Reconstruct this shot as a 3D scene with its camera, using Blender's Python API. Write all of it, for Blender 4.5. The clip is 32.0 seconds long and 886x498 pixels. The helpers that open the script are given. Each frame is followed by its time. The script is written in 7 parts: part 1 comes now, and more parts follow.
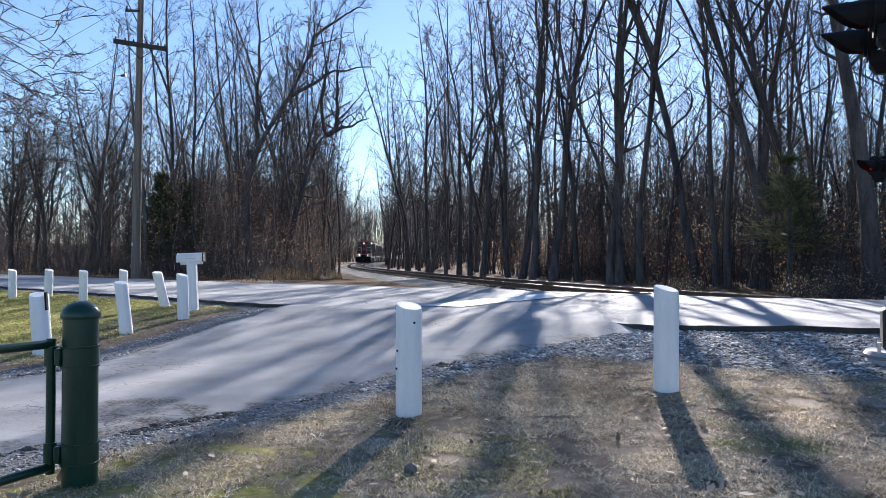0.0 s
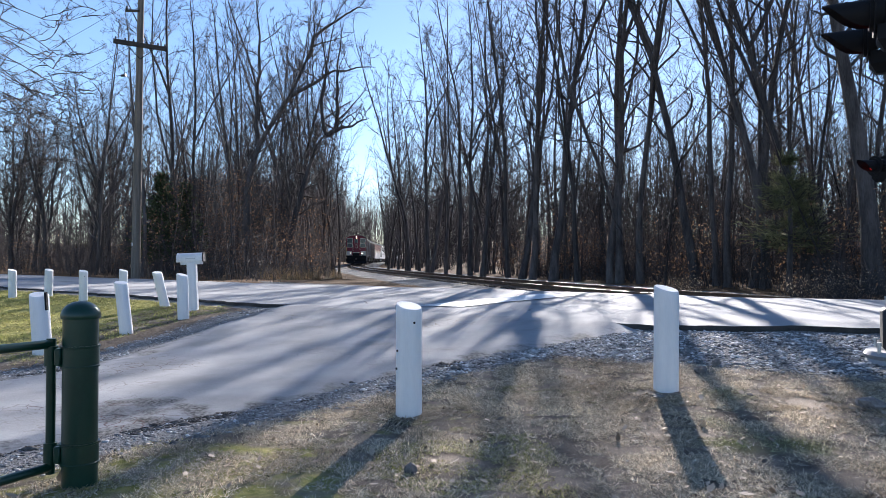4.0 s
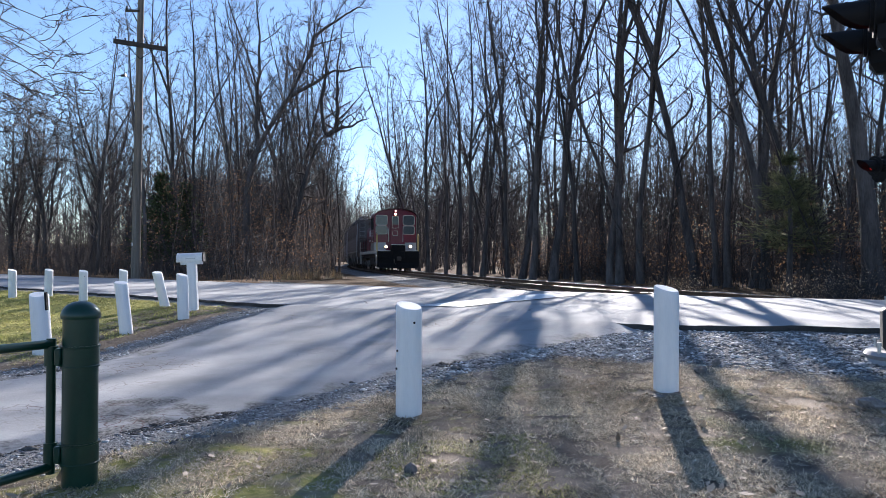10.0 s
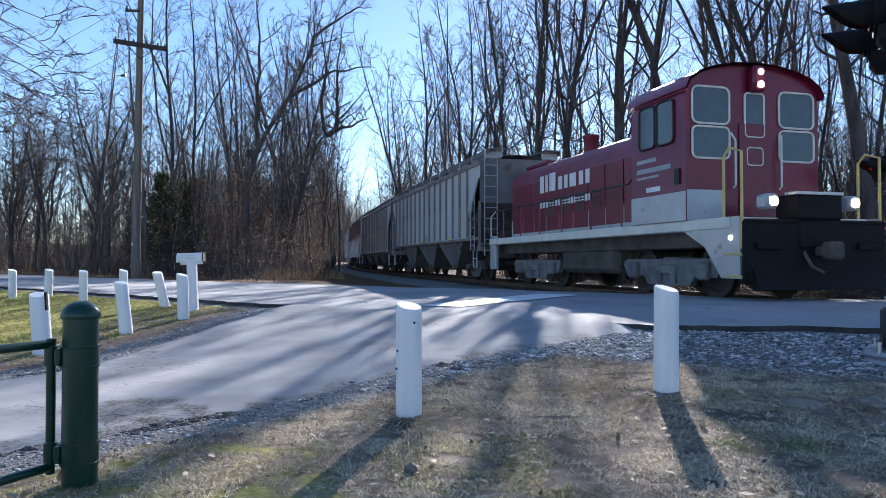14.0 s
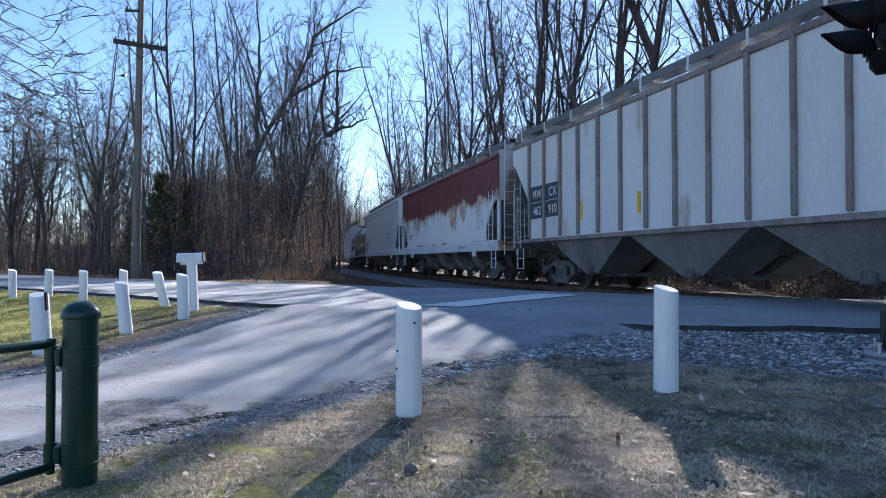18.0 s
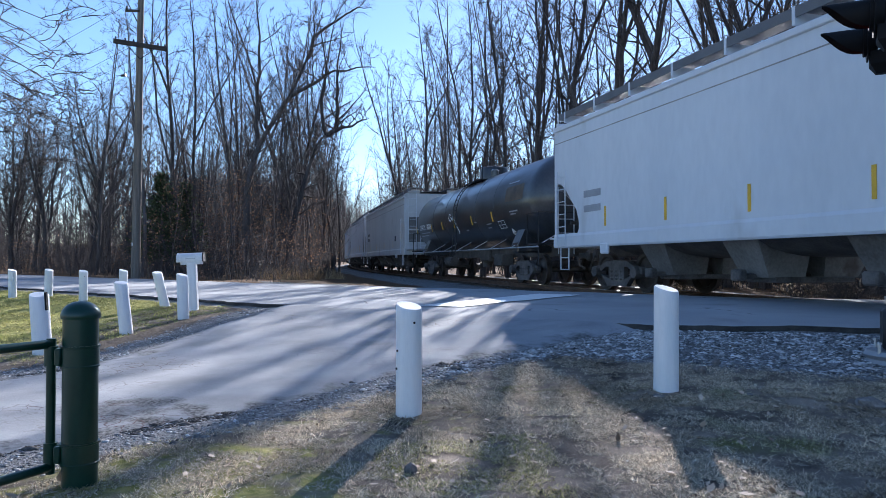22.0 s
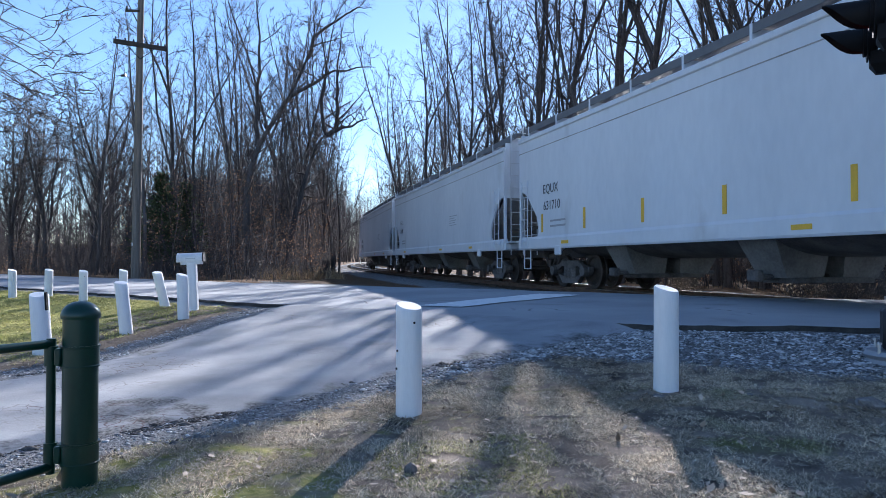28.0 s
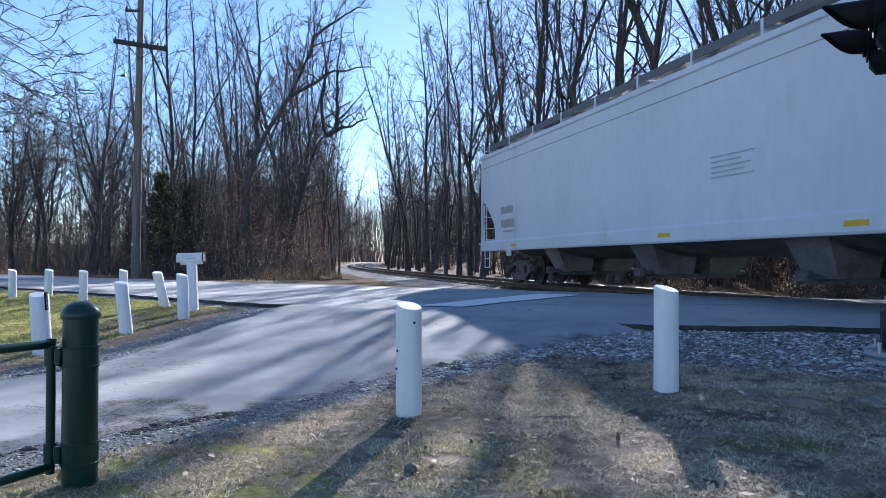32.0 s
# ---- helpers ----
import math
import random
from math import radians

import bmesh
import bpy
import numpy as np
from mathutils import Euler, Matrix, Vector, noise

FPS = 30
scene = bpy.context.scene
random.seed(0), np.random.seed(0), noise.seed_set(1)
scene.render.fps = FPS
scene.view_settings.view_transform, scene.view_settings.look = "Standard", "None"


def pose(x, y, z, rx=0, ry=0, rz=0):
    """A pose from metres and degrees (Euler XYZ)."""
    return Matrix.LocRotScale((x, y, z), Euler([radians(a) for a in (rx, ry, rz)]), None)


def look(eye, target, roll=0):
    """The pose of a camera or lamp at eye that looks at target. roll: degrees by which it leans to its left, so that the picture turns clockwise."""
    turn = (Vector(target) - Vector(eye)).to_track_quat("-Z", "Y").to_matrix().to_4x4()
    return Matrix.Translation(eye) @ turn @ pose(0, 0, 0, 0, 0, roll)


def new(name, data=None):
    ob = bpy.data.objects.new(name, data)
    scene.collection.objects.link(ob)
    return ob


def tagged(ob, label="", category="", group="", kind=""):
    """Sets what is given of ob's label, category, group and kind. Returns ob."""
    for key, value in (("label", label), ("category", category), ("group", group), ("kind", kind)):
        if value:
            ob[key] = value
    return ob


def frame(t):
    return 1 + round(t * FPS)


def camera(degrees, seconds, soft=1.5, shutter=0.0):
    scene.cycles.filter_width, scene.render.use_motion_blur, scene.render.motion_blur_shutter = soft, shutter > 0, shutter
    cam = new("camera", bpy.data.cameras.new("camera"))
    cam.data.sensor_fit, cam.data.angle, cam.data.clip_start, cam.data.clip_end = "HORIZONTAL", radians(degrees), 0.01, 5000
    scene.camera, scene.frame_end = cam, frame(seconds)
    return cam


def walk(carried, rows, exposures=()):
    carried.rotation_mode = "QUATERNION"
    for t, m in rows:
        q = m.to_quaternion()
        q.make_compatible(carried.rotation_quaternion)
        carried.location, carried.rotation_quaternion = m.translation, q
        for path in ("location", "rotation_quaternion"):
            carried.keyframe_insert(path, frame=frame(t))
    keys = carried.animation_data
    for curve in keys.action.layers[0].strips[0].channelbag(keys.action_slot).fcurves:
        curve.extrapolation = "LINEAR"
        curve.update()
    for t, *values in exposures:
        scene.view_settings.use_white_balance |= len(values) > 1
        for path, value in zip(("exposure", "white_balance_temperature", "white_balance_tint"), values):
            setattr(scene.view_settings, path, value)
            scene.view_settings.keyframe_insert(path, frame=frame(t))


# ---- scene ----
cam = camera(65.0, 32.0, soft=0.55)
EYE = (0.0, 0.0, 1.05)
walk(cam, [(0.0, pose(*EYE, 90.98, 0, 0)), (32.0, pose(*EYE, 90.98, 0, 0))],
     exposures=[(0.0, 1.77, 6100, 16), (11.0, 1.77, 6100, 16), (15.0, 1.88, 5800, 15), (32.0, 1.88, 5650, 15)])

# ---- light ----
SUN_AZ, SUN_EL = 12.5, 22.5      # degrees right of +Y, and above the horizon
world = bpy.data.worlds.new("world")
scene.world = world
world.use_nodes = True
wn = world.node_tree.nodes
sky = wn.new("ShaderNodeTexSky")
sky.sky_type, sky.sun_disc = "NISHITA", False
sky.sun_elevation, sky.sun_rotation = radians(SUN_EL), radians(SUN_AZ)
sky.air_density, sky.dust_density, sky.ozone_density = 1.0, 0.05, 3.0
world.node_tree.links.new(sky.outputs[0], wn["Background"].inputs[0])
wn["Background"].inputs[1].default_value = 0.053
sun = new("sun", bpy.data.lights.new("sun", "SUN"))
sun.data.energy, sun.data.angle, sun.data.color = 4.4, radians(0.55), (1.0, 0.93, 0.82)
a_, e_ = radians(SUN_AZ), radians(SUN_EL)
sun.matrix_world = look((math.sin(a_) * math.cos(e_) * 60, math.cos(a_) * math.cos(e_) * 60, math.sin(e_) * 60), (0, 0, 0))


# ---- materials ----
def material(name, c1, c2, rough=0.8, metal=0.0, scale=6.0, bump=0.2, fine=60.0, space="Object", spots=None, island=False,
             stretch=None, bump_m=0.01, per_object=0.0, coat=0.0, ramp_to=0.95):
    """Two colours mixed by coarse noise, fine grain on top, and a bump of both."""
    m = bpy.data.materials.new(name)
    m.use_nodes = True
    nt = m.node_tree
    n, l = nt.nodes, nt.links
    b = n["Principled BSDF"]
    if space == "World":
        pos = n.new("ShaderNodeNewGeometry").outputs["Position"]
    else:
        pos = n.new("ShaderNodeTexCoord").outputs["Object"]
    if stretch:
        mp = n.new("ShaderNodeMapping")
        mp.inputs["Scale"].default_value = stretch
        l.new(pos, mp.inputs["Vector"])
        pos = mp.outputs["Vector"]
    big, small = n.new("ShaderNodeTexNoise"), n.new("ShaderNodeTexNoise")
    for node, sc, det in ((big, scale, 4), (small, fine, 3)):
        node.inputs["Scale"].default_value, node.inputs["Detail"].default_value = sc, det
        l.new(pos, node.inputs["Vector"])
    add = n.new("ShaderNodeMath")
    add.operation = "MULTIPLY_ADD"
    add.inputs[1].default_value = 0.45
    l.new(small.outputs["Fac"], add.inputs[0])
    l.new(big.outputs["Fac"], add.inputs[2])
    ramp = n.new("ShaderNodeValToRGB")
    ramp.color_ramp.elements[0].position, ramp.color_ramp.elements[1].position = 0.5, ramp_to
    ramp.color_ramp.elements[0].color, ramp.color_ramp.elements[1].color = (*c1, 1), (*c2, 1)
    l.new(add.outputs[0], ramp.inputs["Fac"])
    col = ramp.outputs["Color"]
    if spots:                              # (colour, noise scale, threshold 0..1)
        sp = n.new("ShaderNodeTexNoise")
        sp.inputs["Scale"].default_value, sp.inputs["Detail"].default_value = spots[1], 5
        l.new(pos, sp.inputs["Vector"])
        sr = n.new("ShaderNodeValToRGB")
        sr.color_ramp.elements[0].position, sr.color_ramp.elements[1].position = spots[2], min(1, spots[2] + 0.12)
        l.new(sp.outputs["Fac"], sr.inputs["Fac"])
        mx = n.new("ShaderNodeMix")
        mx.data_type = "RGBA"
        l.new(sr.outputs["Color"], mx.inputs["Factor"])
        l.new(col, mx.inputs["A"])
        mx.inputs["B"].default_value = (*spots[0], 1)
        col = mx.outputs["Result"]
    if island or per_object:
        hs = n.new("ShaderNodeHueSaturation")
        rnd = n.new("ShaderNodeMapRange")
        rnd.inputs["To Min"].default_value, rnd.inputs["To Max"].default_value = (0.25, 1.75) if island else (1 - per_object, 1 + per_object)
        src = n.new("ShaderNodeNewGeometry").outputs["Random Per Island"] if island else n.new("ShaderNodeObjectInfo").outputs["Random"]
        l.new(src, rnd.inputs["Value"])
        l.new(rnd.outputs["Result"], hs.inputs["Value"])
        l.new(col, hs.inputs["Color"])
        col = hs.outputs["Color"]
    l.new(col, b.inputs["Base Color"])
    b.inputs["Roughness"].default_value, b.inputs["Metallic"].default_value = rough, metal
    b.inputs["Coat Weight"].default_value, b.inputs["Coat Roughness"].default_value = coat, 0.08
    if bump:
        bp = n.new("ShaderNodeBump")
        bp.inputs["Strength"].default_value, bp.inputs["Distance"].default_value = bump, bump_m
        l.new(add.outputs[0], bp.inputs["Height"])
        l.new(bp.outputs["Normal"], b.inputs["Normal"])
    return m


def plain(name, c, rough=0.5, metal=0.0, per=0.12):
    return material(name, tuple(v * (1 - per) for v in c), tuple(v * (1 + per) for v in c), rough, metal, 3.0, 0.05, 40.0)


def glow(name, c, strength):
    m = bpy.data.materials.new(name)
    m.use_nodes = True
    b = m.node_tree.nodes["Principled BSDF"]
    b.inputs["Base Color"].default_value = (*c, 1)
    b.inputs["Emission Color"].default_value = (*c, 1)
    b.inputs["Emission Strength"].default_value = strength
    return m


def mix_layers(m, layers):
    """Lay further colours (attribute name, c1, c2, scale, island grain) over a material where a mesh attribute says so."""
    n, l = m.node_tree.nodes, m.node_tree.links
    b = n["Principled BSDF"]
    pos = n.new("ShaderNodeNewGeometry").outputs["Position"]
    for attr, c1, c2, sc in layers:
        at = n.new("ShaderNodeAttribute")
        at.attribute_name = attr
        no = n.new("ShaderNodeTexNoise")
        no.inputs["Scale"].default_value, no.inputs["Detail"].default_value = sc, 4
        l.new(pos, no.inputs["Vector"])
        rp = n.new("ShaderNodeValToRGB")
        rp.color_ramp.elements[0].position, rp.color_ramp.elements[1].position = 0.35, 0.68
        rp.color_ramp.elements[0].color, rp.color_ramp.elements[1].color = (*c1, 1), (*c2, 1)
        l.new(no.outputs["Fac"], rp.inputs["Fac"])
        # the mask is broken up by the same grain
        mk = n.new("ShaderNodeMath")
        mk.operation = "ADD"
        l.new(at.outputs["Fac"], mk.inputs[0])
        n2 = n.new("ShaderNodeTexNoise")
        n2.inputs["Scale"].default_value, n2.inputs["Detail"].default_value = 5.0, 6
        l.new(pos, n2.inputs["Vector"])
        l.new(n2.outputs["Fac"], mk.inputs[1])
        mr = n.new("ShaderNodeMapRange")
        mr.inputs["From Min"].default_value, mr.inputs["From Max"].default_value = 0.85, 1.1
        l.new(mk.outputs[0], mr.inputs["Value"])
        mx = n.new("ShaderNodeMix")
        mx.data_type = "RGBA"
        l.new(mr.outputs["Result"], mx.inputs["Factor"])
        old = b.inputs["Base Color"].links[0].from_socket
        l.new(old, mx.inputs["A"])
        l.new(rp.outputs["Color"], mx.inputs["B"])
        l.new(mx.outputs["Result"], b.inputs["Base Color"])
    return m


def backlit(m, share):
    """Lets part of the light through: thin leaves and blades glow against the sun."""
    n, l = m.node_tree.nodes, m.node_tree.links
    b = n["Principled BSDF"]
    tr = n.new("ShaderNodeBsdfTranslucent")
    l.new(b.inputs["Base Color"].links[0].from_socket, tr.inputs["Color"])
    mx = n.new("ShaderNodeMixShader")
    mx.inputs[0].default_value = share
    l.new(b.outputs[0], mx.inputs[1])
    l.new(tr.outputs[0], mx.inputs[2])
    l.new(mx.outputs[0], n["Material Output"].inputs["Surface"])
    return m


def cracked(m, scale, amount, colour):
    """Crack lines between irregular cells, in patches, dark and sunken."""
    n, l = m.node_tree.nodes, m.node_tree.links
    b = n["Principled BSDF"]
    pos = n.new("ShaderNodeNewGeometry").outputs["Position"]
    warp = n.new("ShaderNodeTexNoise")
    warp.inputs["Scale"].default_value, warp.inputs["Detail"].default_value = 2.2, 5
    l.new(pos, warp.inputs["Vector"])
    off = n.new("ShaderNodeVectorMath")
    off.operation = "MULTIPLY_ADD"
    off.inputs[1].default_value = (0.5, 0.5, 0)
    l.new(warp.outputs["Color"], off.inputs[0])
    l.new(pos, off.inputs[2])
    vo = n.new("ShaderNodeTexVoronoi")
    vo.feature = "DISTANCE_TO_EDGE"
    vo.inputs["Scale"].default_value = scale
    l.new(off.outputs[0], vo.inputs["Vector"])
    line = n.new("ShaderNodeMapRange")
    line.inputs["From Min"].default_value, line.inputs["From Max"].default_value = 0.004, 0.03
    line.inputs["To Min"].default_value, line.inputs["To Max"].default_value = 1.0, 0.0
    l.new(vo.outputs["Distance"], line.inputs["Value"])
    pa = n.new("ShaderNodeTexNoise")
    pa.inputs["Scale"].default_value, pa.inputs["Detail"].default_value = 0.55, 3
    l.new(pos, pa.inputs["Vector"])
    mask = n.new("ShaderNodeMapRange")
    mask.inputs["From Min"].default_value, mask.inputs["From Max"].default_value = 0.62 - amount, 0.72 - amount
    l.new(pa.outputs["Fac"], mask.inputs["Value"])
    mul = n.new("ShaderNodeMath")
    mul.operation = "MULTIPLY"
    l.new(line.outputs["Result"], mul.inputs[0])
    l.new(mask.outputs["Result"], mul.inputs[1])
    mx = n.new("ShaderNodeMix")
    mx.data_type = "RGBA"
    l.new(mul.outputs[0], mx.inputs["Factor"])
    l.new(b.inputs["Base Color"].links[0].from_socket, mx.inputs["A"])
    mx.inputs["B"].default_value = (*colour, 1)
    l.new(mx.outputs["Result"], b.inputs["Base Color"])
    return m


BARK = material("bark", (0.040, 0.036, 0.036), (0.125, 0.112, 0.108), 0.9, 0, 1.6, 0.6, 14, "Object", stretch=(3, 3, 0.6), bump_m=0.03, per_object=0.3)
TWIG = material("twig", (0.024, 0.021, 0.021), (0.078, 0.068, 0.066), 0.9, 0, 0.6, 0, 8, per_object=0.3)
LITTER_LEAF = backlit(material("dry_leaf", (0.14, 0.075, 0.042), (0.36, 0.22, 0.125), 0.8, 0, 3, 0, 40, island=True), 0.4)
FALLEN_LEAF = material("fallen_leaf", (0.24, 0.17, 0.12), (0.56, 0.45, 0.34), 0.8, 0, 3, 0, 40, island=True)
STRAW = material("straw", (0.48, 0.41, 0.31), (0.82, 0.74, 0.61), 0.8, 0, 2, 0, 40, "World", island=True)
EVERGREEN = backlit(material("evergreen", (0.025, 0.045, 0.015), (0.075, 0.10, 0.035), 0.8, 0, 2, 0, 30, island=True), 0.3)
GROUND = material("ground", (0.045, 0.036, 0.03), (0.36, 0.295, 0.235), 0.95, 0, 2.6, 1.0, 130, "World", ramp_to=0.9, spots=((0.17, 0.175, 0.07), 0.8, 0.6), bump_m=0.03)
# litter: leaf brown, dark enough to hold the shade of the woods too
mix_layers(GROUND, [("green", (0.19, 0.20, 0.055), (0.42, 0.37, 0.14), 18), ("litter", (0.055, 0.036, 0.02), (0.2, 0.115, 0.06), 7),
                    ("dirt", (0.10, 0.075, 0.055), (0.30, 0.235, 0.175), 26), ("gravel", (0.075, 0.074, 0.074), (0.38, 0.377, 0.374), 55)])
GRASS = backlit(material("dry_grass", (0.30, 0.235, 0.165), (0.85, 0.74, 0.56), 0.85, 0, 1.2, 0, 30, "World", spots=((0.22, 0.24, 0.085), 0.8, 0.58), island=True), 0.35)
GREEN_GRASS = backlit(material("green_grass", (0.19, 0.22, 0.055), (0.5, 0.45, 0.17), 0.85, 0, 0.9, 0, 30, "World", island=True), 0.35)
OLIVE = backlit(material("pine_needles", (0.09, 0.10, 0.045), (0.23, 0.23, 0.11), 0.8, 0, 2, 0, 30, island=True), 0.4)
REED = material("tall_dry_grass", (0.24, 0.16, 0.08), (0.5, 0.36, 0.2), 0.85, 0, 1.2, 0, 30, "World", island=True)
STONE = material("gravel_stone", (0.15, 0.15, 0.154), (0.56, 0.56, 0.565), 0.9, 0, 8, 0.3, 60, "World", island=True)
ROCK = material("rock", (0.10, 0.09, 0.085), (0.3, 0.27, 0.25), 0.9, 0, 9, 0.6, 70)
ROAD = material("road_asphalt", (0.26, 0.264, 0.272), (0.38, 0.384, 0.392), 0.85, 0, 0.55, 0.35, 130, "World", spots=((0.17, 0.166, 0.162), 0.5, 0.62), bump_m=0.006)
DRIVE = material("driveway_asphalt", (0.21, 0.215, 0.225), (0.36, 0.365, 0.375), 0.85, 0, 1.6, 0.7, 90, "World", spots=((0.17, 0.166, 0.16), 0.9, 0.62), bump_m=0.008)
mix_layers(DRIVE, [("crumbled", (0.025, 0.024, 0.024), (0.24, 0.238, 0.235), 38)])
cracked(DRIVE, 6.5, 0.08, (0.09, 0.048, 0.045))
cracked(ROAD, 1.1, 0.02, (0.07, 0.068, 0.065))
DARK_ASPHALT = material("dark_asphalt", (0.03, 0.03, 0.03), (0.09, 0.088, 0.085), 0.9, 0, 5, 0.4, 90, "World")
LINE_PAINT = material("road_paint", (0.7, 0.7, 0.68), (0.86, 0.85, 0.83), 0.7, 0, 6, 0.2, 90, "World", spots=((0.22, 0.215, 0.21), 14, 0.74))
BALLAST = material("ballast", (0.045, 0.042, 0.039), (0.19, 0.178, 0.165), 0.95, 0, 9, 0.8, 45, "World", bump_m=0.03)
RAIL_STEEL = material("rail_steel", (0.10, 0.06, 0.04), (0.2, 0.13, 0.09), 0.55, 0.6, 3, 0.2, 50, "World")
RAIL_TOP = material("rail_head", (0.5, 0.5, 0.5), (0.7, 0.7, 0.7), 0.22, 1.0, 3, 0.02, 50, "World")
SLEEPER = material("sleeper", (0.05, 0.038, 0.028), (0.13, 0.1, 0.075), 0.9, 0, 4, 0.5, 40, "World")
WHITE_POST = material("white_paint_wood", (0.78, 0.79, 0.80), (0.88, 0.885, 0.89), 0.6, 0, 3, 0.15, 26, stretch=(5, 5, 0.7), spots=((0.42, 0.37, 0.3), 7, 0.74), bump_m=0.006)
MAILBOX = plain("mailbox_paint", (0.78, 0.78, 0.77), 0.45)
GREEN_STEEL = material("green_paint", (0.002, 0.028, 0.018), (0.005, 0.044, 0.028), 0.3, 0, 3, 0.1, 60, spots=((0.05, 0.045, 0.03), 9, 0.75))
POLE_WOOD = material("pole_wood", (0.10, 0.085, 0.07), (0.24, 0.205, 0.17), 0.85, 0, 1.5, 0.4, 20, stretch=(6, 6, 0.4))
ARM_WOOD = material("dark_arm_wood", (0.025, 0.022, 0.02), (0.08, 0.07, 0.06), 0.85, 0, 2, 0.3, 20)
DARK_STEEL = plain("dark_steel", (0.03, 0.03, 0.032), 0.6, 0.3)
BLACK_PAINT = plain("black_paint", (0.010, 0.010, 0.011), 0.7)
for dull, level in ((GROUND, 0.08), (BALLAST, 0.08), (SLEEPER, 0.1), (STONE, 0.2), (DARK_ASPHALT, 0.1), (ROAD, 0.25), (DRIVE, 0.25), (BLACK_PAINT, 0.2), (BARK, 0.2), (TWIG, 0.25)):
    dull.node_tree.nodes["Principled BSDF"].inputs["Specular IOR Level"].default_value = level
GALV = plain("galvanised", (0.55, 0.56, 0.57), 0.4, 0.7)


# ---- mesh helpers ----
class Shape:
    """Collects vertices and faces for one mesh."""

    def __init__(self):
        self.v, self.f = [], []

    def add(self, vs, fs):
        o = len(self.v)
        self.v.extend(vs)
        self.f.extend([tuple(i + o for i in f) for f in fs])
        return self

    def box(self, c, s, bevel=0.0, rz=0.0, m=None):
        hx, hy, hz = s[0] / 2, s[1] / 2, s[2] / 2
        b = min(bevel, 0.45 * min(s))
        vs, ids = [], {}
        if b <= 0:
            for x in (-1, 1):
                for y in (-1, 1):
                    for z in (-1, 1):
                        vs.append((x * hx, y * hy, z * hz))
            fs = [(0, 1, 3, 2), (4, 6, 7, 5), (0, 4, 5, 1), (2, 3, 7, 6), (0, 2, 6, 4), (1, 5, 7, 3)]
        else:
            for x in (-1, 1):
                for y in (-1, 1):
                    for z in (-1, 1):
                        for k in range(3):
                            ids[(x, y, z, k)] = len(vs)
                            d = [hx - b, hy - b, hz - b]
                            d[k] += b
                            vs.append((x * d[0], y * d[1], z * d[2]))
            fs = []
            for k in range(3):
                i, j = [q for q in range(3) if q != k]
                for sg in (-1, 1):
                    loop = []
                    for p, q in ((-1, -1), (1, -1), (1, 1), (-1, 1)):
                        key = [0, 0, 0]
                        key[k], key[i], key[j] = sg, p, q
                        loop.append(ids[(*key, k)])
                    flip = (sg > 0) == (k == 1)
                    fs.append(tuple(loop[::-1] if flip else loop))
                for p in (-1, 1):
                    for q in (-1, 1):
                        e = []
                        for sg, kk in ((-1, i), (-1, j), (1, j), (1, i)):
                            key = [0, 0, 0]
                            key[k], key[i], key[j] = sg, p, q
                            e.append(ids[(*key, kk)])
                        fs.append(tuple(e))
            for x in (-1, 1):
                for y in (-1, 1):
                    for z in (-1, 1):
                        fs.append((ids[(x, y, z, 0)], ids[(x, y, z, 1)], ids[(x, y, z, 2)]))
        cz, sz = math.cos(radians(rz)), math.sin(radians(rz))
        out = []
        for x, y, z in vs:
            p = (c[0] + x * cz - y * sz, c[1] + x * sz + y * cz, c[2] + z)
            out.append(tuple(m @ Vector(p)) if m else p)
        return self.add(out, fs)

    def tube(self, pts, r, n=8, cap=True):
        """A round bar along pts; r is one radius or one for each point."""
        pts = [Vector(p) for p in pts]
        rs = r if isinstance(r, (list, tuple)) else [r] * len(pts)
        vs, fs = [], []
        up = None
        for i, p in enumerate(pts):
            d = (pts[min(i + 1, len(pts) - 1)] - pts[max(i - 1, 0)]).normalized()
            if up is None:
                up = Vector((0, 0, 1)) if abs(d.z) < 0.9 else Vector((1, 0, 0))
            sx = d.cross(up).normalized()
            up = sx.cross(d).normalized()
            for k in range(n):
                a = 2 * math.pi * k / n
                vs.append(tuple(p + (sx * math.cos(a) + up * math.sin(a)) * rs[i]))
        for i in range(len(pts) - 1):
            for k in range(n):
                fs.append((i * n + k, i * n + (k + 1) % n, (i + 1) * n + (k + 1) % n, (i + 1) * n + k))
        if cap:
            fs.append(tuple(range(n))[::-1])
            fs.append(tuple(range((len(pts) - 1) * n, len(pts) * n)))
        return self.add(vs, fs)

    def loft(self, rings, closed=True, cap=True):
        n = len(rings[0])
        vs = [tuple(p) for ring in rings for p in ring]
        fs = []
        for i in range(len(rings) - 1):
            for k in range(n if closed else n - 1):
                fs.append((i * n + k, i * n + (k + 1) % n, (i + 1) * n + (k + 1) % n, (i + 1) * n + k))
        if cap:
            fs.append(tuple(range(n))[::-1])
            fs.append(tuple(range((len(rings) - 1) * n, len(rings) * n)))
        return self.add(vs, fs)

    def prism(self, outline, axis, a, b):
        """An outline (pairs) drawn out from a to b along axis 0, 1 or 2."""
        def put(p, t):
            q = list(p)
            q.insert(axis, t)
            return tuple(q)
        return self.loft([[put(p, a) for p in outline], [put(p, b) for p in outline]])

    def lathe(self, profile, c=(0, 0, 0), n=16, axis=2):
        rings = []
        for r, h in profile:
            ring = []
            for k in range(n):
                a = 2 * math.pi * k / n
                p = [c[0], c[1], c[2]]
                i, j = [q for q in range(3) if q != axis]
                p[i] += r * math.cos(a)
                p[j] += r * math.sin(a)
                p[axis] += h
                ring.append(tuple(p))
            rings.append(ring)
        return self.loft(rings)

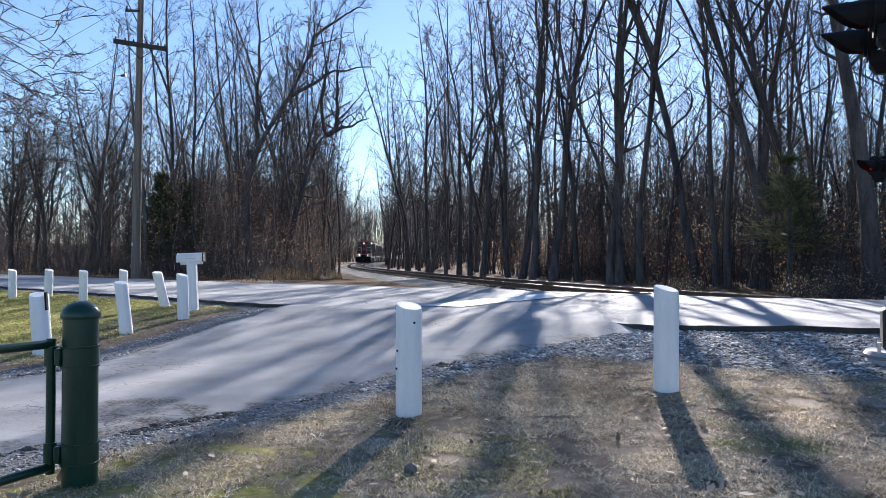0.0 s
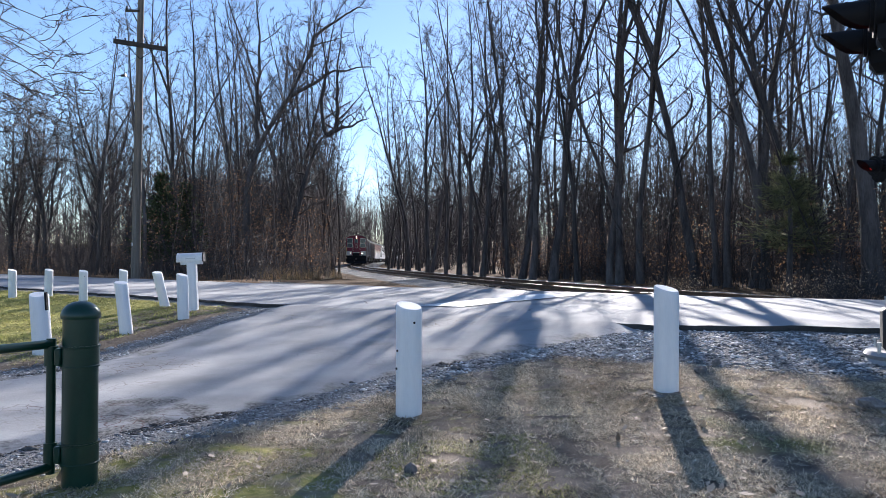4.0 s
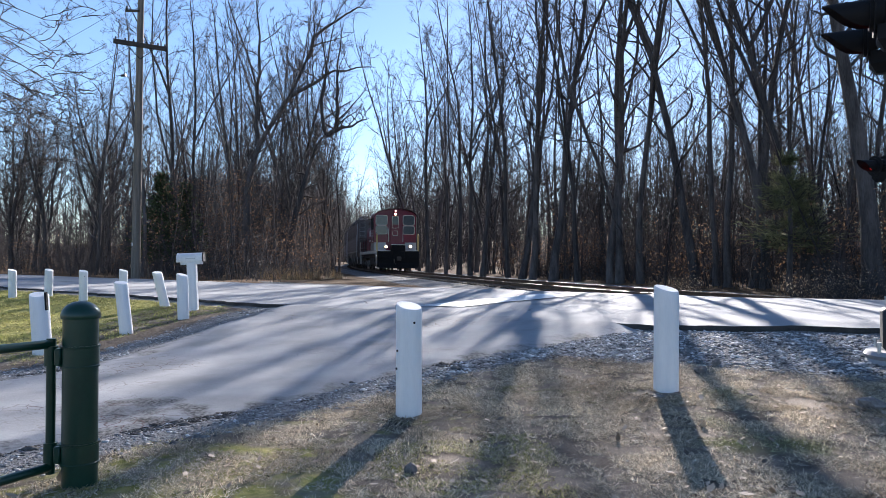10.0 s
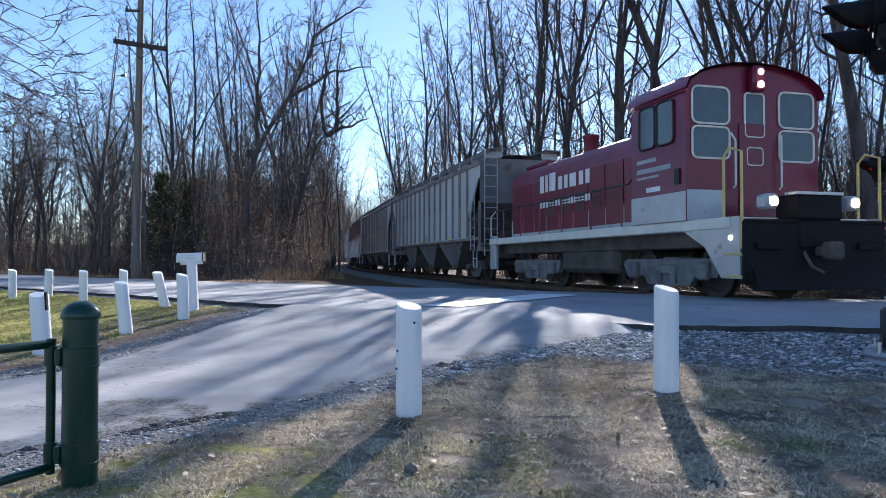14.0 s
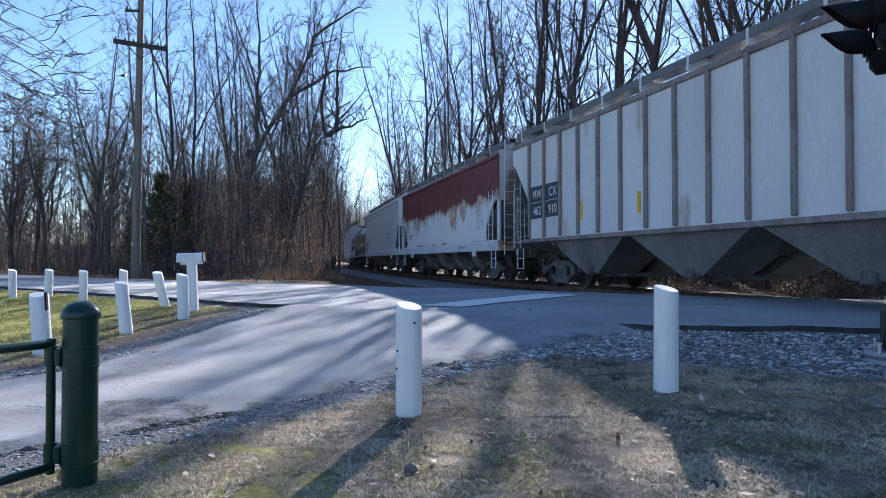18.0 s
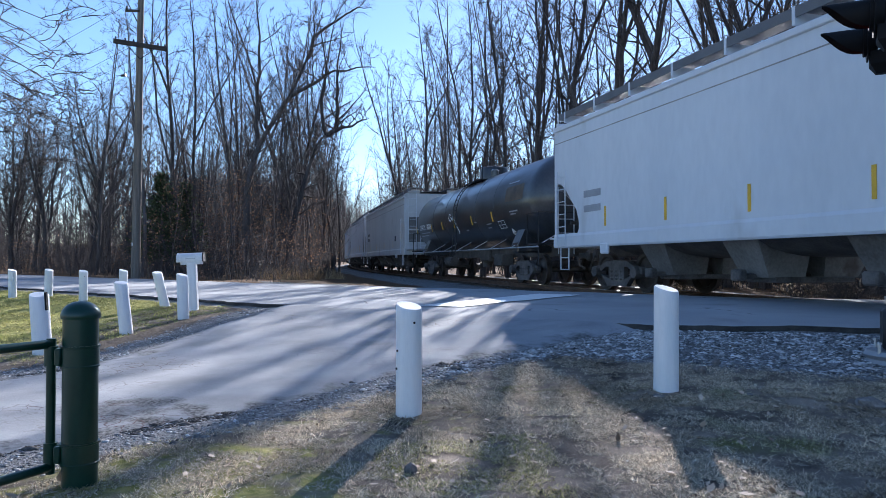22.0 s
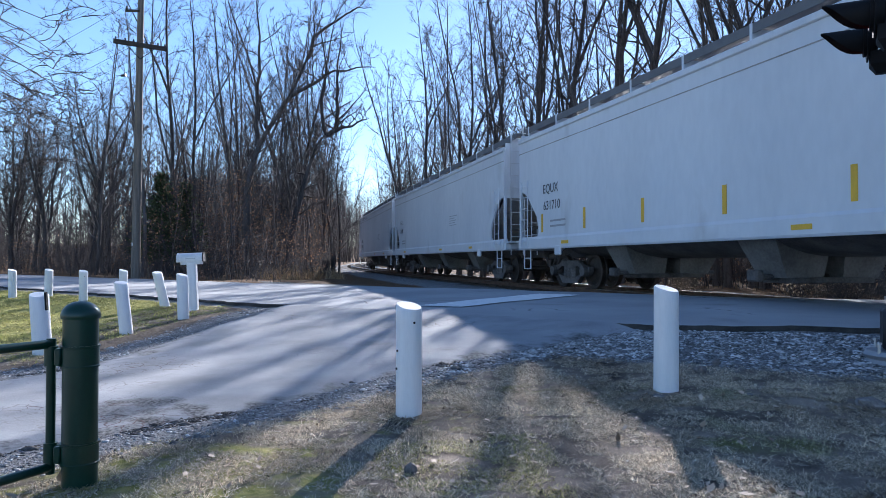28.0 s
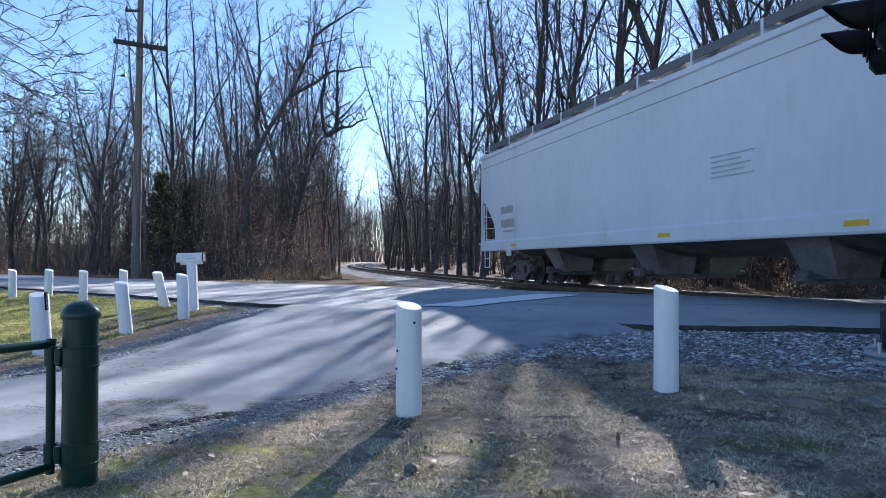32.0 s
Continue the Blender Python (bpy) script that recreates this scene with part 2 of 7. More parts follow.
    def mesh(self, name, mat, smooth=False):
        me = bpy.data.meshes.new(name)
        me.from_pydata(self.v, [], self.f)
        bm = bmesh.new()
        bm.from_mesh(me)
        bmesh.ops.recalc_face_normals(bm, faces=bm.faces)
        bm.to_mesh(me)
        bm.free()
        me.materials.append(mat)
        if smooth:
            me.polygons.foreach_set("use_smooth", [True] * len(me.polygons))
            me.set_sharp_from_angle(angle=radians(40))
        return me


def part(name, shape, mat, parent=None, label="", smooth=True, m=None):
    ob = new(name, shape.mesh(name, mat, smooth))
    ob.parent = parent
    if m is not None:
        ob.matrix_basis = m
    return tagged(ob, label)


def thing(name, label, category, group="", m=None, kind=""):
    ob = new(name)
    ob.empty_display_size = 0.2
    if m is not None:
        ob.matrix_basis = m
    return tagged(ob, label, category, group, kind)


def array_mesh(name, v, f, mat):
    """A mesh straight from arrays of vertices and equal faces."""
    me = bpy.data.meshes.new(name)
    v, f = np.asarray(v, np.float32), np.asarray(f, np.int32)
    k = f.shape[1]
    me.vertices.add(len(v))
    me.vertices.foreach_set("co", v.ravel())
    me.loops.add(f.size)
    me.loops.foreach_set("vertex_index", f.ravel())
    me.polygons.add(len(f))
    me.polygons.foreach_set("loop_start", np.arange(0, f.size, k, dtype=np.int32))
    me.update(calc_edges=True)
    me.validate()
    me.materials.append(mat)
    return me


def arc_box(z0, zs, hx, rise, n=10):
    """Half of a round-topped outline: straight to zs, then arched by rise."""
    pts = [(-hx, z0), (-hx, zs)]
    for k in range(1, n):
        a = math.pi * k / n
        pts.append((-hx * math.cos(a), zs + rise * math.sin(a)))
    return pts + [(hx, zs), (hx, z0)]


# ---- the plan: track, road, ground ----
TRACK_START, TRACK_HEADING, RAIL_Z = (5.84, 13.87), 0.2877, 0.33


def make_track():
    """Stations along the track's middle: s, x, y, heading left of +Y."""
    step, rows = 0.5, []
    x, y, h, s = *TRACK_START, TRACK_HEADING, 0.0
    while s > -420:
        rows.append((s, x, y, h))
        x, y, s = x + math.sin(h) * step, y - math.cos(h) * step, s - step
    rows = rows[::-1]
    x, y, h, s = *TRACK_START, TRACK_HEADING, 0.0
    while s < 420:
        radius = 482 if s < 20 else 687 if s < 45 else 568 if s < 80 else 492
        h2 = h - step / radius
        x, y, h, s = x - math.sin((h + h2) / 2) * step, y + math.cos((h + h2) / 2) * step, h2, s + step
        rows.append((s, x, y, h))
    return np.array(rows)


TRACK = make_track()


def track_at(s, off=0.0):
    """x, y, heading at station s; off metres to the camera's side."""
    x, y, h = (float(np.interp(s, TRACK[:, 0], TRACK[:, i])) for i in (1, 2, 3))
    return x - off * math.cos(h), y - off * math.sin(h), h


def sm(a, b, t):
    t = np.clip((t - a) / (b - a), 0, 1)
    return t * t * (3 - 2 * t)


def rail_z(s):
    """The rail's height: level through the crossing, easing up far away."""
    return RAIL_Z + 0.03 * (1 - sm(-5, 6, s)) + 0.20 * sm(60, 110, s)


def track_side(x, y):
    """Signed distance from the track's middle, positive on the camera's side, and the station."""
    x, y = np.asarray(x, float), np.asarray(y, float)
    T = TRACK[::8]
    best = np.full(x.shape, 1e9)
    side, st = np.zeros(x.shape), np.zeros(x.shape)
    for s, tx, ty, h in T:
        d = (x - tx) ** 2 + (y - ty) ** 2
        k = d < best
        best = np.where(k, d, best)
        side = np.where(k, -((x - tx) * math.cos(h) + (y - ty) * math.sin(h)), side)
        st = np.where(k, s - (x - tx) * math.sin(h) + (y - ty) * math.cos(h), st)
    return side, st


ROAD_P, ROAD_D, ROAD_W = (-1.06, 10.5), (-0.769, 0.639), 6.5


def road_bend(a):
    """How far the road swings away from the drive where it nears the track, by the way along it."""
    return 0.37 * np.minimum(np.maximum(0.0, -3.6 - a), 14.0)


def road_q(x, y):
    """Distance from the road's near edge, positive towards the camera."""
    a = (x - ROAD_P[0]) * ROAD_D[0] + (y - ROAD_P[1]) * ROAD_D[1]
    return -((x - ROAD_P[0]) * ROAD_D[1] - (y - ROAD_P[1]) * ROAD_D[0]) + road_bend(a)


def bumps(x, y, f, seed=0.0):
    return (np.sin(x * f * 1.3 + seed) * np.cos(y * f + seed * 2.1) + 0.6 * np.sin((x * 0.8 - y * 1.1) * f * 1.9 + seed * 3.3)
            + 0.4 * np.cos((x + y * 0.7) * f * 3.1 + seed)) / 2


def ground_base(x, y):
    x, y = np.asarray(x, float), np.asarray(y, float)
    q = road_q(x, y)
    s, st = track_side(x, y)
    onroad = sm(-ROAD_W - 2.0, -ROAD_W + 0.5, q)
    z = 0.27 * (1 - sm(-1, 5, q))
    z = z + (0.055 * onroad - 0.12 * (1 - onroad)) * (1 - sm(2.5, 8, np.abs(s)))
    beyond = 1 - onroad
    z = z + beyond * 2.6 * sm(7, 40, -s) + beyond * 0.9 * sm(8, 45, s) * sm(8, 40, -q - ROAD_W)
    z = z + bumps(x, y, 1.1) * 0.012 + beyond * bumps(x, y, 0.35, 2.0) * 0.08 * sm(4, 10, np.abs(s))
    z = z + 6.0 * sm(110, 230, y) * sm(8, 60, np.abs(s))
    far = sm(60, 220, np.hypot(x, y))
    return z + far * bumps(x, y, 0.02, 1.0) * 1.2


def ground_z(x, y):
    """The ground, a step down along the road's edge where the drive doesn't join it."""
    x, y = np.asarray(x, float), np.asarray(y, float)
    q = road_q(x, y)
    a = (x - ROAD_P[0]) * ROAD_D[0] + (y - ROAD_P[1]) * ROAD_D[1]
    lip = (1 - sm(-4.3, -3.3, a)) + sm(1.6, 2.6, a) * (1 - sm(6, 12, a))
    lip = lip * (1 - 0.35 * np.abs(bumps(x, y, 1.9, 0.7)))
    return ground_base(x, y) - 0.02 * lip * sm(-0.25, 0.05, q) * (1 - sm(0.25, 1.2, q))


def road_z(x, y):
    return ground_base(x, y) + 0.045
DRIVE_RIGHT = [(2.25, 7.9), (0.62, 6.7), (-0.41, 5.9), (-1.0, 5.2), (-1.96, 4.13), (-2.6, 3.2), (-3.3, 2.0), (-4.2, 0.0), (-5.0, -3.0), (-5.4, -9.0)]
DRIVE_LEFT = [(-2.9, 12.2), (-3.2, 10.3), (-3.45, 8.5), (-3.6, 7.2), (-4.1, 5.9), (-5.0, 4.7), (-6.2, 3.2), (-7.4, 0.9), (-8.3, -2.4), (-8.8, -9.0)]


def smooth_line(pts, n):
    """A line through pts, rounded, with n points."""
    p = np.array(pts, float)
    t = np.linspace(0, len(p) - 1, n)
    out = []
    for u in t:
        i = min(int(u), len(p) - 2)
        f = u - i
        p0, p1, p2, p3 = p[max(i - 1, 0)], p[i], p[i + 1], p[min(i + 2, len(p) - 1)]
        out.append(0.5 * (2 * p1 + (p2 - p0) * f + (2 * p0 - 5 * p1 + 4 * p2 - p3) * f * f + (3 * p1 - p0 - 3 * p2 + p3) * f ** 3))
    return np.array(out)


DR, DL = smooth_line(DRIVE_RIGHT, 160), smooth_line(DRIVE_LEFT, 160)
DRIVE_RING = np.vstack([DR, DL[::-1]])


def in_drive(x, y):
    x, y = np.asarray(x, float), np.asarray(y, float)
    inside = np.zeros(x.shape, bool)
    n = len(DRIVE_RING)
    for i in range(n):
        (x1, y1), (x2, y2) = DRIVE_RING[i], DRIVE_RING[(i + 1) % n]
        if y1 == y2:
            continue
        hit = ((y1 > y) != (y2 > y)) & (x < (x2 - x1) * (y - y1) / (y2 - y1) + x1)
        inside ^= hit
    return inside


def drive_dist(x, y):
    d = np.full(np.shape(x), 1e9)
    for px, py in DRIVE_RING[::2]:
        d = np.minimum(d, np.hypot(x - px, y - py))
    return d


def verge_dirt(x, y):
    """Bare brown soil along the far side of the drive."""
    d = np.full(np.shape(x), 1e9)
    for px, py in DL[::4]:
        d = np.minimum(d, np.hypot(x - px, y - py))
    return 1 - sm(0.55, 1.25, d + 0.35 * bumps(x, y, 1.7, 2.2))


def masks(x, y):
    """How far the ground is gravel, leaf litter, or green lawn, 0 to 1."""
    q = road_q(x, y)
    s, st = track_side(x, y)
    dd = drive_dist(x, y)
    gravel = 1 - sm(0.1, 0.55, dd)
    corner = (1 - sm(1.6, 2.9, q + 0.25 * np.maximum(s - 5.0, 0) + 0.25 * bumps(x, y, 1.3, 4.0))) * (s < 7.8) * (s > 0) * (q > -0.6)
    gravel = np.maximum(gravel, corner)
    gravel = np.maximum(gravel, (1 - sm(2.8, 4.4, np.abs(s) + 0.3 * bumps(x, y, 0.9))))
    gravel = np.maximum(gravel, 0.8 * (1 - sm(0.1, 0.5, np.abs(q))))
    gravel = np.maximum(gravel, (1 - sm(0.3, 2.2, np.abs(q + ROAD_W + 1.0))) * (s > 0) * (s < 9))
    # covers all ground past the road: leaves, plus woods' shade put into the colour
    litter = np.where(q < -ROAD_W, sm(0.1, 0.8, -q - ROAD_W), 0.0)
    green = (q > 0.2) * sm(4.3, 6.0, -x) * sm(5, 8, y) * 0.85
    green = np.maximum(green, (q > 3) * 0.35 * sm(0.2, 1.2, bumps(x, y, 0.8, 1.0) + 0.6))
    green = np.maximum(green, 0.55 * (1 - sm(0.5, 1.5, np.hypot(x + 1.2, y - 3.2))))
    dirt = verge_dirt(x, y) * (q > 0.05)
    return gravel, litter, green * (1 - dirt), dirt


def graded(fine_a, fine_b, step, lo, hi, grow=1.12):
    mid = list(np.arange(fine_a, fine_b, step))
    d, v, left = step, fine_a, []
    while v > lo:
        d *= grow
        v -= d
        left.append(v)
    d, v, right = step, mid[-1], []
    while v < hi:
        d *= grow
        v += d
        right.append(v)
    return np.array(left[::-1] + mid + right)


# ---- ground, road, driveway, track ----
gx, gy = graded(-8, 8, 0.17, -600, 600, 1.10), graded(1.5, 15, 0.17, -500, 700, 1.09)
X, Y = np.meshgrid(gx, gy)
Z = ground_z(X, Y)
nx, ny = len(gx), len(gy)
i, j = np.meshgrid(np.arange(nx - 1), np.arange(ny - 1))
o = (j * nx + i).ravel()
ground = new("ground", array_mesh("ground", np.stack([X, Y, Z], -1).reshape(-1, 3), np.stack([o, o + 1, o + 1 + nx, o + nx], -1), GROUND))
tagged(ground, "dry winter lawn with gravel edges and leaf litter", "ground", kind="structure")
for key, vals in zip(("gravel", "litter", "green", "dirt"), masks(X, Y)):
    at = ground.data.attributes.new(key, "FLOAT", "POINT")
    at.data.foreach_set("value", vals.ravel().astype(np.float32))
ground.data.polygons.foreach_set("use_smooth", [True] * len(ground.data.polygons))


def sheet(name, la, lb, zf, mat, rows, skirt=0.25, label="", category="", kind="structure"):
    """A paved sheet between two lines of points, with sides that go down into the ground."""
    la, lb = np.asarray(la), np.asarray(lb)
    t = np.linspace(0, 1, rows)[None, :, None]
    P = la[:, None, :] * (1 - t) + lb[:, None, :] * t
    Zs = zf(P[..., 0], P[..., 1])
    V = np.dstack([P, Zs])
    V = np.concatenate([V[:, :1], V, V[:, -1:]], 1)
    V[:, 0, 2] -= skirt
    V[:, -1, 2] -= skirt
    n, m = V.shape[:2]
    a, b = np.meshgrid(np.arange(n - 1), np.arange(m - 1), indexing="ij")
    o = (a * m + b).ravel()
    ob = new(name, array_mesh(name, V.reshape(-1, 3), np.stack([o, o + m, o + m + 1, o + 1], -1), mat))
    ob.data.polygons.foreach_set("use_smooth", [True] * len(ob.data.polygons))
    ob.data.set_sharp_from_angle(angle=radians(50))
    return tagged(ob, label, category, kind=kind)


ra = np.concatenate([np.linspace(-140, -14, 40)[:-1], np.linspace(-14, 26, 320)[:-1], np.linspace(26, 260, 60)])
wob = 0.05 * np.sin(ra * 2.3) + 0.035 * np.sin(ra * 7.1 + 1) + 0.02 * np.sin(ra * 17.0)
shift = road_bend(ra)
near = np.stack([ROAD_P[0] + ROAD_D[0] * ra + ROAD_D[1] * (shift - wob), ROAD_P[1] + ROAD_D[1] * ra - ROAD_D[0] * (shift - wob)], -1)
far_edge = np.stack([ROAD_P[0] + ROAD_D[0] * ra + ROAD_D[1] * (ROAD_W + shift + wob), ROAD_P[1] + ROAD_D[1] * ra - ROAD_D[0] * (ROAD_W + shift + wob)], -1)
road = sheet("road", near, far_edge, road_z, ROAD, 24, 0.3, "worn grey asphalt country road with faded patches", "road")
road.data.materials.append(DARK_ASPHALT)
side = np.zeros((len(ra) - 1, 25), np.int32)
side[:, 0] = side[:, -1] = 1
road.data.polygons.foreach_set("material_index", side.ravel())
driveway = sheet("driveway", DR + np.stack([0.05 * np.sin(np.arange(160) * 1.1), 0.05 * np.cos(np.arange(160) * 1.7)], -1), DL,
      lambda x, y: ground_z(x, y) - 0.012 + 0.04 * sm(0, 0.35, drive_dist(x, y)) + 0.035 * sm(0.9, 0.0, road_q(x, y)) * sm(0.0, 0.4, drive_dist(x, y)),
      DRIVE, 40, 0.12, "cracked weathered asphalt driveway joining the road", "driveway")
dv = np.zeros(len(driveway.data.vertices) * 3, np.float32)
driveway.data.vertices.foreach_get("co", dv)
dvx, dvy = dv.reshape(-1, 3)[:, 0], dv.reshape(-1, 3)[:, 1]
to_lawn = np.min([np.hypot(dvx - a, dvy - b) for a, b in DR[::2]], axis=0)
worn = 0.55 * (1 - sm(0.05, 0.6, to_lawn + 0.2 * bumps(dvx, dvy, 2.3, 0.4))) * (road_q(dvx, dvy) > 0.5)
hole = 0.55 * (1 - sm(0.3, 1.1, np.hypot((dvx + 2.1) / 0.8, (dvy - 4.85) / 0.6) + 0.35 * bumps(dvx, dvy, 4.0, 1.4)))
at = driveway.data.attributes.new("crumbled", "FLOAT", "POINT")
far_side = np.min([np.hypot(dvx - a, dvy - b) for a, b in DL[::2]], axis=0)
worn = np.maximum(worn, 0.5 * (1 - sm(0.05, 0.7, far_side + 0.25 * bumps(dvx, dvy, 1.9, 3.4))) * (road_q(dvx, dvy) > 0.3))
at.data.foreach_set("value", np.maximum(worn, hole).astype(np.float32))


def crack(pts, width):
    """A narrow dark split in the asphalt through pts."""
    p = smooth_line(pts, 40)
    p += np.column_stack([0.02 * np.sin(np.arange(40) * 1.9), 0.018 * np.cos(np.arange(40) * 2.7)])
    half = width * (0.35 + 0.65 * np.abs(np.sin(np.arange(40) * 0.37 + 0.5)))[:, None] / 2
    d = np.gradient(p, axis=0)
    d /= np.linalg.norm(d, axis=1)[:, None]
    sd = np.column_stack([-d[:, 1], d[:, 0]]) * half
    return sheet("road_crack", p - sd, p + sd, lambda x, y: road_z(x, y) + 0.006, DARK_ASPHALT, 2, 0.0, "dark split along the seam of road and driveway", "crack")


def on_edge(a, q):
    b = float(road_bend(a)) - q
    return (ROAD_P[0] + ROAD_D[0] * a + ROAD_D[1] * b, ROAD_P[1] + ROAD_D[1] * a - ROAD_D[0] * b)


crack([on_edge(a, -0.08) for a in (2.2, 1.6, 1.0, 0.4, -0.3)], 0.055)
crack([on_edge(a, -0.08) for a in (-2.5, -2.9, -3.3, -3.8)], 0.05)


def bar_on_road(name, c, along, length, width, mat, lift, label):
    ax, ay = along
    n = 16
    u = np.linspace(-length / 2, length / 2, n)
    a = np.stack([c[0] + ax * u - ay * width / 2, c[1] + ay * u + ax * width / 2], -1)
    b = np.stack([c[0] + ax * u + ay * width / 2, c[1] + ay * u - ax * width / 2], -1)
    return sheet(name, a, b, lambda x, y: road_z(x, y) + lift, mat, 4, 0.0, label, "road marking")


# stop line across the lane
bar_on_road("stop_line", (1.13, 12.5), (0.62, 0.785), 3.9, 0.92, LINE_PAINT, 0.014, "faded white painted stop line on the asphalt")

# ballast, sleepers and rails
st = np.concatenate([np.arange(-200, -6, 4.0), np.arange(-6, 130, 1.0), np.arange(130, 400, 4.0)])


sh = Shape()
prof = [(-3.3, -0.62), (-1.75, -0.19), (-0.6, -0.15), (0.6, -0.15), (1.75, -0.19), (3.3, -0.62)]
rings = []
for k, s in enumerate(st):
    w = 0.08 * math.sin(k * 1.7)
    rings.append([(*track_at(s, o + (w if abs(o) > 1 else 0))[:2], rail_z(s) + z + 0.02 * math.sin(k * 2.9 + o)) for o, z in prof])
sh.loft(rings, closed=False, cap=False)
railway = thing("railway_track", "single railway track on grey ballast crossing the road", "railway track", kind="structure")
part("ballast", sh, BALLAST, railway, "grey crushed stone ballast")
for side in (-1, 1):
    sh = Shape()
    rings = []
    for s in st:
        z = float(rail_z(s))
        rings.append([(*track_at(s, side * 0.7525 + o)[:2], z + h) for o, h in
                      ((-0.07, -0.16), (-0.07, -0.145), (-0.012, -0.12), (-0.012, -0.045), (-0.036, -0.03), (-0.036, -0.004), (0.036, -0.004), (0.036, -0.03), (0.012, -0.045), (0.012, -0.12), (0.07, -0.145), (0.07, -0.16))])
    sh.loft(rings)
    rail = part("rail", sh, RAIL_STEEL, railway, "rusty steel rail")
    sh = Shape()
    sh.loft([[(*track_at(s, side * 0.7525 + o)[:2], float(rail_z(s)) + h) for o, h in ((-0.03, -0.004), (-0.03, 0.0), (0.03, 0.0), (0.03, -0.004))] for s in st])
    part("rail_head", sh, RAIL_TOP, rail, "polished running surface")
sh = Shape()
for s in np.arange(6.5, 120, 0.55):
    x, y, h = track_at(s)
    sh.box((x, y, float(rail_z(s)) - 0.22), (2.6, 0.23, 0.16), 0, math.degrees(h))
tagged(part("sleepers", sh, SLEEPER, railway, "weathered timber sleepers"), kind="stuff")
# ---- trees ----
class Rows(list):
    """Vertex rows that know how many they hold."""
    count = 0

    def push(self, rows):
        self.append(rows)
        self.count += len(rows)


def branch_ring(V, Fc, pts, rad, n):
    """Adds one tapered branch to lists of vertex rows and triangles."""
    base = V.count
    pts = np.asarray(pts)
    d = np.gradient(pts, axis=0)
    d /= np.linalg.norm(d, axis=1)[:, None] + 1e-9
    ref = np.array([0.31, 0.17, 1.0]) if abs(d[0][2]) < 0.8 else np.array([1.0, 0.2, 0.1])
    sx = np.cross(d, ref)
    sx /= np.linalg.norm(sx, axis=1)[:, None] + 1e-9
    sy = np.cross(sx, d)
    a = np.arange(n) * 2 * np.pi / n
    ring = pts[:, None] + (sx[:, None] * np.cos(a)[None, :, None] + sy[:, None] * np.sin(a)[None, :, None]) * np.asarray(rad)[:, None, None]
    V.push(ring.reshape(-1, 3))
    m = len(pts)
    k, i = np.meshgrid(np.arange(n), np.arange(m - 1))
    k, i = k.ravel(), i.ravel()
    A, B = base + i * n + k, base + i * n + (k + 1) % n
    Fc.append(np.stack([A, B, B + n], -1))
    Fc.append(np.stack([A, B + n, A + n], -1))


def spike_arrays(base, tip, rad):
    """Vertices and faces of many three-sided tapering twigs."""
    d = tip - base
    sx = np.cross(d, np.array([0.3, 0.5, 0.8]))
    sx /= np.linalg.norm(sx, axis=1)[:, None] + 1e-9
    sy = np.cross(d / (np.linalg.norm(d, axis=1)[:, None] + 1e-9), sx)
    sx, sy = sx * rad[:, None], sy * rad[:, None]
    V = np.stack([base + sx, base - 0.5 * sx + 0.87 * sy, base - 0.5 * sx - 0.87 * sy, tip], 1).reshape(-1, 3)
    o = np.arange(len(base))[:, None, None] * 4
    return V, (np.array([[0, 1, 3], [1, 2, 3], [2, 0, 3]])[None] + o).reshape(-1, 3)


def wander(rng, p, d, length, n, curl, lift):
    """A bending line from p towards d that turns upwards by lift."""
    pts = [np.array(p, float)]
    d = np.array(d, float)
    for _ in range(n):
        d = d + rng.normal(0, curl, 3) + np.array([0, 0, lift])
        d /= np.linalg.norm(d)
        pts.append(pts[-1] + d * length / n)
    return np.array(pts), d


def at_line(pts, u):
    """Places and directions along a line of points, at shares u of its way."""
    f = np.clip(np.asarray(u), 0, 0.999) * (len(pts) - 1)
    i = f.astype(int)
    d = pts[i + 1] - pts[i]
    return pts[i] + d * (f - i)[:, None], d / (np.linalg.norm(d, axis=1)[:, None] + 1e-9)


